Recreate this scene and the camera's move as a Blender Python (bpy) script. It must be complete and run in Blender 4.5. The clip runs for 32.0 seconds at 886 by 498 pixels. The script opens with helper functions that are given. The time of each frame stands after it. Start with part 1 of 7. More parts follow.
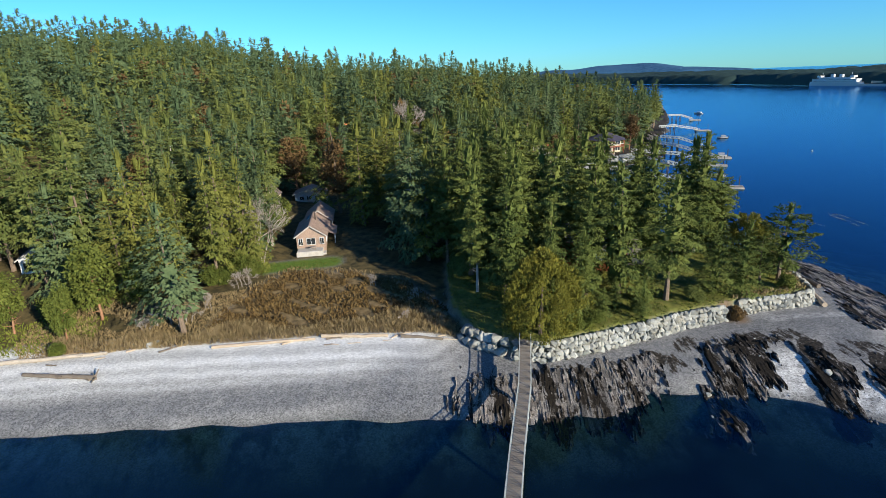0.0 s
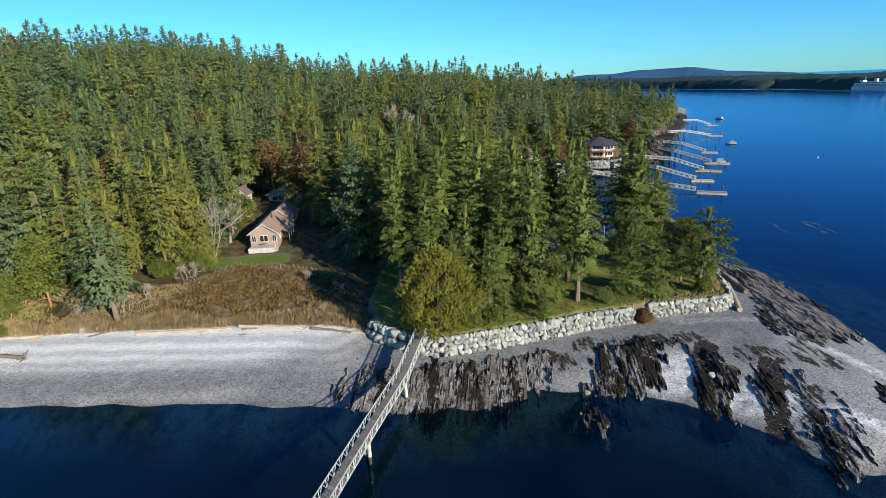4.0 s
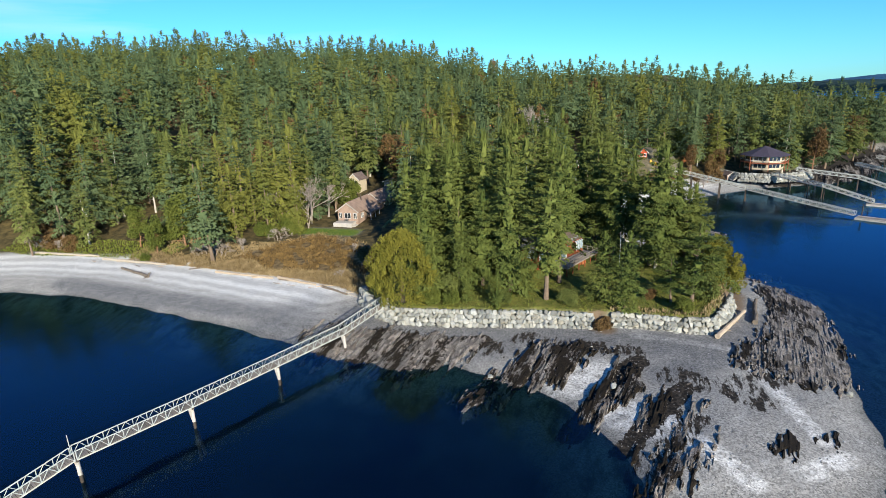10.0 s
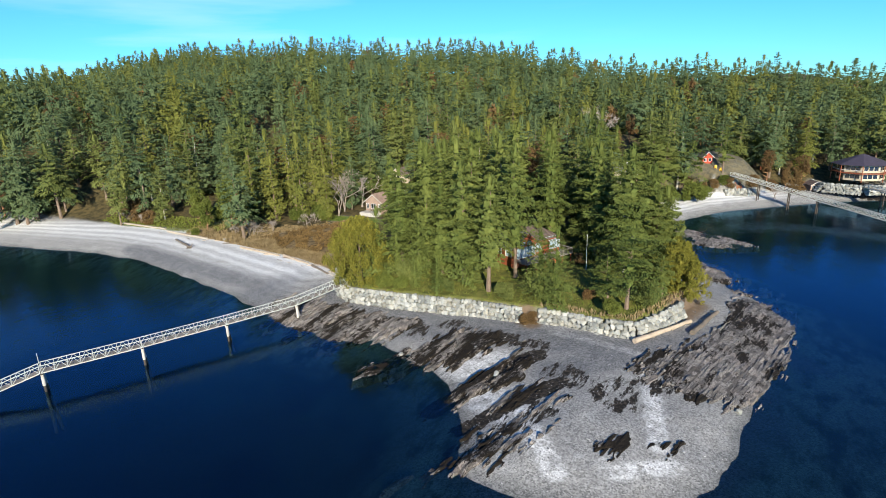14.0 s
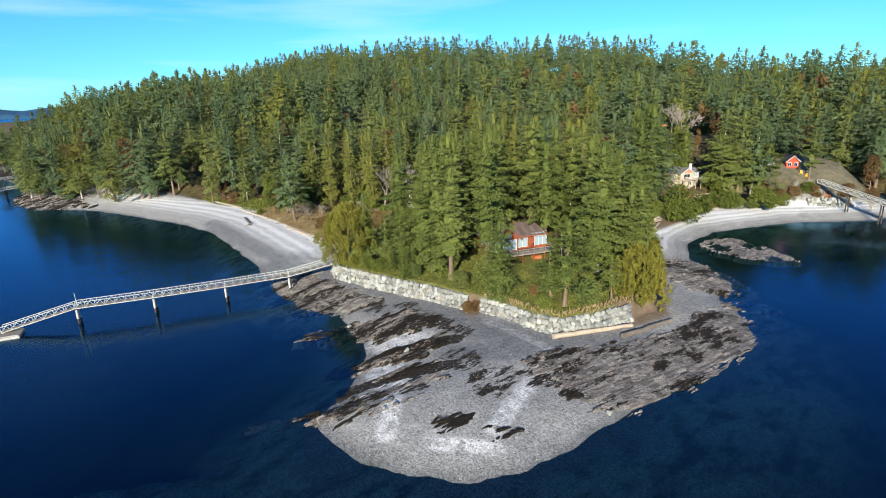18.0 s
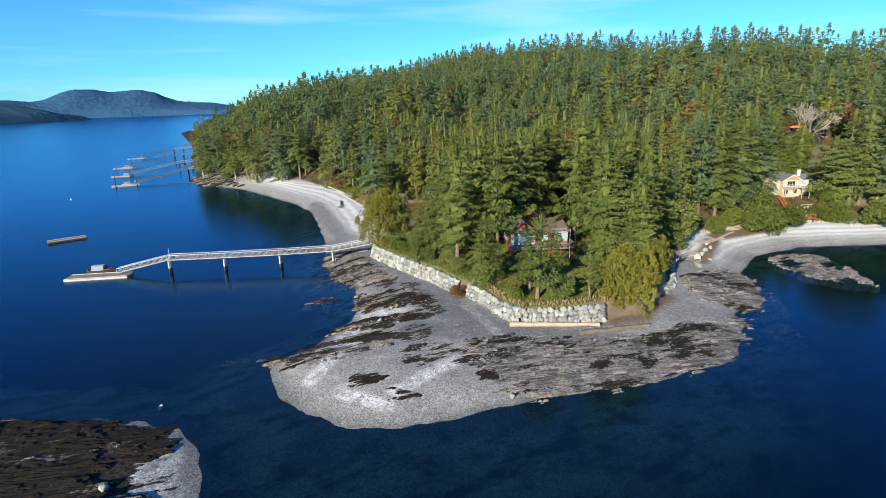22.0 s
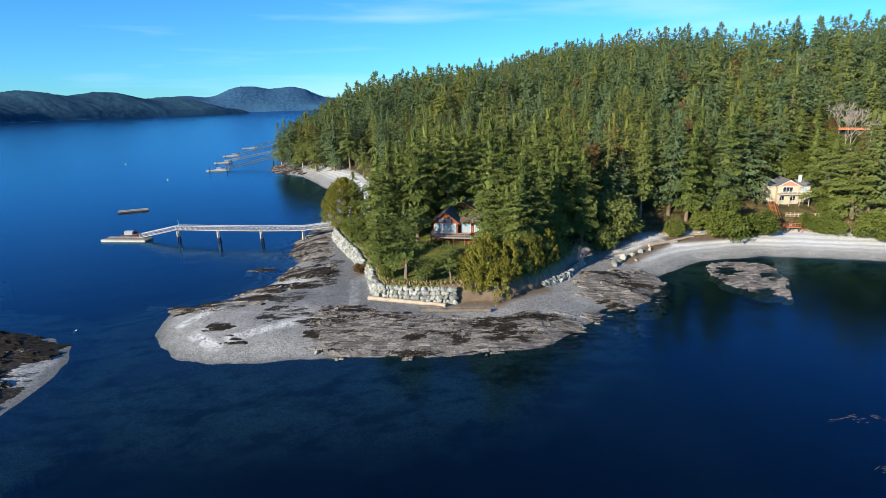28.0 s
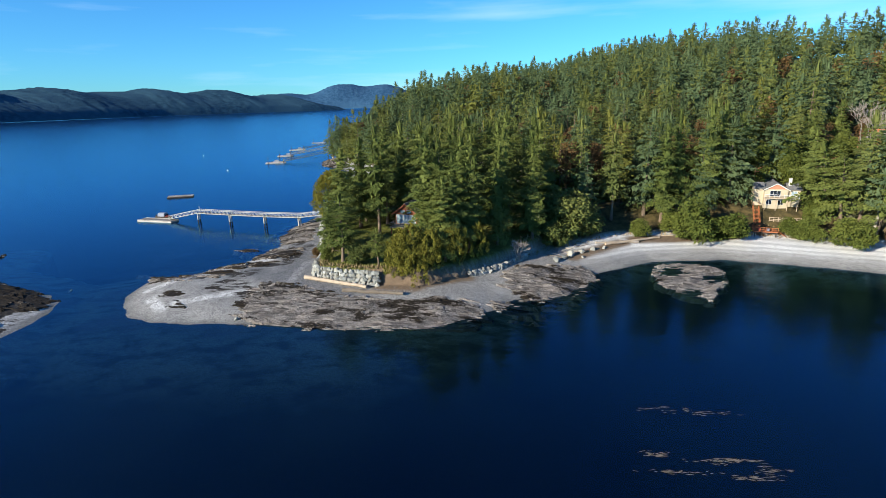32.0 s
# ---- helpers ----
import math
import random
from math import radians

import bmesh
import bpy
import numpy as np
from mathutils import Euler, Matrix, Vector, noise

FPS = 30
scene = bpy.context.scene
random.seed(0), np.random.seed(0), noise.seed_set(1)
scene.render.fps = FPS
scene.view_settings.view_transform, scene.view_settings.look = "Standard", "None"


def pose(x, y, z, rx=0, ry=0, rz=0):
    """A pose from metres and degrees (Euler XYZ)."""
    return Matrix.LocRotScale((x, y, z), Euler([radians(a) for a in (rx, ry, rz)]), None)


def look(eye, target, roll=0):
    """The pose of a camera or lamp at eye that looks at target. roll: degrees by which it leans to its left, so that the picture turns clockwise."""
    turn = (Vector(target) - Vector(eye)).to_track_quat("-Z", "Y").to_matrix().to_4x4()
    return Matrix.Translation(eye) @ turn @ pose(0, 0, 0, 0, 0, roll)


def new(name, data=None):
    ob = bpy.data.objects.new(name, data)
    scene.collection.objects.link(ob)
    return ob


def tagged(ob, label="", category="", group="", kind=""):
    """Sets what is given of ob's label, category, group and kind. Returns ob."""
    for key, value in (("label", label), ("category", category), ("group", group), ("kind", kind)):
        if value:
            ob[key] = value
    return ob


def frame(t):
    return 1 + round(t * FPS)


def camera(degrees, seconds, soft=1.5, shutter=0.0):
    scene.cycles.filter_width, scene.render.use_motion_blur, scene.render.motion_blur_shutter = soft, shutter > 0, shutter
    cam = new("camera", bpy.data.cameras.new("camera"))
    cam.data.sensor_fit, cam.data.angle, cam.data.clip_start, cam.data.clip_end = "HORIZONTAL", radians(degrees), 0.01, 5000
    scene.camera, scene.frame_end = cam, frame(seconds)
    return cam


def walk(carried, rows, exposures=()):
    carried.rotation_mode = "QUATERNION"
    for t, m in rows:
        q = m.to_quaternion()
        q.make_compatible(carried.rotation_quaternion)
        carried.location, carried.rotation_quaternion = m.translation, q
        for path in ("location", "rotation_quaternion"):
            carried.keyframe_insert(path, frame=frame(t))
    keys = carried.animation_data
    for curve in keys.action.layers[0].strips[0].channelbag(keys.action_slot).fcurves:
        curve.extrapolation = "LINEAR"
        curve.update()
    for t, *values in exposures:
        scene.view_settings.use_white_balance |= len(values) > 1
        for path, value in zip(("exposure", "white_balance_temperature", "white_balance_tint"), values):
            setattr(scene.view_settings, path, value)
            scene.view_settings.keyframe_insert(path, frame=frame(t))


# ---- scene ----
from collections import defaultdict

# camera and path: seconds, eye (m), yaw to the left of +y, pitch, lean
cam = camera(78.5, 32.0, soft=0.6)
PATH = [
    (0.0, -1.00, 0.21, 43.11, -10.03, -17.75, -2.19),
    (0.5, 0.28, -0.15, 43.08, -9.99, -17.73, -2.18),
    (1.0, 2.20, -0.59, 43.03, -9.96, -17.70, -2.18),
    (1.5, 4.53, -1.18, 43.00, -9.96, -17.68, -2.18),
    (2.0, 7.08, -1.94, 42.88, -9.97, -17.62, -2.17),
    (2.5, 9.82, -2.85, 42.77, -10.01, -17.56, -2.17),
    (4.5, 21.96, -7.80, 42.29, -3.44, -16.96, -2.28),
    (5.0, 25.12, -9.19, 42.27, -0.15, -16.81, -2.31),
    (5.5, 28.22, -10.49, 42.38, 2.96, -16.76, -2.30),
    (6.0, 31.31, -11.63, 42.41, 5.60, -16.68, -2.30),
    (6.5, 34.70, -12.45, 42.43, 7.18, -16.68, -2.21),
    (7.0, 38.08, -13.15, 42.41, 8.28, -16.68, -2.12),
    (7.5, 41.66, -13.66, 42.33, 9.62, -16.66, -2.09),
    (8.0, 45.41, -13.98, 42.18, 11.10, -16.59, -2.06),
    (8.5, 49.19, -14.18, 42.10, 12.70, -16.55, -2.03),
    (9.0, 53.03, -14.31, 41.96, 14.30, -16.47, -2.00),
    (9.5, 57.02, -14.23, 41.77, 15.97, -16.37, -1.99),
    (10.0, 61.09, -13.92, 41.60, 17.60, -16.30, -1.98),
    (10.5, 65.17, -13.54, 41.41, 19.17, -16.23, -1.97),
    (11.0, 69.27, -12.99, 41.24, 20.81, -16.15, -1.96),
    (11.5, 73.28, -12.42, 41.11, 22.40, -16.07, -1.95),
    (12.0, 77.29, -11.70, 40.94, 24.12, -15.99, -1.94),
    (12.5, 81.41, -10.73, 40.73, 25.99, -15.90, -1.93),
    (13.0, 85.42, -9.74, 40.52, 27.72, -15.82, -1.92),
    (13.5, 89.40, -8.43, 40.31, 29.61, -15.77, -1.91),
    (14.0, 93.38, -7.05, 40.17, 31.53, -15.74, -1.91),
    (14.5, 97.26, -5.55, 40.05, 33.35, -15.73, -1.91),
    (16.5, 112.36, 1.54, 39.66, 40.28, -15.67, -1.90),
    (17.0, 116.02, 3.48, 39.54, 42.13, -15.64, -1.89),
    (17.5, 119.50, 5.62, 39.30, 44.29, -15.59, -1.89),
    (18.0, 122.91, 7.84, 39.15, 46.63, -15.54, -1.88),
    (18.5, 126.25, 10.20, 38.95, 49.00, -15.48, -1.88),
    (19.0, 129.46, 12.70, 38.74, 51.20, -15.42, -1.87),
    (19.5, 132.55, 15.13, 38.62, 53.45, -15.39, -1.84),
    (20.0, 135.50, 17.66, 38.41, 55.82, -15.33, -1.80),
    (20.5, 138.39, 20.26, 38.30, 58.18, -15.30, -1.76),
    (21.0, 141.19, 22.94, 38.14, 60.47, -15.28, -1.73),
    (21.5, 143.95, 25.59, 38.03, 62.71, -15.24, -1.71),
    (22.0, 146.56, 28.43, 37.94, 64.29, -15.23, -1.70),
    (22.5, 149.11, 31.34, 37.86, 64.94, -15.25, -1.68),
    (23.0, 151.56, 34.25, 37.75, 65.67, -15.26, -1.67),
    (23.5, 153.94, 37.24, 37.64, 66.66, -15.26, -1.65),
    (24.0, 156.26, 40.30, 37.54, 67.84, -15.26, -1.63),
    (24.5, 158.45, 43.46, 37.46, 69.17, -15.24, -1.62),
    (25.0, 160.55, 46.67, 37.39, 70.47, -15.23, -1.60),
    (25.5, 162.55, 49.92, 37.35, 71.77, -15.22, -1.58),
    (27.5, 170.21, 63.58, 37.23, 76.91, -15.21, -1.50),
    (28.0, 172.01, 67.16, 37.17, 78.09, -15.21, -1.48),
    (28.5, 173.87, 70.75, 37.08, 79.26, -15.20, -1.45),
    (29.0, 175.66, 74.38, 36.98, 80.48, -15.19, -1.43),
    (29.5, 177.37, 78.04, 36.90, 81.67, -15.16, -1.40),
    (30.0, 178.99, 81.73, 36.82, 82.87, -15.15, -1.38),
    (30.5, 180.45, 85.45, 36.84, 84.05, -15.17, -1.38),
    (31.0, 181.85, 89.17, 36.86, 85.24, -15.20, -1.38),
    (31.5, 183.18, 92.91, 36.88, 86.43, -15.23, -1.38),
    (32.0, 184.44, 96.65, 36.90, 87.62, -15.25, -1.38),
]
walk(cam, [(t, pose(x, y, z, 90 + pitch, 0, yaw) @ pose(0, 0, 0, 0, 0, roll)) for t, x, y, z, yaw, pitch, roll in PATH],
     exposures=[(0.0, 0.76), (9.0, 0.80), (18.0, 0.87), (25.0, 0.86), (32.0, 0.83)])

# ---------------------------------------------------------------- sky, sun
SUN_EL, SUN_AZ = radians(18.5), radians(-55)      # sun stands over (+x, -y)
world = bpy.data.worlds.new("sky")
scene.world = world
world.use_nodes = True
wn, wl = world.node_tree.nodes, world.node_tree.links
wn.clear()
sky = wn.new("ShaderNodeTexSky")
sky.sky_type, sky.sun_disc = "NISHITA", False
sky.sun_elevation = SUN_EL
sky.sun_rotation = math.pi / 2 - SUN_AZ
sky.altitude, sky.air_density, sky.dust_density, sky.ozone_density = 0, 1.0, 0.0, 4.0
tc = wn.new("ShaderNodeTexCoord")
mp = wn.new("ShaderNodeMapping")
mp.inputs["Scale"].default_value = (1.6, 1.6, 16)
cn = wn.new("ShaderNodeTexNoise")
cn.inputs["Scale"].default_value, cn.inputs["Detail"].default_value = 1.7, 7
cr = wn.new("ShaderNodeMapRange")
cr.inputs[1].default_value, cr.inputs[2].default_value, cr.inputs[3].default_value, cr.inputs[4].default_value = 0.50, 0.78, 0.0, 0.35
mx = wn.new("ShaderNodeMix")
mx.data_type = "RGBA"
hs = wn.new("ShaderNodeHueSaturation")
hs.inputs["Saturation"].default_value = 1.0
tint = wn.new("ShaderNodeMix")
tint.data_type, tint.blend_type = "RGBA", "MULTIPLY"
tint.inputs[0].default_value = 1.0
tint.inputs[7].default_value = (0.33, 0.86, 1.30, 1)
bgn = wn.new("ShaderNodeBackground")
bgn.inputs["Strength"].default_value = 0.088
wo = wn.new("ShaderNodeOutputWorld")
wl.new(tc.outputs["Generated"], mp.inputs["Vector"])
wl.new(mp.outputs[0], cn.inputs["Vector"])
wl.new(cn.outputs[0], cr.inputs[0])
sx = wn.new("ShaderNodeSeparateXYZ")
wl.new(tc.outputs["Generated"], sx.inputs[0])
west_ = wn.new("ShaderNodeMapRange")
for i_, v_ in enumerate((-0.15, -0.75, 0.0, 1.0)):
    west_.inputs[i_ + 1].default_value = v_
wl.new(sx.outputs[0], west_.inputs[0])
cm = wn.new("ShaderNodeMath")
cm.operation = "MULTIPLY"
wl.new(cr.outputs[0], cm.inputs[0])
wl.new(west_.outputs[0], cm.inputs[1])
wl.new(cm.outputs[0], mx.inputs[0])
wl.new(sky.outputs[0], hs.inputs["Color"])
wl.new(hs.outputs[0], tint.inputs[6])
wl.new(tint.outputs[2], mx.inputs[6])
mx.inputs[7].default_value = (5.5, 7.2, 8.8, 1)
wl.new(mx.outputs[2], bgn.inputs["Color"])
wl.new(bgn.outputs[0], wo.inputs[0])

sun = new("sun", bpy.data.lights.new("sun", "SUN"))
sun.data.energy, sun.data.angle, sun.data.color = 5.0, radians(0.53), (1.0, 0.925, 0.77)
sdir = Vector((math.cos(SUN_EL) * math.cos(SUN_AZ), math.cos(SUN_EL) * math.sin(SUN_AZ), math.sin(SUN_EL)))
sun.matrix_world = look(sdir * 300, (0, 0, 0))
rng = np.random.default_rng(7)


# ---------------------------------------------------------------- materials
class Mat:
    """A node material with a principled shader and a few short-hands."""

    def __init__(self, name, rough=0.8, metal=0.0, spec=0.4):
        self.m = bpy.data.materials.new(name)
        self.m.use_nodes = True
        self.n, self.l = self.m.node_tree.nodes, self.m.node_tree.links
        self.b = self.n["Principled BSDF"]
        self.b.inputs["Roughness"].default_value = rough
        self.b.inputs["Metallic"].default_value = metal
        self.b.inputs["Specular IOR Level"].default_value = spec
        self.geo = self.n.new("ShaderNodeNewGeometry")
        self.tex = self.n.new("ShaderNodeTexCoord")

    def put(self, value, socket):
        if hasattr(value, "is_output"):
            self.l.new(value, socket)
        elif isinstance(value, (int, float)):
            socket.default_value = value
        else:
            socket.default_value = (*value, 1) if len(value) == 3 and len(socket.default_value) == 4 else value

    def noise(self, scale, detail=4, rough=0.55, stretch=None, obj=False, turn=None):
        v = self.tex.outputs["Object"] if obj else self.geo.outputs["Position"]
        if stretch or turn:
            m = self.n.new("ShaderNodeMapping")
            m.inputs["Scale"].default_value = stretch or (1, 1, 1)
            if turn:
                m.inputs["Rotation"].default_value = (0, 0, turn)
            self.l.new(v, m.inputs[0])
            v = m.outputs[0]
        t = self.n.new("ShaderNodeTexNoise")
        t.inputs["Scale"].default_value, t.inputs["Detail"].default_value, t.inputs["Roughness"].default_value = scale, detail, rough
        self.l.new(v, t.inputs["Vector"])
        return t.outputs[0]

    def cells(self, scale, colour=True):
        t = self.n.new("ShaderNodeTexVoronoi")
        t.inputs["Scale"].default_value = scale
        self.l.new(self.geo.outputs["Position"], t.inputs["Vector"])
        if not colour:
            return t.outputs["Distance"]
        s = self.n.new("ShaderNodeSeparateColor")
        self.l.new(t.outputs["Color"], s.inputs[0])
        return s.outputs[0]

    def span(self, v, a, b, c=0.0, d=1.0):
        t = self.n.new("ShaderNodeMapRange")
        for i, k in enumerate((v, a, b, c, d)):
            self.put(k, t.inputs[i])
        return t.outputs[0]

    def mix(self, f, a, b, mode="MIX"):
        t = self.n.new("ShaderNodeMix")
        t.data_type, t.blend_type = "RGBA", mode
        self.put(f, t.inputs[0]), self.put(a, t.inputs[6]), self.put(b, t.inputs[7])
        return t.outputs[2]

    def math(self, op, a, b=0.0):
        t = self.n.new("ShaderNodeMath")
        t.operation = op
        self.put(a, t.inputs[0]), self.put(b, t.inputs[1])
        return t.outputs[0]

    def attr(self, name):
        t = self.n.new("ShaderNodeAttribute")
        t.attribute_name = name
        return t.outputs["Fac"]

    def axis(self, i):
        t = self.n.new("ShaderNodeSeparateXYZ")
        self.l.new(self.geo.outputs["Position"], t.inputs[0])
        return t.outputs[i]

    def island(self):
        return self.geo.outputs["Random Per Island"]

    def random(self):
        return self.n.new("ShaderNodeObjectInfo").outputs["Random"]

    def colour(self, c):
        self.put(c, self.b.inputs["Base Color"])
        return self

    def bump(self, h, strength=0.5, dist=0.05):
        t = self.n.new("ShaderNodeBump")
        t.inputs["Strength"].default_value, t.inputs["Distance"].default_value = strength, dist
        self.l.new(h, t.inputs["Height"])
        self.l.new(t.outputs[0], self.b.inputs["Normal"])
        return self


def plain(name, c, rough=0.7, metal=0.0, var=0.25, scale=6.0):
    """A paint, wood or metal with grain at two scales."""
    k = Mat(name, rough, metal)
    big, fine = k.noise(scale * 0.2, 3), k.noise(scale, 5)
    dark = tuple(v * (1 - var) for v in c)
    lite = tuple(min(1, v * (1 + var)) for v in c)
    k.colour(k.mix(k.span(big, 0.3, 0.7), k.mix(k.span(fine, 0.3, 0.7), dark, c), k.mix(k.span(fine, 0.3, 0.7), c, lite)))
    k.bump(fine, 0.25, 0.02)
    return k.m


def foliage(name, dark, mid, lite, scale=0.07, clump=0.8):
    """Needles or leaves: bough by bough, tree by tree and patch by patch, lighter and darker."""
    k = Mat(name, 0.8, 0, 0.12)
    bough = k.span(k.noise(clump, 3, 0.6), 0.34, 0.66)
    tone = k.math("ADD", k.math("MULTIPLY", bough, 0.62), k.math("MULTIPLY", k.island(), 0.38))
    tree_ = k.math("ADD", k.random(), k.attr("tone"))
    c = k.mix(tone, dark, mid)
    c = k.mix(k.math("MULTIPLY", k.span(tree_, 0.45, 1.3), 0.75), c, k.mix(tone, mid, lite))
    c = k.mix(k.math("MULTIPLY", k.span(k.noise(scale, 2), 0.42, 0.72), 0.6), c, k.mix(tone, mid, lite))
    k.colour(c)
    tr = k.n.new("ShaderNodeBsdfTranslucent")
    k.l.new(c, tr.inputs[0])
    ms = k.n.new("ShaderNodeMixShader")
    ms.inputs[0].default_value = 0.05
    out = k.n["Material Output"]
    k.l.new(k.b.outputs[0], ms.inputs[1])
    k.l.new(tr.outputs[0], ms.inputs[2])
    k.l.new(ms.outputs[0], out.inputs[0])
    return k.m


M_FIR = foliage("fir_needles", (0.046, 0.063, 0.017), (0.124, 0.146, 0.038), (0.195, 0.195, 0.054))
M_FIR2 = foliage("blue_fir_needles", (0.035, 0.058, 0.026), (0.090, 0.126, 0.054), (0.142, 0.172, 0.070))
M_NEAR = foliage("sunlit_fir_needles", (0.040, 0.058, 0.014), (0.114, 0.140, 0.032), (0.180, 0.192, 0.048))
M_OLIVE = foliage("cedar_sprays", (0.062, 0.074, 0.016), (0.150, 0.156, 0.032), (0.22, 0.205, 0.046))
M_GOLD = foliage("golden_cypress_sprays", (0.085, 0.085, 0.014), (0.20, 0.185, 0.030), (0.29, 0.255, 0.045), 0.5, 1.3)
M_LEAF = foliage("broad_leaves", (0.036, 0.050, 0.010), (0.098, 0.120, 0.022), (0.165, 0.175, 0.038))
M_BROWN = foliage("withered_leaves", (0.06, 0.035, 0.015), (0.14, 0.085, 0.035), (0.20, 0.13, 0.05))
M_TWIG = plain("grey_twigs", (0.26, 0.22, 0.185), 0.85)
M_BARK = plain("fir_bark", (0.16, 0.115, 0.08), 0.9, 0, 0.4, 3)
M_BARK_PALE = plain("pale_bark", (0.42, 0.38, 0.32), 0.85, 0, 0.3, 3)
M_BARK_RED = plain("arbutus_bark", (0.27, 0.135, 0.07), 0.6, 0, 0.3, 3)
M_REED = foliage("dry_reeds", (0.14, 0.10, 0.05), (0.27, 0.20, 0.10), (0.38, 0.29, 0.16), 0.4)
M_REED_DARK = foliage("brown_marsh_weed", (0.07, 0.045, 0.018), (0.15, 0.095, 0.035), (0.24, 0.16, 0.06), 0.4)
M_GRASS = foliage("lawn_blades", (0.06, 0.085, 0.012), (0.13, 0.15, 0.025), (0.22, 0.21, 0.05), 0.3)


def ground_material():
    k = Mat("shore_ground", 0.9, 0, 0.25)
    z = k.axis(2)
    warp = k.math("ADD", z, k.span(k.noise(0.09, 4), 0, 1, -0.55, 0.55))
    peb = k.cells(6.5)
    peb2 = k.cells(3.4)
    stone = k.mix(peb, (0.12, 0.116, 0.108), (0.42, 0.405, 0.375))
    stone = k.mix(k.span(peb2, 0.86, 1.0, 0, 0.6), stone, (0.48, 0.46, 0.42))
    grey = k.mix(k.span(k.noise(0.35, 5), 0.35, 0.7), stone, k.mix(0.35, stone, (0.27, 0.255, 0.23)))
    shell = k.mix(peb, (0.50, 0.49, 0.465), (0.84, 0.825, 0.79))
    band = k.n.new("ShaderNodeTexWave")
    band.wave_type, band.bands_direction = "BANDS", "Z"
    band.inputs["Scale"].default_value, band.inputs["Distortion"].default_value, band.inputs["Detail"].default_value = 0.42, 3.0, 4
    band.inputs["Detail Scale"].default_value = 0.35
    sc = k.n.new("ShaderNodeMapping")
    sc.inputs["Scale"].default_value = (0.06, 0.06, 1.6)
    k.l.new(k.geo.outputs["Position"], sc.inputs[0])
    k.l.new(sc.outputs[0], band.inputs[0])
    whit = k.math("MULTIPLY", k.attr("shell"), k.span(band.outputs[1], 0.1, 0.9, 0.62, 1.15))
    whit = k.math("MAXIMUM", whit, k.math("MULTIPLY", k.span(k.attr("white"), 0.1, 0.7), k.math("MULTIPLY", k.span(k.noise(0.7, 6, 0.7), 0.36, 0.56), k.span(k.noise(3.0, 6, 0.8), 0.40, 0.56, 0.25, 0.95))))
    grey = k.mix(k.span(k.noise(0.16, 6, 0.65), 0.40, 0.62, 0.35, 0.0), grey, k.mix(peb, (0.085, 0.085, 0.087), (0.23, 0.225, 0.22)))
    grey = k.mix(k.span(k.noise(0.27, 7, 0.7, (1.0, 0.55, 1.0), False, -0.5), 0.56, 0.68, 0, 0.55), grey, k.mix(peb, (0.30, 0.295, 0.28), (0.58, 0.57, 0.54)))
    grit = k.mix(peb, (0.062, 0.063, 0.066), (0.20, 0.20, 0.205))
    grey = k.mix(k.math("MULTIPLY", k.attr("grit"), k.span(k.noise(0.5, 6, 0.7), 0.3, 0.6, 0.45, 0.95)), grey, grit)
    whit = k.math("MULTIPLY", whit, k.span(k.attr("grit"), 0.0, 1.0, 1.0, 0.35))
    c = k.mix(whit, grey, shell)
    # damp stones close to the water, weed and silt below; light lost with depth is put into the bed's colour
    c = k.mix(k.span(warp, 0.0, 0.6, 0.6, 0.0), c, k.mix(peb, (0.045, 0.045, 0.042), (0.14, 0.14, 0.13)))
    bed = k.mix(peb, (0.10, 0.125, 0.10), (0.27, 0.32, 0.25))
    bed = k.mix(k.span(k.noise(0.33, 8, 0.68, (1.0, 0.5, 1.0), False, -0.21), 0.46, 0.60, 0.0, 0.8), bed, (0.016, 0.024, 0.013))
    c = k.mix(k.span(warp, -0.02, -0.3), c, bed)
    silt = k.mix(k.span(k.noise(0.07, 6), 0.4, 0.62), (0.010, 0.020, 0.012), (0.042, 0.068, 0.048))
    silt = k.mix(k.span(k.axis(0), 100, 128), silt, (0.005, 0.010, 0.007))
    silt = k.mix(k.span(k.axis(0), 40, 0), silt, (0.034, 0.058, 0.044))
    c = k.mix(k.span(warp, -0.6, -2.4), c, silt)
    # near black on the deep bed stands in for light the water absorbs
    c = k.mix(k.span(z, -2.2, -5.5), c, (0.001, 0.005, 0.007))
    # turf, marsh, wood floor
    turf = k.mix(k.span(k.noise(0.5, 6), 0.35, 0.65), (0.07, 0.085, 0.015), (0.17, 0.17, 0.035))
    turf = k.mix(k.span(k.noise(3.0, 5), 0.5, 0.75, 0, 0.6), turf, (0.20, 0.15, 0.06))
    c = k.mix(k.attr("lawn"), c, turf)
    lush = k.mix(k.noise(2.0, 5), (0.05, 0.10, 0.012), (0.12, 0.20, 0.025))
    c = k.mix(k.attr("lush"), c, lush)
    mar = k.mix(k.span(k.noise(0.7, 6), 0.35, 0.65), (0.075, 0.05, 0.02), (0.26, 0.18, 0.08))
    c = k.mix(k.attr("marsh"), c, mar)
    duff = k.mix(k.span(k.noise(0.6, 6), 0.35, 0.65), (0.035, 0.030, 0.012), (0.12, 0.09, 0.035))
    c = k.mix(k.attr("wood"), c, duff)
    algae = k.mix(k.span(k.noise(2.2, 6), 0.45, 0.7), (0.010, 0.008, 0.006), (0.07, 0.055, 0.04))
    frag = k.span(k.noise(1.1, 7, 0.7, (1.0, 0.25, 1.0), False, -0.21), 0, 1, -0.9, 0.9)
    c = k.mix(k.span(k.math("ADD", k.attr("algae"), frag), 0.44, 0.54), c, algae)
    dirt = k.mix(k.noise(1.2, 6), (0.10, 0.07, 0.045), (0.24, 0.17, 0.11))
    c = k.mix(k.attr("dirt"), c, dirt)
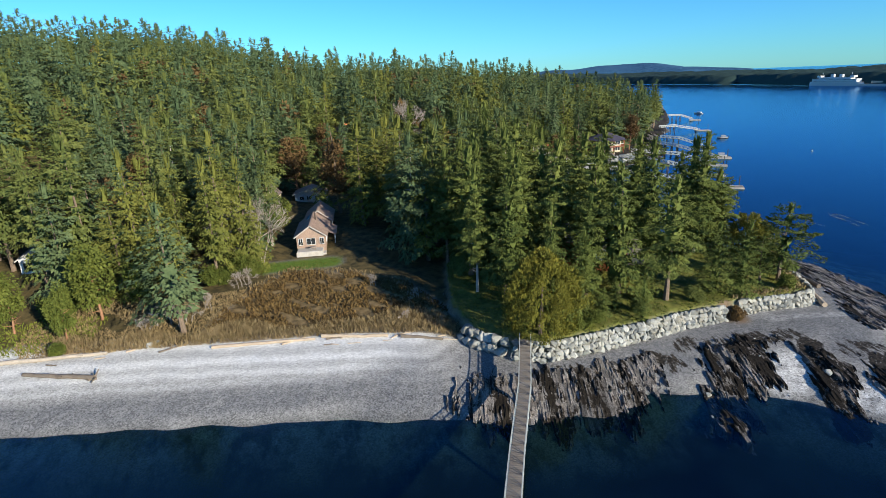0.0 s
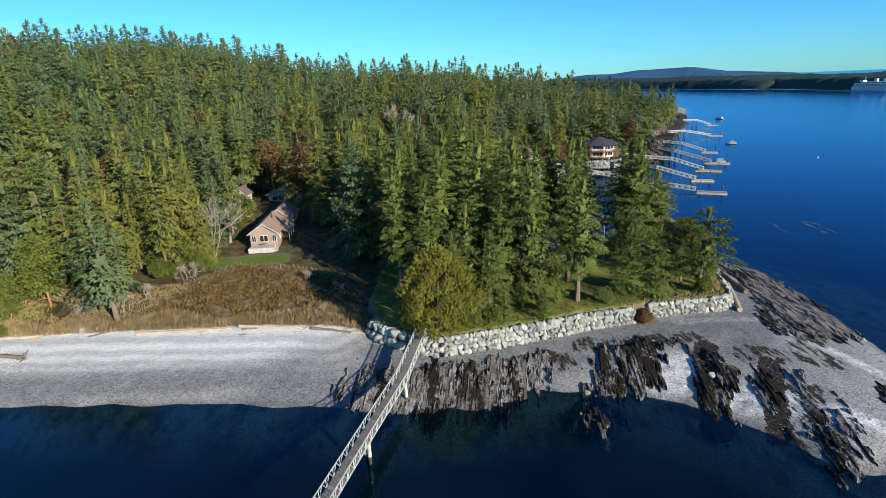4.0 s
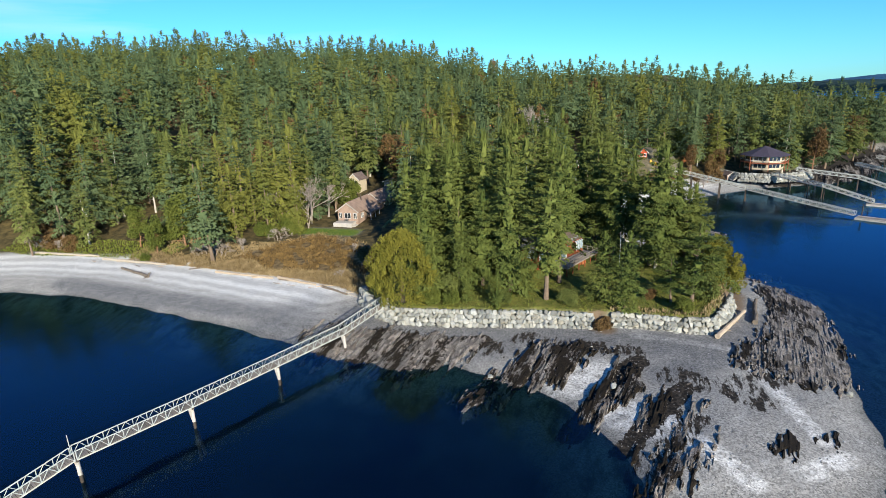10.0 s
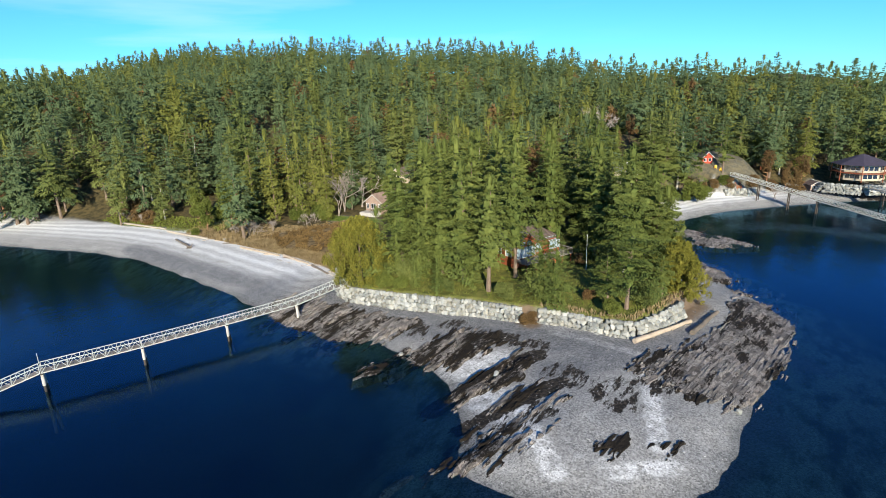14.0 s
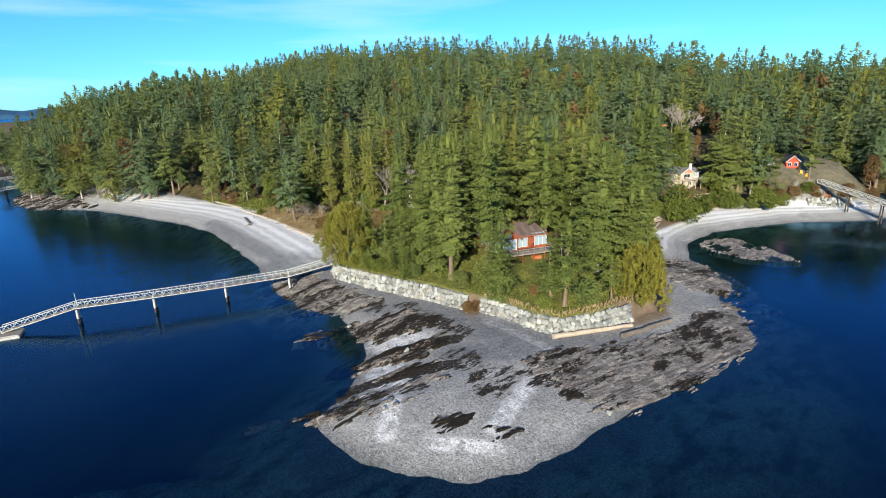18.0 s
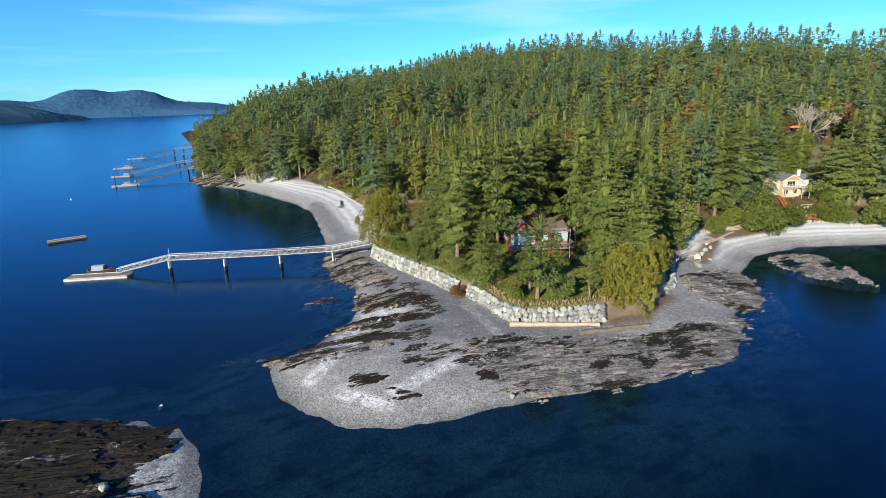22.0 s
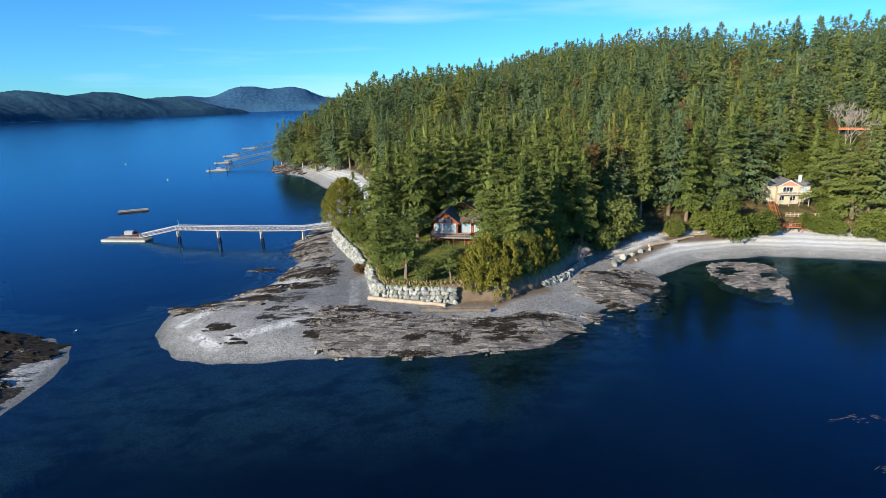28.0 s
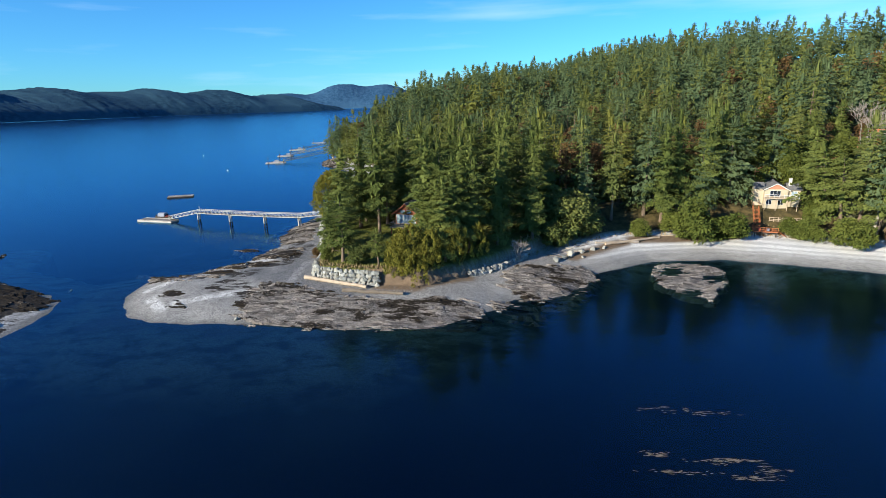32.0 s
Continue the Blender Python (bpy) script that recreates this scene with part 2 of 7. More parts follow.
    k.colour(c)
    h = k.math("ADD", k.math("MULTIPLY", peb, 0.6), k.noise(1.5, 6))
    k.bump(h, 0.7, 0.12)
    return k.m


def rock_material():
    """Thin tilted beds, each its own grey, with black weed in ragged patches."""
    k = Mat("layered_rock", 0.85, 0, 0.15)
    turn = -0.21
    fine = k.noise(7.0, 7, 0.8, (1.0, 0.5, 1.0), False, turn)
    grain = k.noise(2.3, 7, 0.75)
    plate = k.attr("plate")
    bare = k.mix(plate, (0.085, 0.078, 0.070), (0.30, 0.272, 0.245))
    bare = k.mix(k.span(fine, 0.44, 0.54, 0.85, 0.0), bare, (0.045, 0.039, 0.034))
    bare = k.mix(k.span(k.noise(0.5, 5), 0.45, 0.7, 0, 0.45), bare, k.mix(plate, (0.12, 0.092, 0.074), (0.33, 0.27, 0.225)))
    bare = k.mix(k.span(grain, 0.60, 0.72, 0, 0.6), bare, (0.44, 0.425, 0.39))
    weed = k.mix(k.span(fine, 0.40, 0.78), (0.006, 0.005, 0.004), (0.042, 0.031, 0.019))
    rag = k.math("ADD", k.span(grain, 0.25, 0.75, -0.5, 0.5), k.span(k.noise(1.0, 7, 0.8, (1.0, 0.3, 1.0), False, turn), 0.3, 0.7, -0.6, 0.6))
    cover = k.math("ADD", k.attr("weed"), rag)
    k.colour(k.mix(k.span(cover, 0.44, 0.58), bare, weed))
    k.bump(k.math("ADD", grain, fine), 1.0, 0.10)
    return k.m


def water_material():
    k = Mat("sea_water", 0.08)
    out = k.n["Material Output"]
    w1 = k.noise(0.9, 3, 0.5, (1.0, 0.45, 1.0), False, 0.5)
    w2 = k.noise(0.16, 3, 0.5, (1.0, 0.5, 1.0), False, 0.2)
    h = k.math("ADD", k.math("MULTIPLY", w1, 0.50), k.math("MULTIPLY", w2, 0.9))
    bp = k.n.new("ShaderNodeBump")
    bp.inputs["Strength"].default_value, bp.inputs["Distance"].default_value = 0.45, 0.30
    k.l.new(h, bp.inputs["Height"])
    fr = k.n.new("ShaderNodeFresnel")
    fr.inputs["IOR"].default_value = 1.33
    gl = k.n.new("ShaderNodeBsdfGlossy")
    gl.inputs["Roughness"].default_value = 0.10
    gl.inputs["Color"].default_value = (0.34, 0.66, 1.0, 1)
    k.l.new(bp.outputs[0], gl.inputs["Normal"])
    tr = k.n.new("ShaderNodeBsdfTransparent")
    tr.inputs[0].default_value = (0.40, 0.60, 0.62, 1)
    df = k.n.new("ShaderNodeBsdfDiffuse")
    df.inputs[0].default_value = (0.001, 0.025, 0.13, 1)
    body = k.n.new("ShaderNodeMixShader")
    body.inputs[0].default_value = 0.03
    k.l.new(tr.outputs[0], body.inputs[1])
    k.l.new(df.outputs[0], body.inputs[2])
    top = k.n.new("ShaderNodeMixShader")
    k.l.new(k.math("MINIMUM", fr.outputs[0], 0.85), top.inputs[0])
    k.l.new(body.outputs[0], top.inputs[1])
    k.l.new(gl.outputs[0], top.inputs[2])
    k.l.new(top.outputs[0], out.inputs[0])
    return k.m


M_GROUND, M_ROCK, M_WATER = ground_material(), rock_material(), water_material()


def boulder_material():
    k = Mat("pale_granite", 0.88, 0, 0.2)
    c = k.mix(k.random(), (0.15, 0.155, 0.145), (0.42, 0.415, 0.375))
    c = k.mix(k.span(k.noise(0.8, 5), 0.45, 0.66, 0, 0.55), c, (0.30, 0.265, 0.19))
    c = k.mix(k.span(k.noise(2.1, 5), 0.52, 0.68, 0, 0.55), c, (0.20, 0.225, 0.19))
    c = k.mix(k.span(k.noise(6, 6, 0.7), 0.55, 0.72, 0, 0.75), c, (0.10, 0.10, 0.095))
    k.colour(c).bump(k.noise(3, 7, 0.7), 1.0, 0.16)
    return k.m


M_BOULDER = boulder_material()
M_DRIFT = plain("bleached_driftwood", (0.38, 0.32, 0.25), 0.85, 0, 0.3, 4)
M_DRIFT_DARK = plain("wet_driftwood", (0.15, 0.12, 0.09), 0.85, 0, 0.4, 4)
M_DRIFT_TAN = plain("tan_driftwood", (0.40, 0.315, 0.225), 0.85, 0, 0.3, 4)
M_GALV = plain("galvanised_steel", (0.42, 0.43, 0.385), 0.55, 0.0, 0.15, 3)
M_DECK = plain("weathered_deck", (0.22, 0.19, 0.16), 0.85, 0, 0.35, 5)
pk_ = Mat("deck_planks", 0.85)
pk_.colour(pk_.mix(pk_.span(pk_.noise(5, 5), 0.3, 0.7), pk_.mix(pk_.random(), (0.12, 0.10, 0.08), (0.26, 0.225, 0.19)), (0.20, 0.17, 0.14))).bump(pk_.noise(9, 5), 0.4, 0.02)
M_PLANK = pk_.m
M_PILE = plain("tarred_pile", (0.055, 0.042, 0.032), 0.8, 0, 0.4, 2)
M_COLLAR = plain("pile_wrap", (0.42, 0.38, 0.33), 0.8, 0, 0.4, 2)
M_SHINGLE = plain("cedar_shingle", (0.29, 0.205, 0.155), 0.85, 0, 0.35, 4)
M_ROOF = plain("brown_roof_shingle", (0.15, 0.11, 0.095), 0.85, 0, 0.35, 4)
M_ROOF_GREY = plain("grey_roof_shingle", (0.17, 0.165, 0.16), 0.85, 0, 0.35, 4)
M_ROOF_SLATE = plain("purple_slate_roof", (0.055, 0.045, 0.06), 0.6, 0, 0.3, 4)
M_REDWOOD = plain("red_stained_siding", (0.22, 0.06, 0.024), 0.7, 0, 0.25, 5)
M_WHITE = plain("white_paint", (0.58, 0.57, 0.54), 0.6, 0, 0.08, 5)
M_CREAM = plain("cream_siding", (0.42, 0.355, 0.25), 0.7, 0, 0.12, 5)
M_PEACH = plain("peach_shingle", (0.48, 0.19, 0.11), 0.75, 0, 0.15, 5)
M_GREYWOOD = plain("grey_weathered_wood", (0.40, 0.37, 0.33), 0.85, 0, 0.25, 5)
M_REDSHED = plain("red_shed_boards", (0.42, 0.055, 0.022), 0.7, 0, 0.2, 5)
M_GREYDARK = plain("silvered_boards", (0.20, 0.185, 0.165), 0.85, 0, 0.25, 5)
M_ORANGE = plain("orange_stained_wood", (0.36, 0.115, 0.04), 0.7, 0, 0.25, 5)
M_REDPAINT = plain("red_paint", (0.50, 0.03, 0.02), 0.5, 0, 0.15, 5)
M_YELLOW = plain("yellow_paint", (0.75, 0.42, 0.02), 0.5, 0, 0.15, 5)
M_GREYCOVER = plain("grey_canvas", (0.22, 0.24, 0.28), 0.8, 0, 0.2, 5)
M_CONCRETE = plain("concrete", (0.45, 0.43, 0.40), 0.9, 0, 0.2, 3)
gk = Mat("window_glass", 0.05, 0, 0.9)
gk.colour((0.02, 0.025, 0.03))
M_GLASS = gk.m
# panes with a pale sky reflection put into their base colour
gk2 = Mat("sky_tinted_glass", 0.04, 0, 1.0)
gk2.colour((0.28, 0.36, 0.40))
M_SKYGLASS = gk2.m


# ---------------------------------------------------------------- mesh helpers
def mesh_of(name, verts, faces, mat, smooth=False):
    me = bpy.data.meshes.new(name)
    me.from_pydata(verts, [], faces)
    me.materials.append(mat)
    if smooth:
        me.polygons.foreach_set("use_smooth", np.ones(len(me.polygons), bool))
    me.update()
    return me


def quads_mesh(name, verts, mat, nper=4):
    """Many separate quads (or triangles) from one array of corners."""
    n = len(verts) // nper
    me = bpy.data.meshes.new(name)
    me.vertices.add(n * nper)
    me.vertices.foreach_set("co", np.ascontiguousarray(verts, dtype=np.float32).ravel())
    me.loops.add(n * nper)
    me.loops.foreach_set("vertex_index", np.arange(n * nper, dtype=np.int32))
    me.polygons.add(n)
    me.polygons.foreach_set("loop_start", np.arange(n, dtype=np.int32) * nper)
    me.materials.append(mat)
    me.update(calc_edges=True)
    return me


def part(name, bm, mat, parent, label=""):
    """A bmesh (or a mesh) as one object under a thing or a part."""
    if isinstance(bm, bmesh.types.BMesh):
        me = bpy.data.meshes.new(name)
        bm.to_mesh(me)
        bm.free()
        me.materials.append(mat)
    else:
        me = bm
    ob = new(name, me)
    ob.parent = parent
    if label:
        tagged(ob, label)
    return ob


def thing(name, at=(0, 0, 0), rz=0.0, label="", category="", group="", kind=""):
    ob = new(name)
    ob.matrix_basis = pose(*at, 0, 0, rz)
    ob.empty_display_size = 0.3
    return tagged(ob, label, category, group, kind)


def add_box(bm, c, s, m=None, bevel=0.0):
    """A box with centre c and size s, turned by m about its centre."""
    r = bmesh.ops.create_cube(bm, size=1.0)
    mat = Matrix.Translation(c) @ (m or Matrix()) @ Matrix.Diagonal((*s, 1))
    bmesh.ops.transform(bm, matrix=mat, verts=r["verts"])
    if bevel:
        es = list({e for v in r["verts"] for e in v.link_edges})
        bmesh.ops.bevel(bm, geom=es, offset=bevel, segments=1, affect="EDGES")
    return bm


def box(c, s, m=None, bevel=0.0):
    return add_box(bmesh.new(), c, s, m, bevel)


def add_beam(bm, a, b, w, h=None):
    """A square bar from a to b."""
    a, b = Vector(a), Vector(b)
    d = b - a
    q = d.to_track_quat("X", "Z").to_matrix().to_4x4()
    return add_box(bm, (a + b) / 2, (d.length, w, h or w), q)


def beam(a, b, w, h=None):
    return add_beam(bmesh.new(), a, b, w, h)


def add_rod(bm, a, b, r1, r2, seg=8):
    a, b = Vector(a), Vector(b)
    d = b - a
    q = d.to_track_quat("Z", "Y").to_matrix().to_4x4()
    r = bmesh.ops.create_cone(bm, cap_ends=True, segments=seg, radius1=r1, radius2=r2, depth=d.length)
    bmesh.ops.transform(bm, matrix=Matrix.Translation((a + b) / 2) @ q, verts=r["verts"])
    return bm


def rod(a, b, r1, r2=None, seg=8):
    return add_rod(bmesh.new(), a, b, r1, r1 if r2 is None else r2, seg)


def prism(points, y0, y1):
    """A solid from an outline in the x-z plane, drawn out from y0 to y1."""
    bm = bmesh.new()
    lo = [bm.verts.new((x, y0, z)) for x, z in points]
    hi = [bm.verts.new((x, y1, z)) for x, z in points]
    n = len(points)
    bm.faces.new(lo)
    bm.faces.new(hi[::-1])
    for i in range(n):
        bm.faces.new((lo[(i + 1) % n], lo[i], hi[i], hi[(i + 1) % n]))
    bmesh.ops.recalc_face_normals(bm, faces=bm.faces)
    return bm


def inside(poly, x, y):
    """Signed distance to a closed outline, positive inside."""
    x, y = np.asarray(x, float), np.asarray(y, float)
    best = np.full(x.shape, 1e9)
    odd = np.zeros(x.shape, bool)
    for (ax, ay), (bx, by) in zip(poly, poly[1:] + poly[:1]):
        dx, dy = bx - ax, by - ay
        t = np.clip(((x - ax) * dx + (y - ay) * dy) / (dx * dx + dy * dy), 0, 1)
        best = np.minimum(best, np.hypot(x - ax - t * dx, y - ay - t * dy))
        if ay != by:
            odd ^= ((ay > y) != (by > y)) & (x < ax + (y - ay) * dx / (by - ay))
    return np.where(odd, best, -best)


def soft(v, a, b):
    t = np.clip((v - a) / (b - a), 0, 1)
    return t * t * (3 - 2 * t)


def ripple(x, y, s, seed=0.0):
    """Cheap smooth noise from -1 to 1."""
    return (np.sin(x * s + 1.7 * seed + 1.3 * np.sin(y * s * 0.7 + seed)) * np.cos(y * s * 0.9 - seed + 1.1 * np.sin(x * s * 0.6 + 2 * seed))
            + 0.5 * np.sin(x * s * 2.3 + y * s * 1.9 + 3 * seed)) / 1.5


def vnoise(x, y, seed, octaves=4):
    """Value noise from 0 to 1, with ever finer grain."""
    tab = np.random.default_rng(seed).uniform(0, 1, (256, 256))
    out, amp, tot = 0, 1.0, 0
    for o in range(octaves):
        xi, yi = np.floor(x).astype(int), np.floor(y).astype(int)
        fx_, fy_ = x - xi, y - yi
        fx_, fy_ = fx_ * fx_ * (3 - 2 * fx_), fy_ * fy_ * (3 - 2 * fy_)
        a, b = tab[xi & 255, yi & 255], tab[(xi + 1) & 255, yi & 255]
        c, d = tab[xi & 255, (yi + 1) & 255], tab[(xi + 1) & 255, (yi + 1) & 255]
        out = out + amp * ((a * (1 - fx_) + b * fx_) * (1 - fy_) + (c * (1 - fx_) + d * fx_) * fy_)
        tot, amp, x, y = tot + amp, amp * 0.55, x * 2.03 + 17.3, y * 2.03 + 5.1
    return out / tot


# ---------------------------------------------------------------- the lie of the land
COAST_WEST = [(-900, 40), (-507, 46), (-396, 43), (-331, 39), (-256, 46), (-209, 41), (-180, 36), (-147, 44), (-132, 54), (-101, 62), (-70, 69), (-51, 70.5), (-37, 68.5), (-23, 66.5), (-12, 65), (-2, 63), (8, 60.5), (14, 60)]
COAST_SPIT = [(20, 58), (28, 57), (35, 58.5), (38, 59.5), (42, 58.5), (47, 58), (52, 55.5), (57, 53), (61, 49), (64, 44), (67, 37.5), (73, 36), (79, 37), (84, 39), (89, 42.5), (92, 48), (93.5, 57), (94, 64), (95.5, 70), (97, 85), (97, 100), (93, 109), (88, 114), (86, 124), (81, 127), (74, 134.5)]
COAST_COVE = [(67, 150), (67.5, 166), (73, 178), (81, 193), (95, 207), (115, 225), (139, 238), (158, 256), (178, 285), (190, 315), (211, 336), (225, 347), (240, 380), (269, 417), (319, 506), (392, 632), (420, 900), (-900, 900)]
COAST = COAST_WEST + COAST_SPIT + COAST_COVE
LAWN = [(17, 75), (22, 70.3), (26, 68.8), (33, 69.7), (42, 71.2), (51, 73.2), (59, 73.8), (66, 75.2), (73, 74.8), (77.5, 75.8), (80, 81), (82, 88.5), (83, 96), (79, 105), (74, 112), (66, 119), (58, 128), (48, 136), (30, 132), (20, 118), (17, 100), (15, 86)]
REEF = [(40, -14), (58, -8), (66, 4), (71, 14), (79, 23.5), (86, 26.5), (93, 25.5), (100, 24), (106, 27), (112, 20), (100, 6), (84, -8), (62, -18)]
MARSH = [(-26, 86.5), (-14, 84), (-2, 82.5), (13, 79), (15, 88), (9, 100), (-2, 108), (-14, 112), (-21, 104), (-25, 95)]
COVE_LAWN = [(66, 206), (84, 216), (96, 227), (84, 236), (66, 226), (52, 206), (38, 213), (32, 236), (14, 250), (6, 244), (24, 208), (44, 196)]
COURT = [(-15, 112), (-4, 112), (7, 103), (13, 96), (11, 112), (3, 126), (0, 138), (-3, 150), (-9, 150), (-15, 130)]


def land(x, y, detail=True):
    """Height of the ground, and how much it is of each kind."""
    x, y = np.asarray(x, float), np.asarray(y, float)
    d = inside(COAST, x, y) + 0.5 * ripple(x, y, 0.35, 1.0)
    west = soft(-x, -18, -8)
    cove = soft(y, 126, 140) * soft(x, 20, 40)
    rise = 3.2 + 1.3 * west + 0.9 * cove
    up = rise * (1 - np.exp(-np.maximum(d, 0) / 11.0))
    steep = 0.06 + 0.17 * np.maximum(1 - soft(x, 50, 74), soft(y, 112, 124)) + 0.1 * soft(y, 84, 104)
    down = np.where(d > -14, d * steep, -14 * steep + (d + 14) * 0.16)
    z = np.where(d > 0, up, np.maximum(down, -8.0 + 0.3 * ripple(x, y, 0.05, 2)))
    lw = inside(LAWN, x, y)
    z = z + soft(lw, -0.35, 0.35) * (5.0 + 0.03 * np.clip(lw, 0, 30) + 0.12 * ripple(x, y, 0.3, 3) - z)
    crest = 53 + (x + 200) * (-0.085)
    crest = np.clip(crest, 14, 55) + 9 * soft(x, -70, 50)
    hill = crest * soft(d, 26, 290) * (1 + 0.05 * ripple(x, y, 0.018, 4))
    bank = 17 * soft(d, 6, 60) * (1 - soft(d, 80, 200)) * soft(-x, 80, 150) + 6 * soft(d, 20, 90) * soft(x, 40, 110) + 5.0 * soft(d, 15, 30) * cove + 2.5 * soft(d, 20, 45) * soft(-x, 25, 60)
    bank = bank + 11 * soft(46 - np.hypot(x - 15, y - 240), 0, 32)
    bank = bank + 7.3 * soft(d, 10.5, 19) * soft(20 - np.hypot(x - 77, y - 220), 0, 11)
    z = z + np.where(lw > 0, 0, hill + bank)
    rf = inside(REEF, x, y) + 0.8 * ripple(x, y, 0.4, 6)
    z = np.maximum(z, np.where(rf > -10, np.where(rf > 0, 0.5 * (1 - np.exp(-np.maximum(rf, 0) / 4)), rf * 0.12), -9))
    if detail:
        z = z + 0.05 * ripple(x, y, 1.1, 5) * soft(d, 0, 3)
    top = d > 0
    mar = soft(inside(MARSH, x, y), -1.5, 1.5)
    court = soft(inside(COURT, x, y), -2, 3)
    cl = soft(inside(COVE_LAWN, x, y), -2, 2)
    lwn = soft(lw, -0.2, 0.5)
    spit = ((x > 14) & ((y < 79) | ((x > 76) & (y < 104)))) | (np.hypot(x - 84, y - 10) < 60) & (y < 40)
    wood = soft(d - 15.5 + 1.2 * ripple(x, y, 0.25, 8) - 3 * west, 0, 2.0) * (1 - lwn) * (1 - mar) * top * ~spit
    shell = np.clip(0.8 * soft(d, 3.0, 12) * west * soft(x, -150, -132) + cove * soft(d, 2.0, 8) * (x < 80 + 0 * x) + cove * soft(d, 3, 9) * (x >= 80) * (1 - soft(y, 216, 228)), 0, 1)
    shell = shell * (1 - soft(z, 3.6, 4.6))
    slope_ = soft(24 - np.hypot(x - 77, y - 218), 0, 6) * soft(z, 3.4, 4.4)
    wood = np.maximum(wood, slope_ * (0.35 + 0.65 * (ripple(x, y, 0.5, 11) > -0.2)))
    cl = cl * (1 - 0.75 * slope_)
    kinds = dict(lawn=np.maximum(lwn, cl * top) * (1 - 0.6 * court), marsh=mar, wood=wood * (1 - cl), shell=shell, lush=np.zeros_like(z), algae=np.clip(soft(rf, 0.5, 2.5) * (1 - 0.62 * soft(x, 79, 82) * soft(y, 18.5, 20) * (1 - soft(x, 92, 95))) + 0.9 * soft(d, -1, 1) * (1 - soft(d, 14, 18)) * np.maximum(soft(y, 226, 234) * (x > 90), soft(-x, 140, 155)), 0, 1), dirt=np.zeros_like(z), white=np.zeros_like(z))
    return z, d, kinds


def ground_z(x, y):
    return float(land(np.array([x]), np.array([y]), False)[0][0])


# ---------------------------------------------------------------- ground, water, far shores
def axis_steps(lo, a, b, hi, fine, grow=1.16):
    core = list(np.arange(a, b, fine))
    up, s = [core[-1]], fine
    while up[-1] < hi:
        s *= grow
        up.append(up[-1] + s)
    dn, s = [core[0]], fine
    while dn[-1] > lo:
        s *= grow
        dn.append(dn[-1] - s)
    return np.array(dn[:0:-1] + core + up[1:])


def near_line(x, y, a, b):
    dx, dy = b[0] - a[0], b[1] - a[1]
    t = np.clip(((x - a[0]) * dx + (y - a[1]) * dy) / (dx * dx + dy * dy), 0, 1)
    return np.hypot(x - a[0] - t * dx, y - a[1] - t * dy)


def grid_mesh(name, xs, ys, zs, mat):
    nx, ny = len(xs), len(ys)
    gx, gy = np.meshgrid(xs, ys)
    co = np.stack([gx, gy, zs], -1).reshape(-1, 3)
    i = (np.arange(ny - 1)[:, None] * nx + np.arange(nx - 1)[None]).ravel()
    f = np.stack([i, i + 1, i + nx + 1, i + nx], -1)
    me = bpy.data.meshes.new(name)
    me.vertices.add(len(co))
    me.vertices.foreach_set("co", co.astype(np.float32).ravel())
    me.loops.add(f.size)
    me.loops.foreach_set("vertex_index", f.astype(np.int32).ravel())
    me.polygons.add(len(f))
    me.polygons.foreach_set("loop_start", np.arange(len(f), dtype=np.int32) * 4)
    me.materials.append(mat)
    me.update(calc_edges=True)
    me.polygons.foreach_set("use_smooth", np.ones(len(f), bool))
    return me


WHITE_STREAKS = [((86, 50), (82, 65), 1.0), ((62, 52), (69, 49), 3.0), ((56, 56), (61, 60), 2.6), ((72, 46), (77, 41), 1.2), ((83, 44), (88, 48), 1.0), ((84, 23), (90, 22), 1.6), ((80, 20), (95, 18), 1.2), ((66, 71), (80, 70), 0.8)]
WEED_PATCHES = [((58, 47), (66, 63), 2.0), ((64, 44), (72, 57), 1.6), ((46, 55), (58, 66), 2.0), ((88, 66), (93, 100), 2.5), ((30, 62), (42, 66), 2.0)]
THIN_WEED = [((71, 60), (80, 56), 3.0), ((48, 68), (66, 66), 2.2), ((24, 65), (44, 64), 2.5), ((80, 60), (88, 66), 2.5), ((66, 40), (72, 50), 2.5), ((86, 118), (76, 130), 3.0)]
GRIT = [((20, 66), (44, 68), 3.5), ((40, 65), (60, 69), 5.0), ((60, 68), (80, 70), 4.0), ((4, 66), (14, 68), 7.0), ((80, 72), (90, 86), 3.0), ((70, 60), (76, 66), 3.0), ((-60, 74), (0, 68), 2.5)]
BARE_BANKS = [((82.5, 88), (84, 95), 2.6), ((60, 73.5), (61.5, 72.5), 1.7), ((84, 96), (80, 106), 1.5), ((67, 131), (58, 146), 2.0), ((56, 150), (57, 175), 2.5), ((-188, 49), (-214, 53), 6.0)]


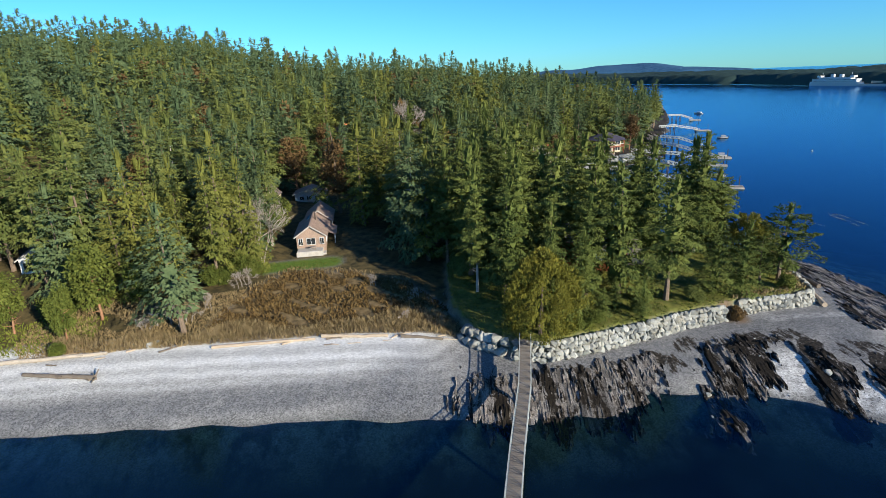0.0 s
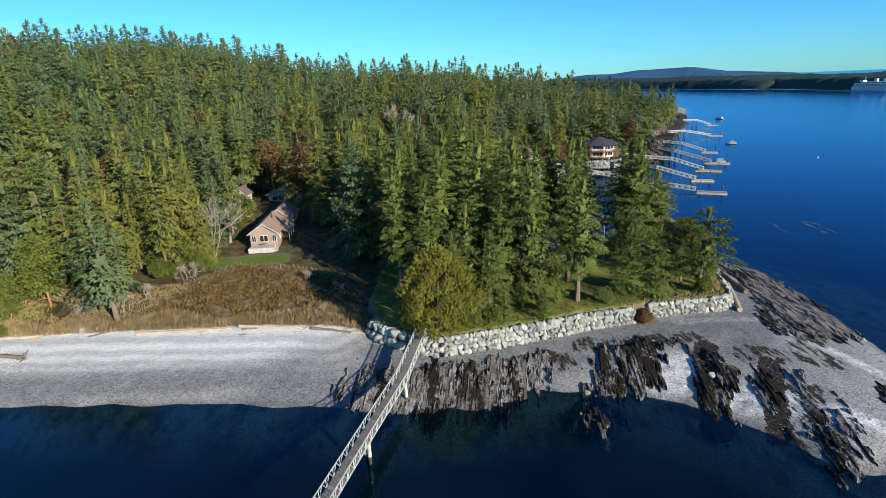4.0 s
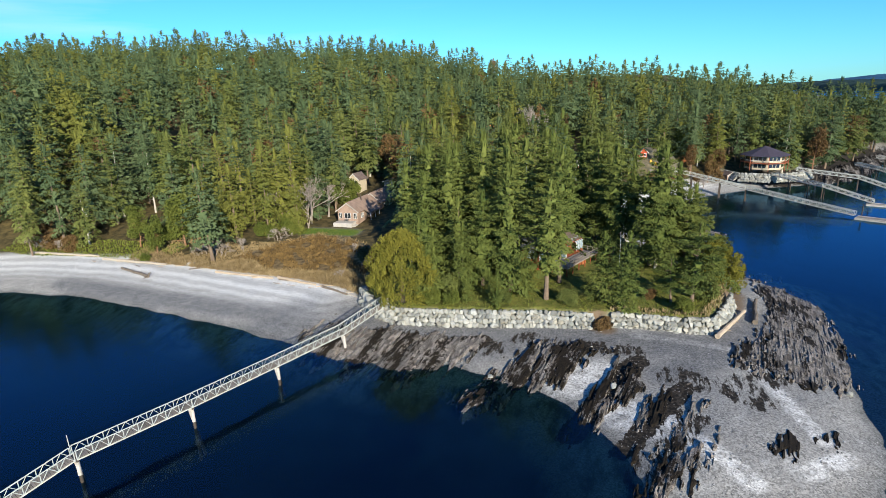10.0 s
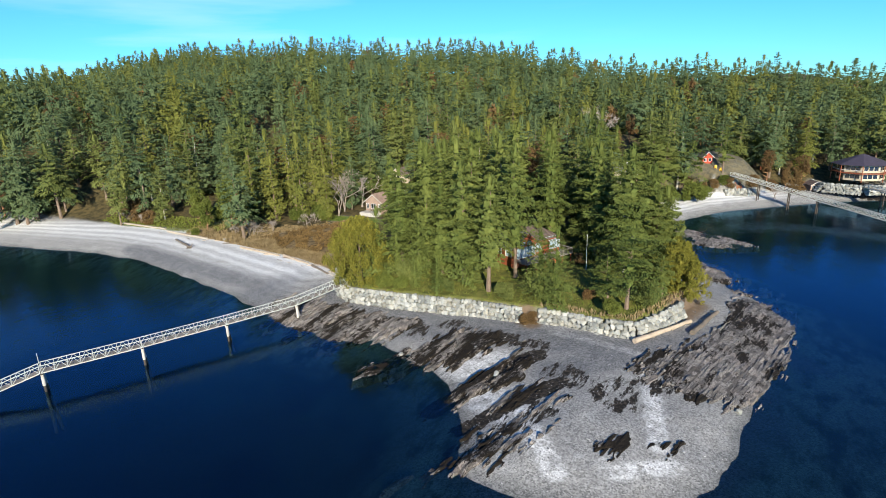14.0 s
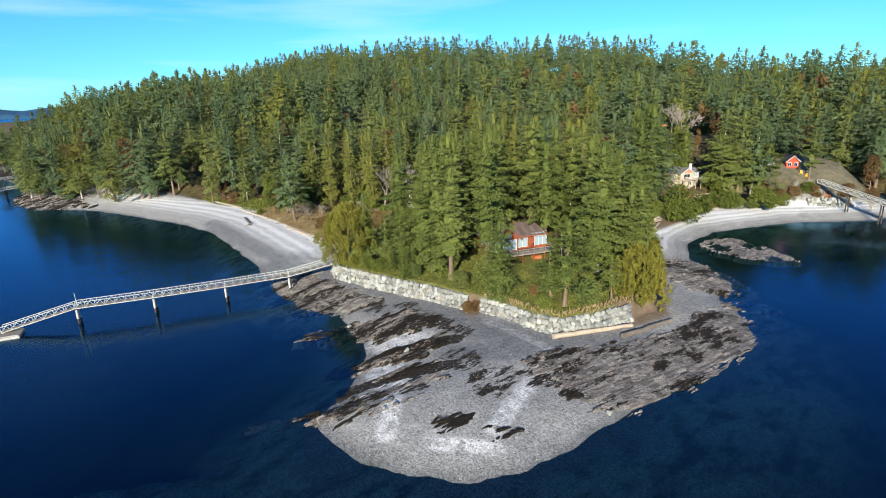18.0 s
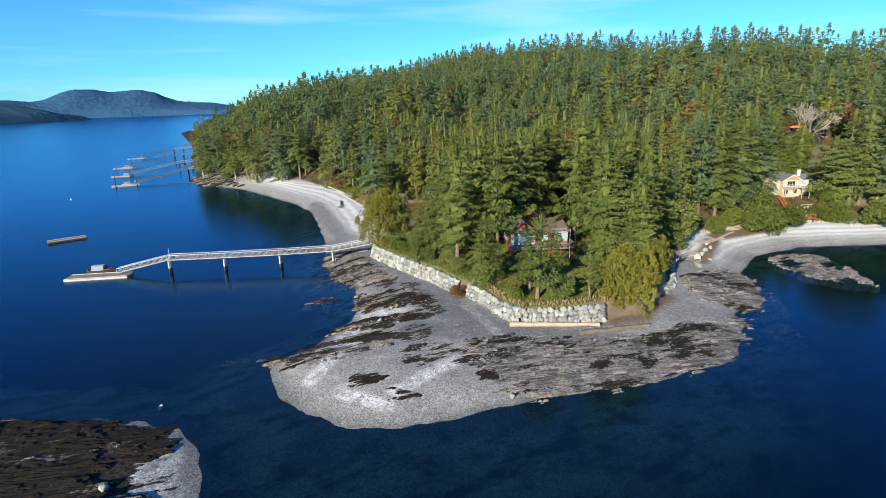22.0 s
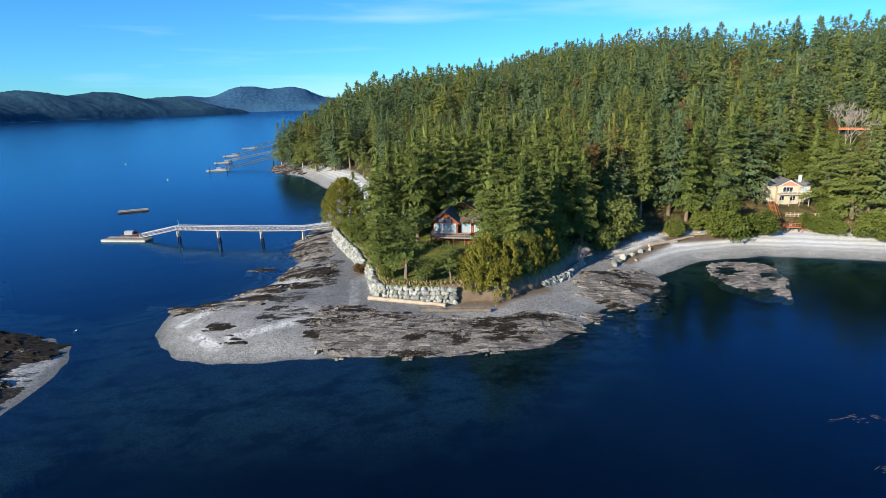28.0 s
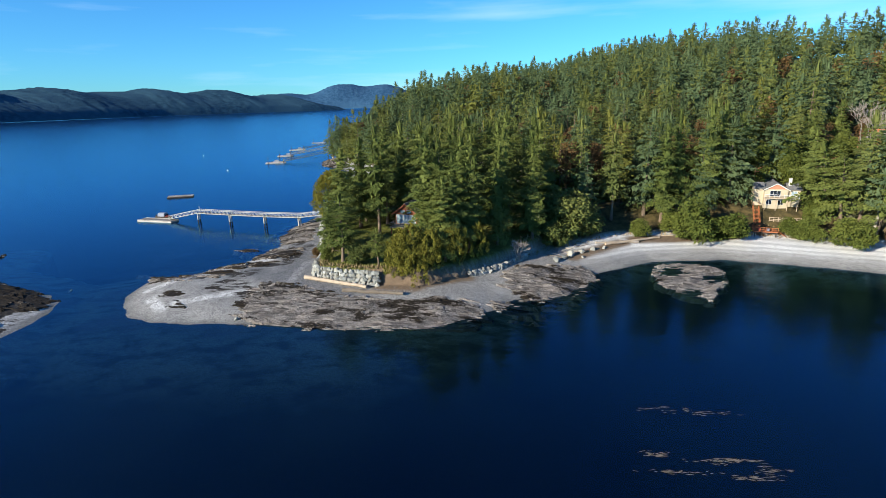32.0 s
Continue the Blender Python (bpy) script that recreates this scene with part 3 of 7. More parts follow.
def build_ground():
    xs = axis_steps(-4800, -70, 125, 4800, 0.8)
    ys = axis_steps(-4800, -15, 205, 4800, 0.8)
    gx, gy = np.meshgrid(xs, ys)
    z, d, kinds = land(gx, gy)
    far = np.hypot(gx - 60, gy - 80)
    z = np.where((far > 950) & (d > 0), np.maximum(12.0, z * 0.4), z)
    for a, b, w in WHITE_STREAKS:
        kinds["white"] = np.maximum(kinds["white"], 1 - soft(near_line(gx, gy, a, b), w * 0.3, w * 1.6))
    for a, b, w in BARE_BANKS:
        kinds["dirt"] = np.maximum(kinds["dirt"], (1 - soft(near_line(gx, gy, a, b), w * 0.6, w * 1.3)) * (z > 1.0))
    for a, b, w in WEED_PATCHES:
        kinds["algae"] = np.maximum(kinds["algae"], (1 - soft(near_line(gx, gy, a, b), w * 0.5, w * 1.3)) * (z < 3))
    for a, b, w in THIN_WEED:
        kinds["algae"] = np.maximum(kinds["algae"], 0.52 * (1 - soft(near_line(gx, gy, a, b), w * 0.5, w * 1.5)) * (z < 3))
    kinds["grit"] = np.zeros_like(z)
    for a, b, w in GRIT:
        kinds["grit"] = np.maximum(kinds["grit"], 1 - soft(near_line(gx, gy, a, b), w * 0.5, w * 1.5))
    kinds["lush"] = 1 - soft(near_line(gx, gy, (-19, 114.5), (-6, 114.5)), 2.0, 4.0)
    for key in ("wood", "marsh"):
        kinds[key] = kinds[key] * (1 - kinds["lush"])
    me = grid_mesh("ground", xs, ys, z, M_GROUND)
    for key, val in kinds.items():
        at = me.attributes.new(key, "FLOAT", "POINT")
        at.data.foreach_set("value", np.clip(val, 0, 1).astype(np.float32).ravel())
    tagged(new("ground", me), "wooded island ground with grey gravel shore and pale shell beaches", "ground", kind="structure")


build_ground()

wx = axis_steps(-4900, -60, 160, 4900, 12.0, 1.3)
water = tagged(new("water", grid_mesh("water", wx, wx, np.zeros((len(wx), len(wx))), M_WATER)), "calm dark blue sea water with small ripples, clear over the shallows", "water", kind="structure")


def far_material(name, dark, lite):
    k = Mat(name, 0.95, 0, 0.1)
    k.colour(k.mix(k.span(k.noise(0.05, 8, 0.7), 0.40, 0.60), k.mix(k.span(k.noise(0.004, 3), 0.4, 0.6), dark, lite), lite))
    k.bump(k.noise(0.03, 8, 0.7), 0.6, 9.0)
    return k.m


def far_shore(name, path, width, height, mat, label, seed, jagged=1.0):
    """A far wooded coast: a ridge along a path of (x, y, share of the height), with a jagged crown of treetops."""
    r = np.random.default_rng(seed)
    pts = np.array(path, float)
    seg = np.hypot(*np.diff(pts[:, :2], axis=0).T)
    s = np.concatenate([[0], np.cumsum(seg)])
    n = int(s[-1] / 9)
    t = np.linspace(0, s[-1], n)
    px, py, ph = (np.interp(t, s, pts[:, i]) for i in range(3))
    nx_, ny_ = -np.gradient(py), np.gradient(px)
    ln = np.hypot(nx_, ny_)
    nx_, ny_ = nx_ / ln, ny_ / ln
    rows = 16
    prof = np.linspace(0, 1, rows)
    co = np.zeros((rows, n, 3))
    for j, u in enumerate(prof):
        jag = 9 * jagged * vnoise(t * 0.07 + 31 * u, np.full(n, u * 40.0 + seed), seed, 2) if j else np.zeros(n)
        low = 1.0 + 0.16 * np.sin(t * 0.006 + seed) + 0.10 * np.sin(t * 0.017 + 2 * seed)
        z = height * ph * low * math.sin(u * math.pi * 0.5) ** 0.9 + jag + (14 if j else 0.5) * np.minimum(1, ph * 6)
        co[j, :, 0], co[j, :, 1], co[j, :, 2] = px + nx_ * width * u, py + ny_ * width * u, z
    i = (np.arange(rows - 1)[:, None] * n + np.arange(n - 1)[None]).ravel()
    f = np.stack([i, i + 1, i + n + 1, i + n], -1)
    me = mesh_of(name, co.reshape(-1, 3).tolist(), f.tolist(), mat, True)
    return tagged(new(name, me), label, "coast", kind="structure")


# the haze of distance is put into these base colours, bluest on the hills
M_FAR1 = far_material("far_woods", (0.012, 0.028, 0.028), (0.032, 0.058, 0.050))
M_FAR2 = far_material("haze_tinted_far_hills", (0.009, 0.038, 0.066), (0.028, 0.074, 0.108))
M_FAR3 = far_material("haze_blue_far_hills", (0.018, 0.062, 0.125), (0.042, 0.105, 0.180))

# ---------------------------------------------------------------- layered rock ledges
STRIKE = Vector((0.21, 0.978))


def ledge(poly, lift, weed, seed, label, rough=0.16, cover=0.0):
    """A bedded outcrop: long thin strata that stand up as saw-teeth along one direction."""
    r = np.random.default_rng(seed)
    px, py = np.array(poly).T
    c = np.array([px.mean(), py.mean()])
    sv, cv = np.array(STRIKE), np.array([STRIKE.y, -STRIKE.x])
    pu, pv = (np.array(poly) - c) @ cv, (np.array(poly) - c) @ sv
    us, vs = np.arange(pu.min() - 1, pu.max() + 1, 0.14), np.arange(pv.min() - 1, pv.max() + 1, 0.34)
    gu, gv = np.meshgrid(us, vs)
    x, y = c[0] + gu * cv[0] + gv * sv[0], c[1] + gu * cv[1] + gv * sv[1]
    dist = np.clip(inside(poly, x, y), -4, 2.2) * (0.42 + 0.5 * cover) - 0.25 + 0.4 * cover + 2.6 * (vnoise(gu * 0.9, gv * 0.10, seed) - 0.5) + 1.7 * (vnoise(gu * 2.4, gv * 0.6, seed + 50) - 0.5)
    base = land(x, y, False)[0]
    edge = np.cumsum(r.uniform(0.2, 0.62, 700)) + us[0] - 2
    uu = gu + 0.5 * ripple(gu * 0.12, gv * 0.08, 1.0, seed) + 0.06 * ripple(gu, gv * 0.7, 2.6, seed)
    cell = np.clip(np.searchsorted(edge, uu), 1, 698)
    frac = (uu - edge[cell - 1]) / (edge[cell] - edge[cell - 1])
    size = (edge[cell] - edge[cell - 1])
    brk = np.floor(gv / r.uniform(0.6, 2.6, 700)[cell] + r.uniform(0, 1, 700)[cell]).astype(int) % 37
    amp = r.uniform(0.0, 1.0, (700, 37))[cell, brk] ** 1.5 * (0.55 + 0.45 * ripple(x, y, 0.7, seed + 9)) * 1.5
    tooth = np.where(frac < 0.2, frac / 0.2, (1 - frac) / 0.8)
    body = soft(dist, -0.05, 0.30)
    z = np.maximum(base, -0.5 - 0.4 * (1 - body)) + body * (lift * (0.55 + 0.45 * ripple(x, y, 0.22, seed + 1)) + 1.25 * rough * amp * (0.4 + tooth) * np.minimum(1.3, 0.5 + size)) - 0.22 * (1 - body)
    keep = dist > -0.06
    n = len(us)
    i = (np.arange(len(vs) - 1)[:, None] * n + np.arange(n - 1)[None])
    ok = keep[:-1, :-1] | keep[1:, :-1] | keep[:-1, 1:] | keep[1:, 1:]
    i = i[ok]
    f = np.stack([i, i + 1, i + n + 1, i + n], -1)
    used, inv = np.unique(f, return_inverse=True)
    co = np.stack([x, y, z], -1).reshape(-1, 3)[used]
    me = mesh_of("rock_ledge", co.tolist(), inv.reshape(-1, 4).tolist(), M_ROCK)
    w = np.clip(weed + 2.6 * (vnoise(gu * 0.45, gv * 0.14, seed + 70) - 0.5) + 0.9 * (vnoise(gu * 1.5, gv * 0.5, seed + 90) - 0.5) - 0.25 * (tooth > 0.7), -0.2, 1.2)
    me.attributes.new("weed", "FLOAT", "POINT").data.foreach_set("value", w.ravel()[used].astype(np.float32))
    shade = r.uniform(0, 1, (700, 37))[cell, brk].ravel()[i]
    me.attributes.new("plate", "FLOAT", "FACE").data.foreach_set("value", shade.astype(np.float32))
    return tagged(new("rock_ledge", me), label, "rock", "rock ledges of the shore", kind="structure")


DARK, PALE = "steep bedded rock ledge darkened by seaweed on the gravel", "grey layered rock ledge in long thin strata at the waterline"
ledge([(10, 61), (13.5, 56), (22, 53.4), (31, 53.2), (36, 56), (40, 58.5), (43, 66), (38, 68), (30, 66.5), (24, 66), (18, 67.5), (13, 69)], 0.45, 0.38, 1, PALE)
ledge([(44, 58), (41, 51), (43, 47.6), (46, 49), (50, 53.5), (55, 56), (58, 60), (62, 66), (57, 67.5), (52, 66.5), (48, 64)], 0.55, 0.62, 2, DARK)
ledge([(57, 45.5), (60, 48), (64, 51), (68, 57), (67.5, 64), (65, 65), (61, 60), (58.5, 53)], 0.5, 0.85, 3, DARK)
ledge([(64, 45), (67, 47), (71, 53), (72.5, 58), (70, 58), (66, 52)], 0.3, 0.8, 4, DARK)
ledge([(66, 42.5), (72, 45), (75, 54), (73, 54.5), (69.5, 48)], 0.3, 0.8, 5, DARK)
ledge([(61, 31), (64, 33), (69, 37), (73, 43), (75, 50), (72, 47), (67, 41.5), (62, 34.5)], 0.35, 0.5, 6, DARK)
ledge([(75, 42.5), (78, 44), (82, 46), (86, 48.5), (90, 52.5), (88, 53.5), (84, 51), (78, 46.5)], 0.3, 1.2, 7, "low black weed-covered rock in the gravel spit")
ledge([(82, 67), (88, 61), (95, 66), (98.5, 77), (100, 90), (100.5, 104), (97, 110), (91, 107), (88.5, 100), (90, 90), (86.5, 80)], 0.4, 0.24, 8, PALE, 0.17, 0.35)
ledge([(91, 108), (97, 112), (97, 118.5), (92, 117), (88, 113)], 0.3, 0.3, 9, PALE)
ledge([(75, 114), (84, 112), (90, 117), (92, 122), (88, 127), (84, 131), (76, 134), (71, 132), (72, 124)], 0.45, 0.22, 10, PALE, 0.22, 0.3)
ledge([(70, 150), (76, 146), (84, 144.5), (90, 147.5), (92, 150), (88, 154), (82, 159), (75, 161.5), (70, 157)], 1.35, 0.12, 11, "bare grey rock islet of tilted strata in the cove", 0.22, 1.05)
ledge([(40, -14), (58, -7.5), (66, 4.5), (71, 14), (79, 23), (83, 24), (85, 20.5), (81, 16.5), (88, 17), (92, 21), (101, 23), (106, 26), (112, 19), (100, 5), (84, -9), (62, -19)], 0.3, 1.4, 12, "low reef flat under black seaweed", 0.22, 0.4)
ledge([(78, 64), (84, 62), (87, 70), (88, 78), (84, 76), (80, 70)], 0.15, 0.35, 13, PALE, 0.25)
ledge([(142, 236), (160, 252), (178, 280), (190, 308), (204, 330), (196, 332), (178, 306), (164, 280), (146, 254)], 1.2, 0.5, 14, PALE, 0.36)
ledge([(-150, 40), (-176, 33), (-206, 37), (-212, 44), (-180, 47), (-150, 52), (-132, 56)], 0.9, 0.5, 15, PALE, 0.28)


# ---------------------------------------------------------------- the boulder wall
def boulder_mesh(seed):
    """An angular block: the hull of a few scattered points, its corners knocked off."""
    r = np.random.default_rng(seed)
    bm = bmesh.new()
    for _ in range(15):
        v = r.normal(size=3)
        v = v / np.max(np.abs(v)) * 0.5
        v = np.clip(v, -0.5, 0.5) * r.uniform(0.86, 1.0)
        bm.verts.new(v)
    hull = bmesh.ops.convex_hull(bm, input=bm.verts)
    junk = {g for g in hull["geom_interior"] + hull["geom_unused"] if isinstance(g, bmesh.types.BMVert)}
    bmesh.ops.delete(bm, geom=list(junk), context="VERTS")
    bmesh.ops.dissolve_limit(bm, angle_limit=0.25, verts=bm.verts, edges=bm.edges)
    bmesh.ops.bevel(bm, geom=list(bm.edges), offset=0.045, segments=1, affect="EDGES")
    me = bpy.data.meshes.new("boulder")
    bm.to_mesh(me)
    bm.free()
    me.materials.append(M_BOULDER)
    return me


BOULDERS = [boulder_mesh(i) for i in range(9)]


def wall_run(parent, line, z0, z1, size, lean=0.35):
    """Boulders stacked in courses along a line."""
    for (ax, ay), (bx, by) in zip(line, line[1:]):
        length = math.hypot(bx - ax, by - ay)
        ux, uy = (bx - ax) / length, (by - ay) / length
        ox, oy = uy, -ux
        courses = max(2, round((z1 - z0) / (size * 0.80)))
        for k in range(courses):
            s = rng.uniform(0, size)
            while s < length:
                w = size * rng.uniform(0.75, 1.35)
                ob = new("boulder", BOULDERS[int(rng.integers(9))])
                out = lean * (courses - 1 - k) * size + rng.uniform(-0.08, 0.08)
                z = z0 + size * 0.36 + k * (z1 - z0 - size * 0.6) / max(1, courses - 1)
                ob.matrix_basis = pose(ax + ux * s + ox * out, ay + uy * s + oy * out, z + rng.uniform(-0.06, 0.06), rng.normal(0, 9), rng.normal(0, 9), math.degrees(math.atan2(uy, ux)) + 180 * int(rng.integers(2)) + rng.normal(0, 12)) @ Matrix.Diagonal((w * 1.42, w * 1.3, size * 1.36, 1))
                ob.parent = parent
                s += w * 0.94


wall = thing("retaining_wall", label="dry-stacked wall of pale granite boulders holding up the lawn", category="wall", kind="structure")
wall_run(wall, [(21.5, 70.2), (26, 68.3), (33, 69.2), (42, 70.7), (51, 72.7), (59.3, 73.4)], 2.3, 4.85, 0.74)
wall_e = thing("retaining_wall", label="dry-stacked boulder wall with a rounded end under the point's lawn", category="wall", kind="structure")
wall_run(wall_e, [(62.2, 74.2), (66, 74.7), (73, 74.3), (77.8, 75.4), (80.6, 81), (82.6, 88.2)], 2.3, 4.9, 0.74)
wall2 = thing("riprap_bank", label="shaded boulder bank below the trees beside the cove", category="wall", kind="structure")
wall_run(wall2, [(79, 106.5), (74.5, 113.5), (67, 120.5)], 2.0, 3.0, 0.8)
wall3 = thing("riprap_corner", label="dark boulder bank at the landward end of the pier", category="wall", kind="structure")
wall_run(wall3, [(15.5, 77), (17, 74.5), (21, 70.5)], 2.6, 4.9, 1.2)


# ---------------------------------------------------------------- trees
def kites(P, D, S, L, W, droop):
    """Leaf-like quads: base, side, tip, side."""
    mid = P + D * (L * 0.45)[:, None]
    drop = np.zeros_like(P)
    drop[:, 2] = -droop * L
    return np.stack([P, mid + S * (W * 0.5)[:, None] + drop * 0.4, P + D * L[:, None] + drop, mid - S * (W * 0.5)[:, None] + drop * 0.4], 1).reshape(-1, 3)


def unit(v):
    return v / np.maximum(1e-6, np.linalg.norm(v, axis=-1, keepdims=True))


def fronds(P, D, N, L, W, droop):
    """Needle fronds: one slim triangle each, broad at the root and drawn out to the tip, facing about N."""
    S = unit(np.cross(D, N)) * (W * 0.5)[:, None]
    tip = P + D * L[:, None]
    tip[:, 2] -= droop * L
    return np.stack([P + S, P - S, tip], 1).reshape(-1, 3)


def conifer(seed, h, r, levels, per, spr, base=0.12, power=0.75, size=0.7, droop=0.35, gap=0.0, width=0.5, lumps=0.25, inner=200, lay=0.25):
    """Fronds of a conifer: whorls of boughs, each a drooping plate of sprays with dark air under it."""
    g = np.random.default_rng(seed)
    n = levels * per
    row = np.repeat(np.arange(levels), per)
    lt = np.clip(((row + 0.35) / levels) ** 0.84 + g.normal(0, 0.26 / levels, n), 0, 0.985)
    az = row * 2.4 + np.tile(np.arange(per), levels) * 2 * math.pi / per + g.normal(0, 0.28, n)
    fat = np.minimum(1.0, 0.55 + lt * 2.2)
    lump = 1 + lumps * (1 - 0.5 * lt) * np.sin(az * 2 + 7 * lt + seed) * np.cos(lt * 13 + seed * 1.3) + 0.14 * np.sin(az + seed)
    br = r * np.minimum((1 - lt) ** power, (1 - lt) * 2.4) * fat * g.uniform(0.62, 1.2, n) * lump + 0.12
    keep = g.uniform(0, 1, n) > gap * (1 - lt)
    lt, az, br = lt[keep], az[keep], br[keep]
    n = len(lt)
    z0 = h * (base + (1 - base) * lt)
    rise = np.interp(lt, [0, 0.45, 0.85, 1], [-0.16, 0.04, 0.20, 0.45]) + g.normal(0, 0.15, n)
    tilt = g.normal(0, 0.22, n)
    count = np.maximum(8, np.round(spr * np.clip(br / r, 0.10, 1.2) * 1.25)).astype(int)
    bi = np.repeat(np.arange(n), count)
    m = len(bi)
    s_ = 0.22 + 0.82 * g.uniform(0, 1, m) ** 0.62
    v = g.uniform(-1, 1, m)
    B, A, T = br[bi], az[bi], lt[bi]
    out = np.stack([np.cos(A), np.sin(A), 0 * A], -1)
    side = np.stack([-np.sin(A), np.cos(A), 0 * A], -1)
    hw = B * 0.42 * np.sin(math.pi * np.minimum(1.0, s_ * 0.82 + 0.12)) + 0.10
    P = out * (B * s_)[:, None] + side * (v * hw)[:, None]
    sag = droop * (1 - 0.8 * T)
    P[:, 2] = z0[bi] + B * s_ * rise[bi] - sag * B * s_ * s_ * 0.55 - (0.22 * np.abs(v) + tilt[bi] * v) * hw + g.normal(0, 0.05, m) * (0.5 + B * 0.3)
    D = out * g.uniform(0.3, 0.9, m)[:, None] + side * (v * 0.9)[:, None] + g.normal(0, 0.25, (m, 3))
    D[:, 2] += rise[bi] * 0.6 - sag * (0.3 + 0.8 * s_) + 2.5 * np.maximum(0, T - 0.72)
    D = unit(D)
    N = unit(out * (0.60 + 0.45 * lay) + side * (v * 0.3)[:, None] + np.array([0, 0, 0.80 - 0.35 * lay]) + g.normal(0, 0.26, (m, 3)))
    L = size * g.uniform(0.6, 1.3, m) * np.clip(0.35 + 0.9 * B / r, 0.35, 1.0) * (1.1 - 0.35 * s_) * np.interp(T, [0, 0.7, 1], [1, 0.9, 0.6])
    # dense inner boughs that shut out the light
    w = inner
    lw_, aw = g.uniform(0, 1, w) ** 1.3 * 0.93, g.uniform(0, 6.283, w)
    rw = r * np.minimum((1 - lw_) ** power, (1 - lw_) * 2.0) * np.minimum(1.0, 0.55 + lw_ * 2.2)
    ow = np.stack([np.cos(aw), np.sin(aw), 0 * aw], -1)
    kw = g.uniform(0.02, 0.22 + 0.2 * (inner > 200), w)
    PW = ow * (rw * kw)[:, None]
    PW[:, 2] = h * (base + (1 - base) * lw_)
    DW = unit(np.stack([-ow[:, 1], ow[:, 0], g.normal(0, 0.5, w)], -1))
    LW = rw * g.uniform(0.22, 0.42, w) + 0.05
    core = fronds(PW - DW * (LW * 0.4)[:, None], DW, ow, LW, LW * 1.1, 0 * LW)
    q = 14
    a = g.uniform(0, 6.283, q)
    zt = np.linspace(0.86, 0.955, q)
    wt = (1.0 - zt) * h * 0.13
    P2 = np.stack([wt * np.cos(a), wt * np.sin(a), h * zt], -1)
    N2 = np.stack([np.cos(a), np.sin(a), 0.3 + 0 * a], -1)
    D2 = unit(np.stack([0.22 * np.cos(a), 0.22 * np.sin(a), np.ones(q)], -1))
    L2 = h * (1.0 - zt) * 0.85
    top = fronds(P2, D2, N2 + np.array([0, 0, 0.3]), L2, L2 * 0.26 + 0.05, 0 * L2)
    return np.concatenate([fronds(P, D, N, L, L * width, 0.05 + 0 * L), top, core])


def plumes(seed, h, r, count, sprays, size=0.3, waist=0.42, spread=0.0):
    """A dense cypress: upright plumes of fine sprays crowded over a rounded crown."""
    g = np.random.default_rng(seed)
    out_ = []
    for i in range(count):
        t = g.uniform(0.0, 1.0) ** 0.85
        a = g.uniform(0, 6.283)
        rad = r * (math.sin(math.pi * (waist + (1 - waist) * t) ** 1.15) ** 0.48 if t > 0.02 else 0.8) * (1 + 0.16 * math.sin(3 * a + 5 * t + seed) + 0.10 * math.sin(7 * a - 4 * t))
        rad *= g.uniform(0.62, 1.0)
        c = np.array([math.cos(a) * rad, math.sin(a) * rad, h * (0.02 + 0.86 * t)])
        ph, pr = g.uniform(0.9, 1.9) * h / 12, g.uniform(0.35, 0.62) * h / 12
        u = g.uniform(0, 1, sprays)
        b = g.uniform(0, 6.283, sprays)
        rr = pr * np.sin(math.pi * (0.15 + 0.85 * u)) ** 0.7
        o = np.stack([np.cos(b), np.sin(b), 0 * b], -1)
        P = c + o * rr[:, None]
        P[:, 2] += (u - 0.35) * ph
        P[:, :2] += np.array([math.cos(a), math.sin(a)]) * (spread * u * ph)[:, None]
        D = unit(o * 0.55 + np.array([math.cos(a) * 0.25, math.sin(a) * 0.25, 1.0]) + g.normal(0, 0.3, (sprays, 3)))
        L = size * g.uniform(0.6, 1.4, sprays)
        out_.append(fronds(P, D, unit(o + np.array([math.cos(a), math.sin(a), 0.25]) * 0.6 + g.normal(0, 0.25, (sprays, 3))), L, L * 0.55, 0 * L))
    return np.concatenate(out_)


def leafy(seed, h, r, blobs, leaves, size=0.6, base=0.25, squash=1.0):
    """A broad crown: leaf clumps on the shells of overlapping lobes."""
    g = np.random.default_rng(seed)
    out = []
    for i in range(blobs):
        u = g.uniform(0, 1)
        zc = h * (base + (0.95 - base) * u)
        rad = r * (0.35 + 0.65 * math.sin(math.pi * min(0.98, 0.12 + u * 0.85)))
        a = g.uniform(0, 6.283)
        c = np.array([math.cos(a) * rad * 0.55, math.sin(a) * rad * 0.55, zc])
        br = r * g.uniform(0.28, 0.5)
        N = unit(g.normal(size=(leaves, 3)))
        P = c + N * br * g.uniform(0.55, 1.08, (leaves, 1)) * np.array([1, 1, squash])
        D = unit(N + g.normal(0, 0.6, (leaves, 3)))
        S = unit(np.cross(D, g.normal(size=(leaves, 3))))
        L = size * g.uniform(0.6, 1.3, leaves)
        out.append(fronds(P, D, unit(N + g.normal(0, 0.4, (leaves, 3)) + np.array([0, 0, 0.3])), L, L * 0.75, 0.15 + 0 * L))
    return np.concatenate(out)


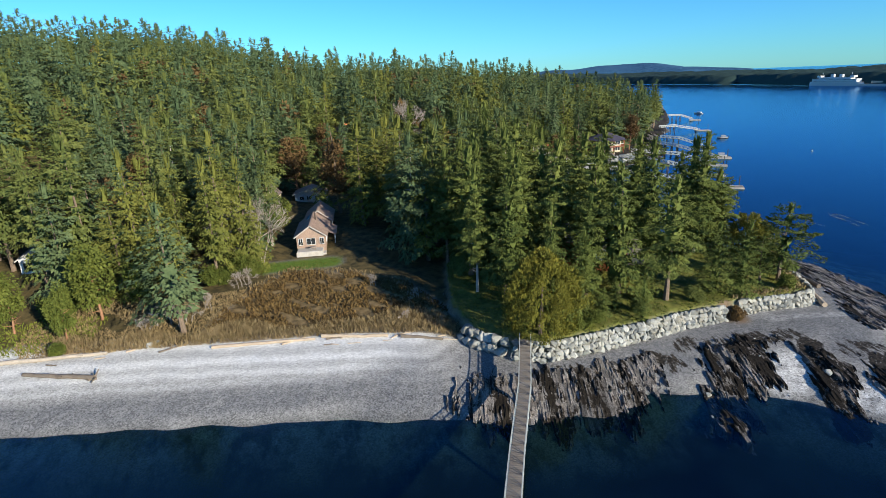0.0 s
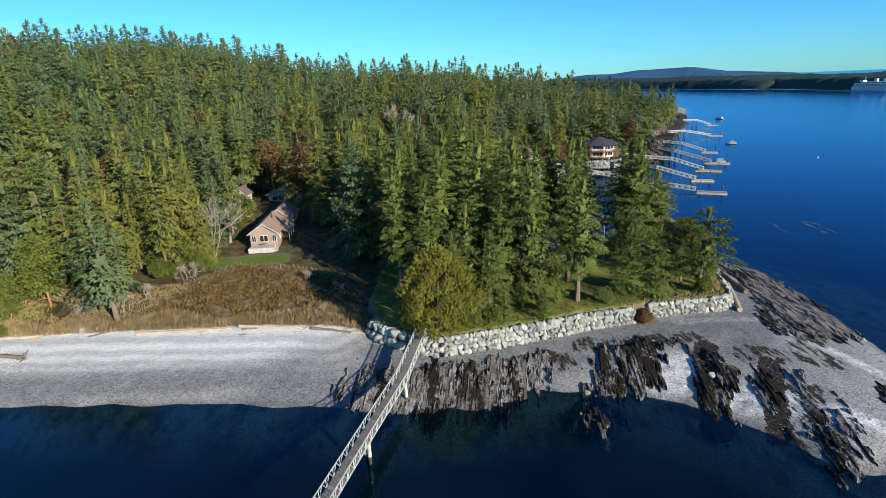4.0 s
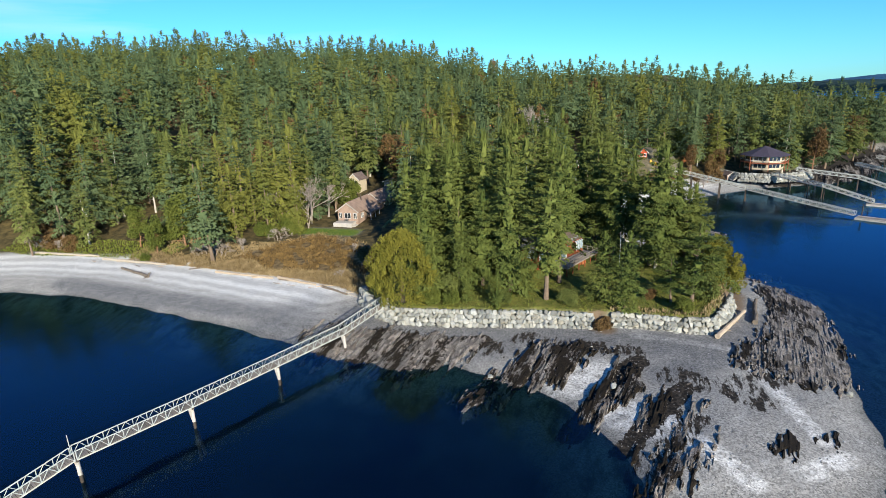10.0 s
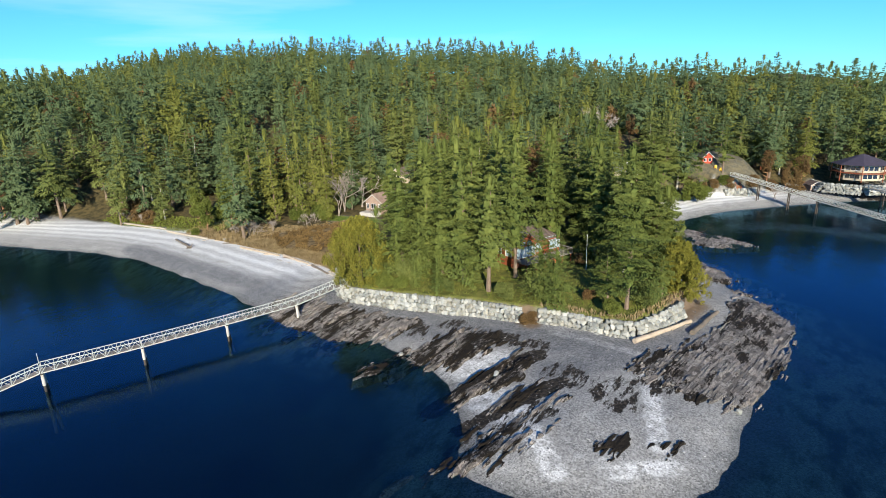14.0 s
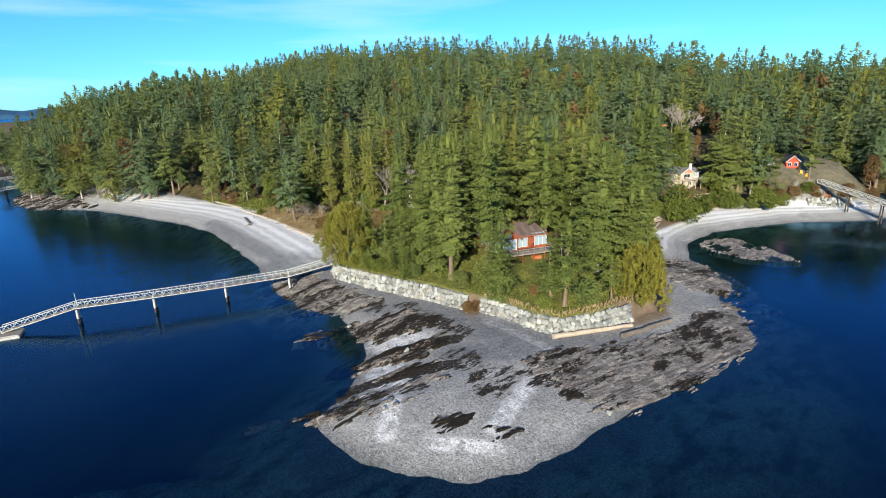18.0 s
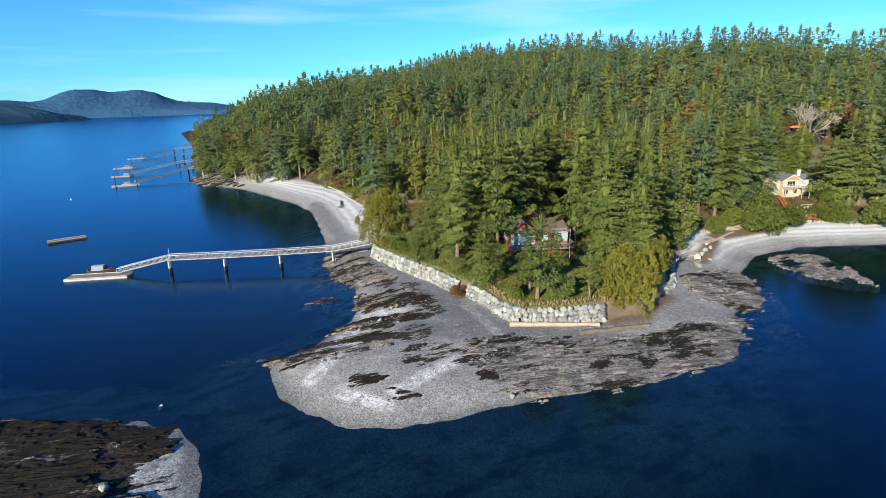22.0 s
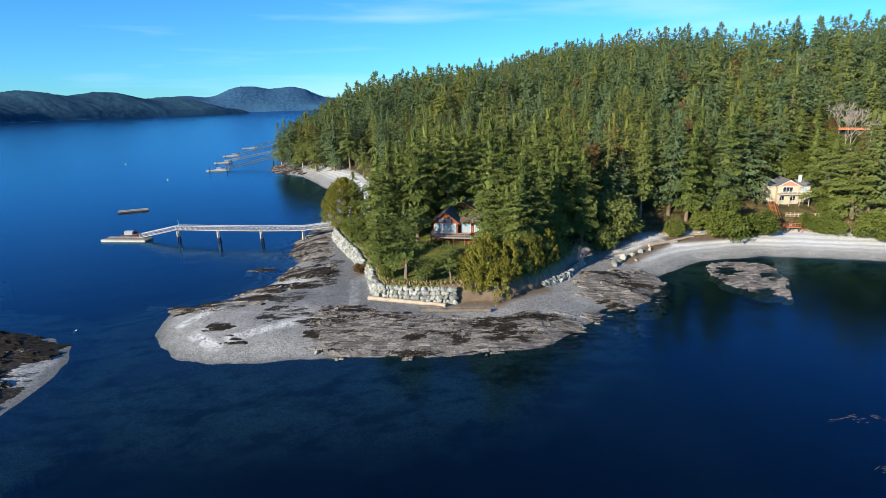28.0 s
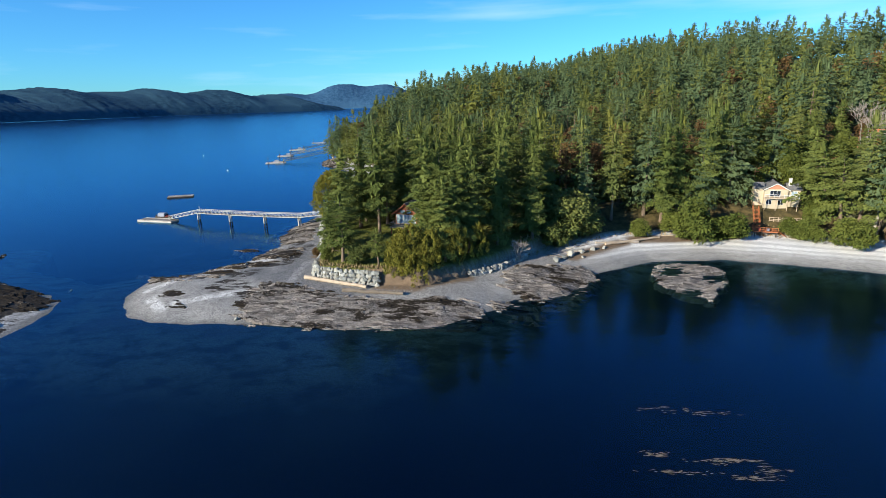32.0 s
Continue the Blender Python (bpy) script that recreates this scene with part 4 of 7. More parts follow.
def trunk_mesh(seed, h, r, mat, limbs=8, bend=0.02, top=1.0, limb=1.6):
    """A tapered trunk with short dead limbs."""
    g = np.random.default_rng(seed)
    bm = bmesh.new()
    rings, seg = 7, 7
    last = None
    offs = np.cumsum(g.normal(0, bend * h / rings, (rings, 2)), axis=0)
    offs -= offs[0]
    for i in range(rings):
        f = i / (rings - 1) * top
        rad = r * (1 - 0.93 * f) * (1.25 if i == 0 else 1)
        ring = [bm.verts.new((offs[i, 0] + rad * math.cos(a), offs[i, 1] + rad * math.sin(a), f * h - (0.6 if i == 0 else 0))) for a in np.linspace(0, 6.283, seg, endpoint=False)]
        if last:
            for j in range(seg):
                bm.faces.new((last[j], last[(j + 1) % seg], ring[(j + 1) % seg], ring[j]))
        last = ring
    for _ in range(limbs):
        f = g.uniform(0.15, 0.75)
        a = g.uniform(0, 6.283)
        p = Vector((np.interp(f * (rings - 1), range(rings), offs[:, 0]), np.interp(f * (rings - 1), range(rings), offs[:, 1]), f * h * top))
        ln = g.uniform(0.5, 1.0) * limb
        add_rod(bm, p, p + Vector((math.cos(a) * ln, math.sin(a) * ln, g.uniform(-0.1, 0.5) * ln)), 0.07 + 0.02 * limb, 0.02, 4)
    me = bpy.data.meshes.new("trunk")
    bm.to_mesh(me)
    bm.free()
    me.materials.append(mat)
    return me


def bare_tree_mesh(seed, h, mat, spread=0.5, depth=4, stems=1, r0=0.16, fine=0.012):
    """Bare limbs that fork again and again."""
    g = np.random.default_rng(seed)
    bm = bmesh.new()

    def grow(p, d, ln, r, k):
        q = p + d * ln
        add_rod(bm, p, q, r, r * 0.66, 5 if k > 2 else 3)
        if k == 0:
            return
        for _ in range(3 if k < 4 else 2):
            e = (d + Vector(g.normal(0, spread, 3)) + Vector((0, 0, 0.18))).normalized()
            grow(p + d * ln * g.uniform(0.65, 1.0), e, ln * g.uniform(0.58, 0.82), max(fine, r * 0.6), k - 1)

    for _ in range(stems):
        d = Vector((g.normal(0, 0.22 if stems > 1 else 0.06), g.normal(0, 0.22 if stems > 1 else 0.06), 1)).normalized()
        grow(Vector((g.normal(0, 0.15 * stems), g.normal(0, 0.15 * stems), -0.3)), d, h * 0.34, r0, depth)
    me = bpy.data.meshes.new("bare_crown")
    bm.to_mesh(me)
    bm.free()
    me.materials.append(mat)
    return me


def tree(name, x, y, crown, trunk, label, scale=1.0, category="tree", group="", rz=None, z=None, lean=(0, 0)):
    ob = thing(name, label=label, category=category, group=group)
    zz = ground_z(x, y) if z is None else z
    wide = rng.uniform(0.78, 1.2)
    ob.matrix_basis = pose(x, y, zz - 0.1, lean[0] + rng.normal(0, 1.2), lean[1] + rng.normal(0, 1.2), rng.uniform(0, 360) if rz is None else rz) @ Matrix.Diagonal((scale * wide, scale * wide * rng.uniform(0.9, 1.1), scale, 1))
    if trunk:
        part("trunk", trunk, None, ob)
    if crown:
        part("crown", crown, None, ob)
    return ob


FIR_NEAR = [quads_mesh("crown", conifer(100 + i, 24, 6.4, 16, 6, 150, 0.12, 0.66, 0.56, 0.50, 0.14, 0.55, 0.32, 320, 0.9), M_NEAR, 3) for i in range(4)]
FIR_NEAR2 = [quads_mesh("crown", conifer(120 + i, 24, 5.8, 13, 6, 170, 0.26, 0.58, 0.56, 0.46, 0.26, 0.55, 0.45, 220, 0.9), M_NEAR, 3) for i in range(3)]
FIR_LOW = [quads_mesh("crown", conifer(140 + i, 15, 4.5, 18, 7, 80, 0.03, 0.75, 0.42, 0.30, 0.10, 0.62, 0.25, 120, 0.9), M_NEAR, 3) for i in range(3)]
PINE_OPEN = [quads_mesh("crown", conifer(160 + i, 14, 4.2, 10, 5, 150, 0.28, 0.45, 0.46, 0.2, 0.22, 0.6, 0.5, 60), M_NEAR, 3) for i in range(3)]
CONE_SHRUB = [quads_mesh("crown", conifer(180 + i, 8, 2.0, 18, 7, 30, 0.02, 0.8, 0.34, 0.2, 0.05, 0.6), M_NEAR, 3) for i in range(2)]
CEDAR_LOW = [quads_mesh("crown", plumes(190 + i, 9, 2.9, 90, 55, 0.34, 0.36, 0.12), M_GOLD, 3) for i in range(3)]
FIR_MID = [quads_mesh("crown", conifer(200 + i, 25, 6.2 + 0.4 * (i % 3), 16, 6, 54, 0.12 + 0.06 * (i % 4), 0.70 + 0.07 * (i % 3), 0.90, 0.65, 0.12, 0.62, 0.40, 70, 1.0), M_FIR if i % 2 else M_FIR2, 3) for i in range(6)]
OLIVE_MID = [quads_mesh("crown", conifer(230 + i, 25, 5.2, 18, 6, 46, 0.10, 0.74, 0.78, 0.75, 0.08, 0.58, 0.3, 60, 1.0), M_OLIVE, 3) for i in range(3)]
BROAD_MID = [quads_mesh("crown", leafy(260 + i, 16, 5.0, 18, 260, 0.6, 0.3), M_LEAF, 3) for i in range(3)]
BROWN_MID = [quads_mesh("crown", leafy(270 + i, 17, 4.0, 16, 200, 0.55, 0.35), M_BROWN, 3) for i in range(3)]
T_FIR = [trunk_mesh(300 + i, 20.5, 0.42, M_BARK, 12) for i in range(4)]
T_PALE = [trunk_mesh(310 + i, 19.5, 0.34, M_BARK_PALE, 14, 0.025) for i in range(3)]
T_PINE = [trunk_mesh(320 + i, 13.5, 0.30, M_BARK, 12, 0.04) for i in range(3)]
T_SHORT = [trunk_mesh(330 + i, 7, 0.22, M_BARK, 3) for i in range(2)]
T_RED = [trunk_mesh(340 + i, 12, 0.30, M_BARK_RED, 10, 0.10, 1.0, 3.5) for i in range(3)]
BARE = [bare_tree_mesh(350 + i, 14, M_TWIG, 0.38, 5, 2, 0.2, 0.03) for i in range(2)]
BARE_LOW = [bare_tree_mesh(360 + i, 4.5, M_TWIG, 0.55, 4, 4, 0.07, 0.02) for i in range(3)]

# the tall trees of the point: x, y, height
FIRS = [(21, 90, 24), (25.5, 86.5, 22), (22, 99, 26), (19, 108, 25), (23.5, 113, 26), (29, 91.5, 25), (51, 77.6, 22), (44, 81, 24), (38.5, 82, 19), (52.5, 86.5, 27), (70.5, 98.5, 26), (33, 85, 17), (42, 88, 26), (36, 92, 27), (30, 97, 26), (44, 98, 27), (69.5, 101, 25), (62, 108, 25), (52, 107, 24), (40, 106, 28), (32, 110, 28), (58, 116, 26), (48, 117, 27), (66, 114, 23), (72, 107, 21), (75, 103.5, 22), (78, 101.5, 18), (38, 120, 29), (27, 118, 27), (54, 124, 25), (45, 128, 27), (61, 123, 22), (26, 106, 26), (33, 128, 28)]
GROUP = "tall firs of the point"
for i, (x, y, h) in enumerate(FIRS):
    near = FIR_NEAR if i % 3 else FIR_NEAR2
    tree("fir_tree", x, y, near[i % len(near)], (T_FIR if i % 5 else T_PALE)[i % 3], "tall dark green fir with drooping boughs above the lawn", h / 24, "tree", GROUP)
for x, y, h, kind in [(64.2, 76.6, 14, 0), (60.8, 78.8, 13, 1), (35.5, 78, 14, 2), (30, 78.5, 12, 0), (77, 99, 14, 1)]:
    tree("young_fir_tree", x, y, FIR_LOW[kind], T_SHORT[0], "broad young fir with boughs down to the grass", h / 15, "tree", "young firs")
for x, y, h, kind in [(75.2, 80.3, 15, 0), (79.5, 88, 8, 2), (72, 81, 9, 1), (75.5, 100, 17, 0)]:
    tree("pine_tree", x, y, PINE_OPEN[kind], T_PINE[kind], "open windswept pine with a bare lower trunk near the wall", h / 14, "tree", "shore pines")
for x, y, h, kind in [(43.3, 71.9, 7.5, 0), (47.3, 78.2, 9, 1), (37.5, 73.5, 5.5, 1), (41, 76.5, 6, 0)]:
    tree("conical_shrub", x, y, CONE_SHRUB[kind], None, "slim conical evergreen shrub on the lawn edge", h / 8, "shrub", "conical shrubs")
for x, y, h, kind in [(82.4, 92, 8.8, 0), (80.2, 94.5, 9.5, 1), (79.5, 91.5, 6.5, 2), (83.2, 95.5, 8, 1), (81.3, 98.5, 8.5, 0), (78.5, 103.5, 9, 2), (75.5, 108.5, 8, 1)]:
    tree("cedar_bush", x, y, CEDAR_LOW[kind], None, "bushy olive cedar with browning tips at the point's edge", h / 9, "shrub", "cedar bushes")

gold = thing("golden_cypress", label="big rounded golden-olive cypress beside the pier's landing", category="tree")
gold.matrix_basis = pose(26.2, 71.2, ground_z(26.2, 71.2) - 0.4) @ Matrix.Diagonal((1.12, 1.12, 1.14, 1))
part("trunk", trunk_mesh(401, 9, 0.4, M_BARK, 2), None, gold)
part("crown", quads_mesh("crown", plumes(402, 12.6, 5.2, 340, 80, 0.30, 0.27), M_GOLD, 3), None, gold)
tree("young_fir_tree", 28.5, 74, FIR_LOW[2], T_SHORT[1], "bright green young fir behind the golden cypress", 15.5 / 15, "tree", "young firs")

# ---------------------------------------------------------------- the forest
CLEAR = [(-10.5, 122, 8), (-13, 136, 7), (-20, 152, 7), (-10, 160, 9), (58, 95, 11), (50, 192, 11), (57, 181, 8), (121, 236, 13), (-3, 152, 4), (44, 204, 8), (38, 212, 9), (31, 222, 10), (25, 230, 9), (20, 238, 8), (12, 247, 9), (4, 255, 9), (-5, 249, 8), (14, 262, 8), (34, 236, 6), (86, 214, 8), (-62, 118, 6), (-38, 92, 8), (-30, 97, 7), (-47, 90, 6), (-24, 103, 5)]


def forest_spots(step, x0, x1, y0, y1, seed):
    g = np.random.default_rng(seed)
    gx, gy = np.meshgrid(np.arange(x0, x1, step), np.arange(y0, y1, step))
    x, y = (gx + g.uniform(-0.42, 0.42, gx.shape) * step).ravel(), (gy + g.uniform(-0.42, 0.42, gy.shape) * step).ravel()
    z, d, kinds = land(x, y, False)
    spit = ((x > 12) & ((y < 82) | ((x > 74) & (y < 110)))) | (np.hypot(x - 84, y - 10) < 60) & (y < 40)
    ok = ~spit & (d > 19 - 3 * soft(-x, 30, 60) - 13 * soft(-x, 95, 140) - 10 * soft(y, 236, 250)) & (inside(LAWN, x, y) < -2) & (inside(MARSH, x, y) < -1.5) & (inside(COURT, x, y) < 0) & (inside(COVE_LAWN, x, y) < 0)
    for cx, cy, cr in CLEAR:
        ok &= np.hypot(x - cx, y - cy) > cr
    ok &= vnoise(x * 0.07, y * 0.07, 77, 2) > 0.27
    return x[ok], y[ok], z[ok], d[ok]


def wood_kind(x, y, u):
    """Which sort of tree grows at a spot: patches of olive cedar and a few withered ones."""
    patch = ripple(x, y, 0.045, 9) + 0.5 * ripple(x, y, 0.11, 2) + 0.9 * np.exp(-((x + 24) ** 2 + (y - 122) ** 2) / 260)
    return np.where(u > 0.935, 2, np.where(patch + (u - 0.5) * 1.1 > 0.66, 1, 0))


fx, fy, fz, fd = forest_spots(7.9, -400, 400, 30, 440, 21)
near_score = np.minimum(np.hypot(fx - 40, fy - 80), fd * 2.2 + 0.35 * np.hypot(fx - 20, fy - 110))
order = np.argsort(near_score)
u = np.random.default_rng(22).uniform(0, 1, len(fx))
sort = wood_kind(fx, fy, u)
NEAR_TREES = 300
WOODS = "trees of the forest edge"
for i in order[:NEAR_TREES]:
    k = int(sort[i])
    h = 17 + 13 * (u[i] * 7.3 % 1.0) ** 0.8 if k < 2 else 13 + 6 * u[i]
    if k == 0:
        tree("fir_tree", fx[i], fy[i], FIR_MID[int(u[i] * 997) % 6], T_FIR[int(u[i] * 313) % 4] if i % 7 else T_PALE[int(u[i] * 313) % 3], "dark green forest fir standing among others", h / 25, "tree", WOODS, z=fz[i])
    elif k == 1:
        tree("cedar_tree", fx[i], fy[i], OLIVE_MID[int(u[i] * 997) % 3], T_FIR[int(u[i] * 313) % 4], "olive-yellow cedar in the forest", h / 25, "tree", WOODS, z=fz[i])
    else:
        tree("maple_tree", fx[i], fy[i], BROWN_MID[int(u[i] * 997) % 3], T_RED[int(u[i] * 313) % 3], "thin brown-leaved broadleaf tree among the firs", h / 17, "tree", WOODS, z=fz[i])

FAR_FIR = [conifer(500 + i, 25, 6.4 + 0.3 * i, 11, 5, 17, 0.30, 0.80, 1.5, 0.75, 0.05, 0.66, 0.40, 16, 1.0) for i in range(5)]
FAR_BROWN = [leafy(520 + i, 17, 4.0, 10, 36, 1.3, 0.35) for i in range(2)]
rest = order[NEAR_TREES:]
keep = (fd[rest] < 300)
rest = rest[keep]
piles_, tones = defaultdict(list), defaultdict(list)
g1 = np.random.default_rng(23)
for i in rest:
    k = int(sort[i])
    src = FAR_BROWN[i % 2] if k == 2 else FAR_FIR[i % 5]
    a, s = g1.uniform(0, 6.283), g1.choice([0.62, 0.78, 0.9, 1.0, 1.1]) * g1.uniform(0.93, 1.07)
    c, n_ = math.cos(a) * s, math.sin(a) * s
    q = src @ np.array([[c, n_, 0], [-n_, c, 0], [0, 0, s * g1.uniform(0.9, 1.1)]])
    key = k if k else (0 if i % 3 else 3)
    piles_[key].append(q + np.array([fx[i], fy[i], fz[i] - 0.3]))
    tones[key].append(np.full(len(q), g1.uniform(-0.7, 0.55), np.float32))
for k, mat, label in ((0, M_FIR2, "blue-green firs covering the hill"), (3, M_FIR, "dark green firs covering the hill"), (1, M_OLIVE, "olive cedars scattered over the hill"), (2, M_BROWN, "leafless brown trees scattered over the hill")):
    if piles_[k]:
        me = quads_mesh("hill_woods", np.concatenate(piles_[k]), mat, 3)
        me.attributes.new("tone", "FLOAT", "POINT").data.foreach_set("value", np.concatenate(tones[k]))
        tagged(new("hill_woods", me), label, "woods", kind="stuff")


# ---------------------------------------------------------------- piers
def truss_side(parent, a, b, rail, bay, joined):
    """One railing truss: chords, posts and slanting bars."""
    a, b = Vector(a), Vector(b)
    n = max(2, round((b - a).length / bay))
    up = Vector((0, 0, rail))
    bars = [("bottom_chord", a, b, 0.12), ("top_chord", a + up, b + up, 0.10)]
    for i in range(n + 1):
        p = a.lerp(b, i / n)
        bars.append(("post", p, p + up, 0.07))
        if i < n:
            q, m = a.lerp(b, (i + 1) / n), a.lerp(b, (i + 0.5) / n) + up
            bars += [("brace", p, m, 0.06), ("brace", m, q, 0.06)]
    if joined:
        bm = bmesh.new()
        for _, p, q, w in bars:
            add_beam(bm, p, q, w * 1.5)
        part("side_truss", bm, M_GALV, parent)
    else:
        for name, p, q, w in bars:
            part(name, beam(p, q, w), M_GALV, parent)


def span(parent, a, b, width=1.6, rail=1.15, bay=1.65, joined=False, deck=None):
    a, b = Vector(a), Vector(b)
    d = (b - a).normalized()
    side = Vector((d.y, -d.x, 0)).normalized() * (width / 2)
    for s in (-1, 1):
        truss_side(parent, a + side * s, b + side * s, rail, bay, joined)
    if joined:
        bm = beam(a + Vector((0, 0, 0.1)), b + Vector((0, 0, 0.1)), width - 0.14, 0.08)
        part("deck", bm, deck or M_DECK, parent, "worn grey-brown plank deck")
        return
    n = int((b - a).length / 0.3)
    step = (b - a) / n
    bm = bmesh.new()
    for s in (-0.7, 0.7):
        add_beam(bm, a + side * s, b + side * s, 0.14, 0.12)
    beams = part("deck", bm, M_PILE, parent, "worn grey-brown plank deck on dark joists")
    bm = beam(-step * 0.44, step * 0.44, width - 0.14, 0.05)
    plank = bpy.data.meshes.new("plank")
    bm.to_mesh(plank)
    bm.free()
    plank.materials.append(deck or M_PLANK)
    for i in range(n):
        ob = part("plank", plank, None, beams)
        ob.location = a + step * (i + 0.5) + Vector((0, 0, 0.10 + 0.008 * (i * 7 % 3)))


def pile_bent(parent, p, along, top, wrap=True, gap=0.8, r=0.21):
    side = Vector((along.y, -along.x, 0)).normalized()
    zb = min(-0.3, ground_z(p[0], p[1])) - 0.6
    for s in (-1, 1):
        foot = Vector((p[0], p[1], zb)) + side * s * (gap / 2 + 0.12) + (along.normalized() * (0.9 if s < 0 else 0.0) + side * (0.7 if s < 0 else 0.0)) * (1 if wrap else 0)
        head = Vector((p[0], p[1], top)) + side * s * gap / 2
        pl = part("pile", rod(foot, head, r, r * 0.9, 9), M_PILE, parent, "dark tarred timber pile")
        if wrap:
            m0, m1 = foot.lerp(head, (1.0 - zb) / (top - zb)), foot.lerp(head, 0.97)
            part("wrap", rod(m0, m1, r * 1.12, r * 1.08, 9), M_COLLAR, pl, "pale flaking wrap round the pile")
    part("cap_beam", beam(Vector((p[0], p[1], top - 0.1)) - side * (gap / 2 + 0.45), Vector((p[0], p[1], top - 0.1)) + side * (gap / 2 + 0.45), 0.28), M_PILE, parent)


ELBOW, P2, P3, P4, LAND = Vector((4.7, 23.5, 3.15)), Vector((10.0, 35.5, 3.25)), Vector((14.8, 47.8, 3.3)), Vector((19.7, 59.6, 3.6)), Vector((23.2, 69.8, 5.05))
pier = thing("pier", label="narrow footbridge pier with pale zigzag steel railings on timber piles", category="pier")
for a, b in ((ELBOW, P2), (P2, P3), (P3, P4), (P4, LAND)):
    span(pier, a, b)
for p, along in ((ELBOW, P2 - ELBOW), (P2, P3 - P2), (P3, P4 - P3), (P4, P4 - P3)):
    pile_bent(pier, p, along, p.z - 0.05)
part("lamp_post", rod(ELBOW + Vector((-0.8, 0.2, 0)), ELBOW + Vector((-0.8, 0.2, 2.6)), 0.05, 0.04), M_GALV, pier)
gang = thing("gangway", label="pale steel gangway sloping from the pier down to the float", category="gangway")
GLOW = Vector((0.6, 12.2, 0.62))
span(gang, GLOW, ELBOW + (GLOW - ELBOW).normalized() * 0.25, 1.35, 1.1, 1.7)
part("roller", rod(GLOW + Vector((-0.7, 0, -0.08)), GLOW + Vector((0.7, 0, -0.08)), 0.09), M_GALV, gang)


def dock_float(name, at, rz, length, width, label, group="", logs=False, rail=None):
    ob = thing(name, at, rz, label, "float", group)
    part("hull", box((0, 0, 0.02), (width, length, 0.55), bevel=0.06), M_PILE if logs else M_COLLAR, ob, "" if logs else "pale concrete pontoon hull")
    bm = bmesh.new()
    n = int(length / 0.32)
    for i in range(n):
        add_box(bm, (0, -length / 2 + (i + 0.5) * length / n, 0.345 + 0.006 * (i % 2)), (width - 0.1, length / n * 0.9, 0.06))
    part("deck", bm, M_DECK, ob)
    for s in (-1, 1):
        part("bull_rail", box((s * (width / 2 - 0.12), 0, 0.47), (0.16, length - 0.3, 0.14), bevel=0.02), rail or M_GREYWOOD, ob)
    return ob


dock_float("dock_float", (0.6, 8.2, 0.12), -19, 14, 3.7, "long plank-decked float with pale edges moored at the gangway")
raft = dock_float("swim_raft", (-49.7, -5, 0.1), 13, 10.2, 3.0, "weathered timber raft floating alone on the bay", logs=True)


def motor_boat(name, at, rz, label, hull, cover, length=6.2):
    ob = thing(name, at, rz, label, "boat")
    bm = bmesh.new()
    rings = []
    for k, f in enumerate(np.linspace(0, 1, 9)):
        w = 1.05 * (1 - max(0, (f - 0.45) / 0.55) ** 2.2) + 0.02
        y = (f - 0.5) * length
        rings.append([bm.verts.new((sx * w * sc, y, zz + 0.25 * f * f)) for sx, sc, zz in ((-1, 1, 0.75), (-1, 0.8, 0.1), (0, 0, -0.25), (1, 0.8, 0.1), (1, 1, 0.75))])
    for r0, r1 in zip(rings, rings[1:]):
        for j in range(4):
            bm.faces.new((r0[j], r0[j + 1], r1[j + 1], r1[j]))
        bm.faces.new((r0[4], r0[0], r1[0], r1[4]))
    bm.faces.new(rings[0])
    bmesh.ops.recalc_face_normals(bm, faces=bm.faces)
    part("hull", bm, hull, ob)
    bm = prism([(-0.95, 0.8), (0.95, 0.8), (0.85, 1.55), (0.5, 1.95), (-0.5, 1.95), (-0.85, 1.55)], -length * 0.32, length * 0.12)
    part("canopy", bm, cover, ob)
    part("windscreen", box((0, length * 0.17, 1.25), (1.5, 0.06, 0.6), Matrix.Rotation(-0.5, 4, "X")), M_GLASS, ob)
    part("outboard", box((0, -length * 0.53, 0.75), (0.4, 0.4, 0.9), bevel=0.08), M_PILE, ob)
    return ob


motor_boat("motor_boat", (-3.6, 8.5, 0.05), -19, "small dark motor boat with red trim under a grey canopy", M_PILE, M_GREYCOVER)
part("trim", box((0, 1.4, 0.92), (1.5, 1.2, 0.12), bevel=0.03), M_REDPAINT, bpy.data.objects["motor_boat"])

# piers of the neighbours: shore end, elbow, float middle, float turn, float size
NEIGHBOURS = [
    ((81, 214.5, 9.2), (107, 200, 4.3), (137, 174), 58, (10, 3.6)),
    ((122, 227, 5.2), (133, 207, 4.4), (147, 196.5), 68, (8.5, 3)),
    ((132, 236, 6.0), (150, 226, 4.6), (162.5, 217), 55, (10.5, 3)),
    ((160, 258, 5.5), (165, 250, 4.6), (178, 235), 60, (11, 3)),
    ((178, 286, 5.0), (185, 279, 4.4), (196, 270), 60, (8, 3)),
    ((207, 334, 5.0), (222, 341, 4.4), (245, 343), 60, (10, 3)),
    ((262, 412, 5.0), (275, 415, 4.4), (288, 414), 60, (9, 3)),
    ((-210, 62, 5.0), (-201, 34, 4.4), (-180, 3), 5, (13, 2.6)),
    ((-258, 55, 5.0), (-246, 30, 4.4), (-228, -2), 5, (11, 2.6)),
    ((-318, 48, 5.0), (-306, 28, 4.4), (-281, -4), 5, (13, 2.6)),
    ((-392, 52, 5.0), (-382, 28, 4.4), (-360, 0), 5, (13, 2.6)),
]
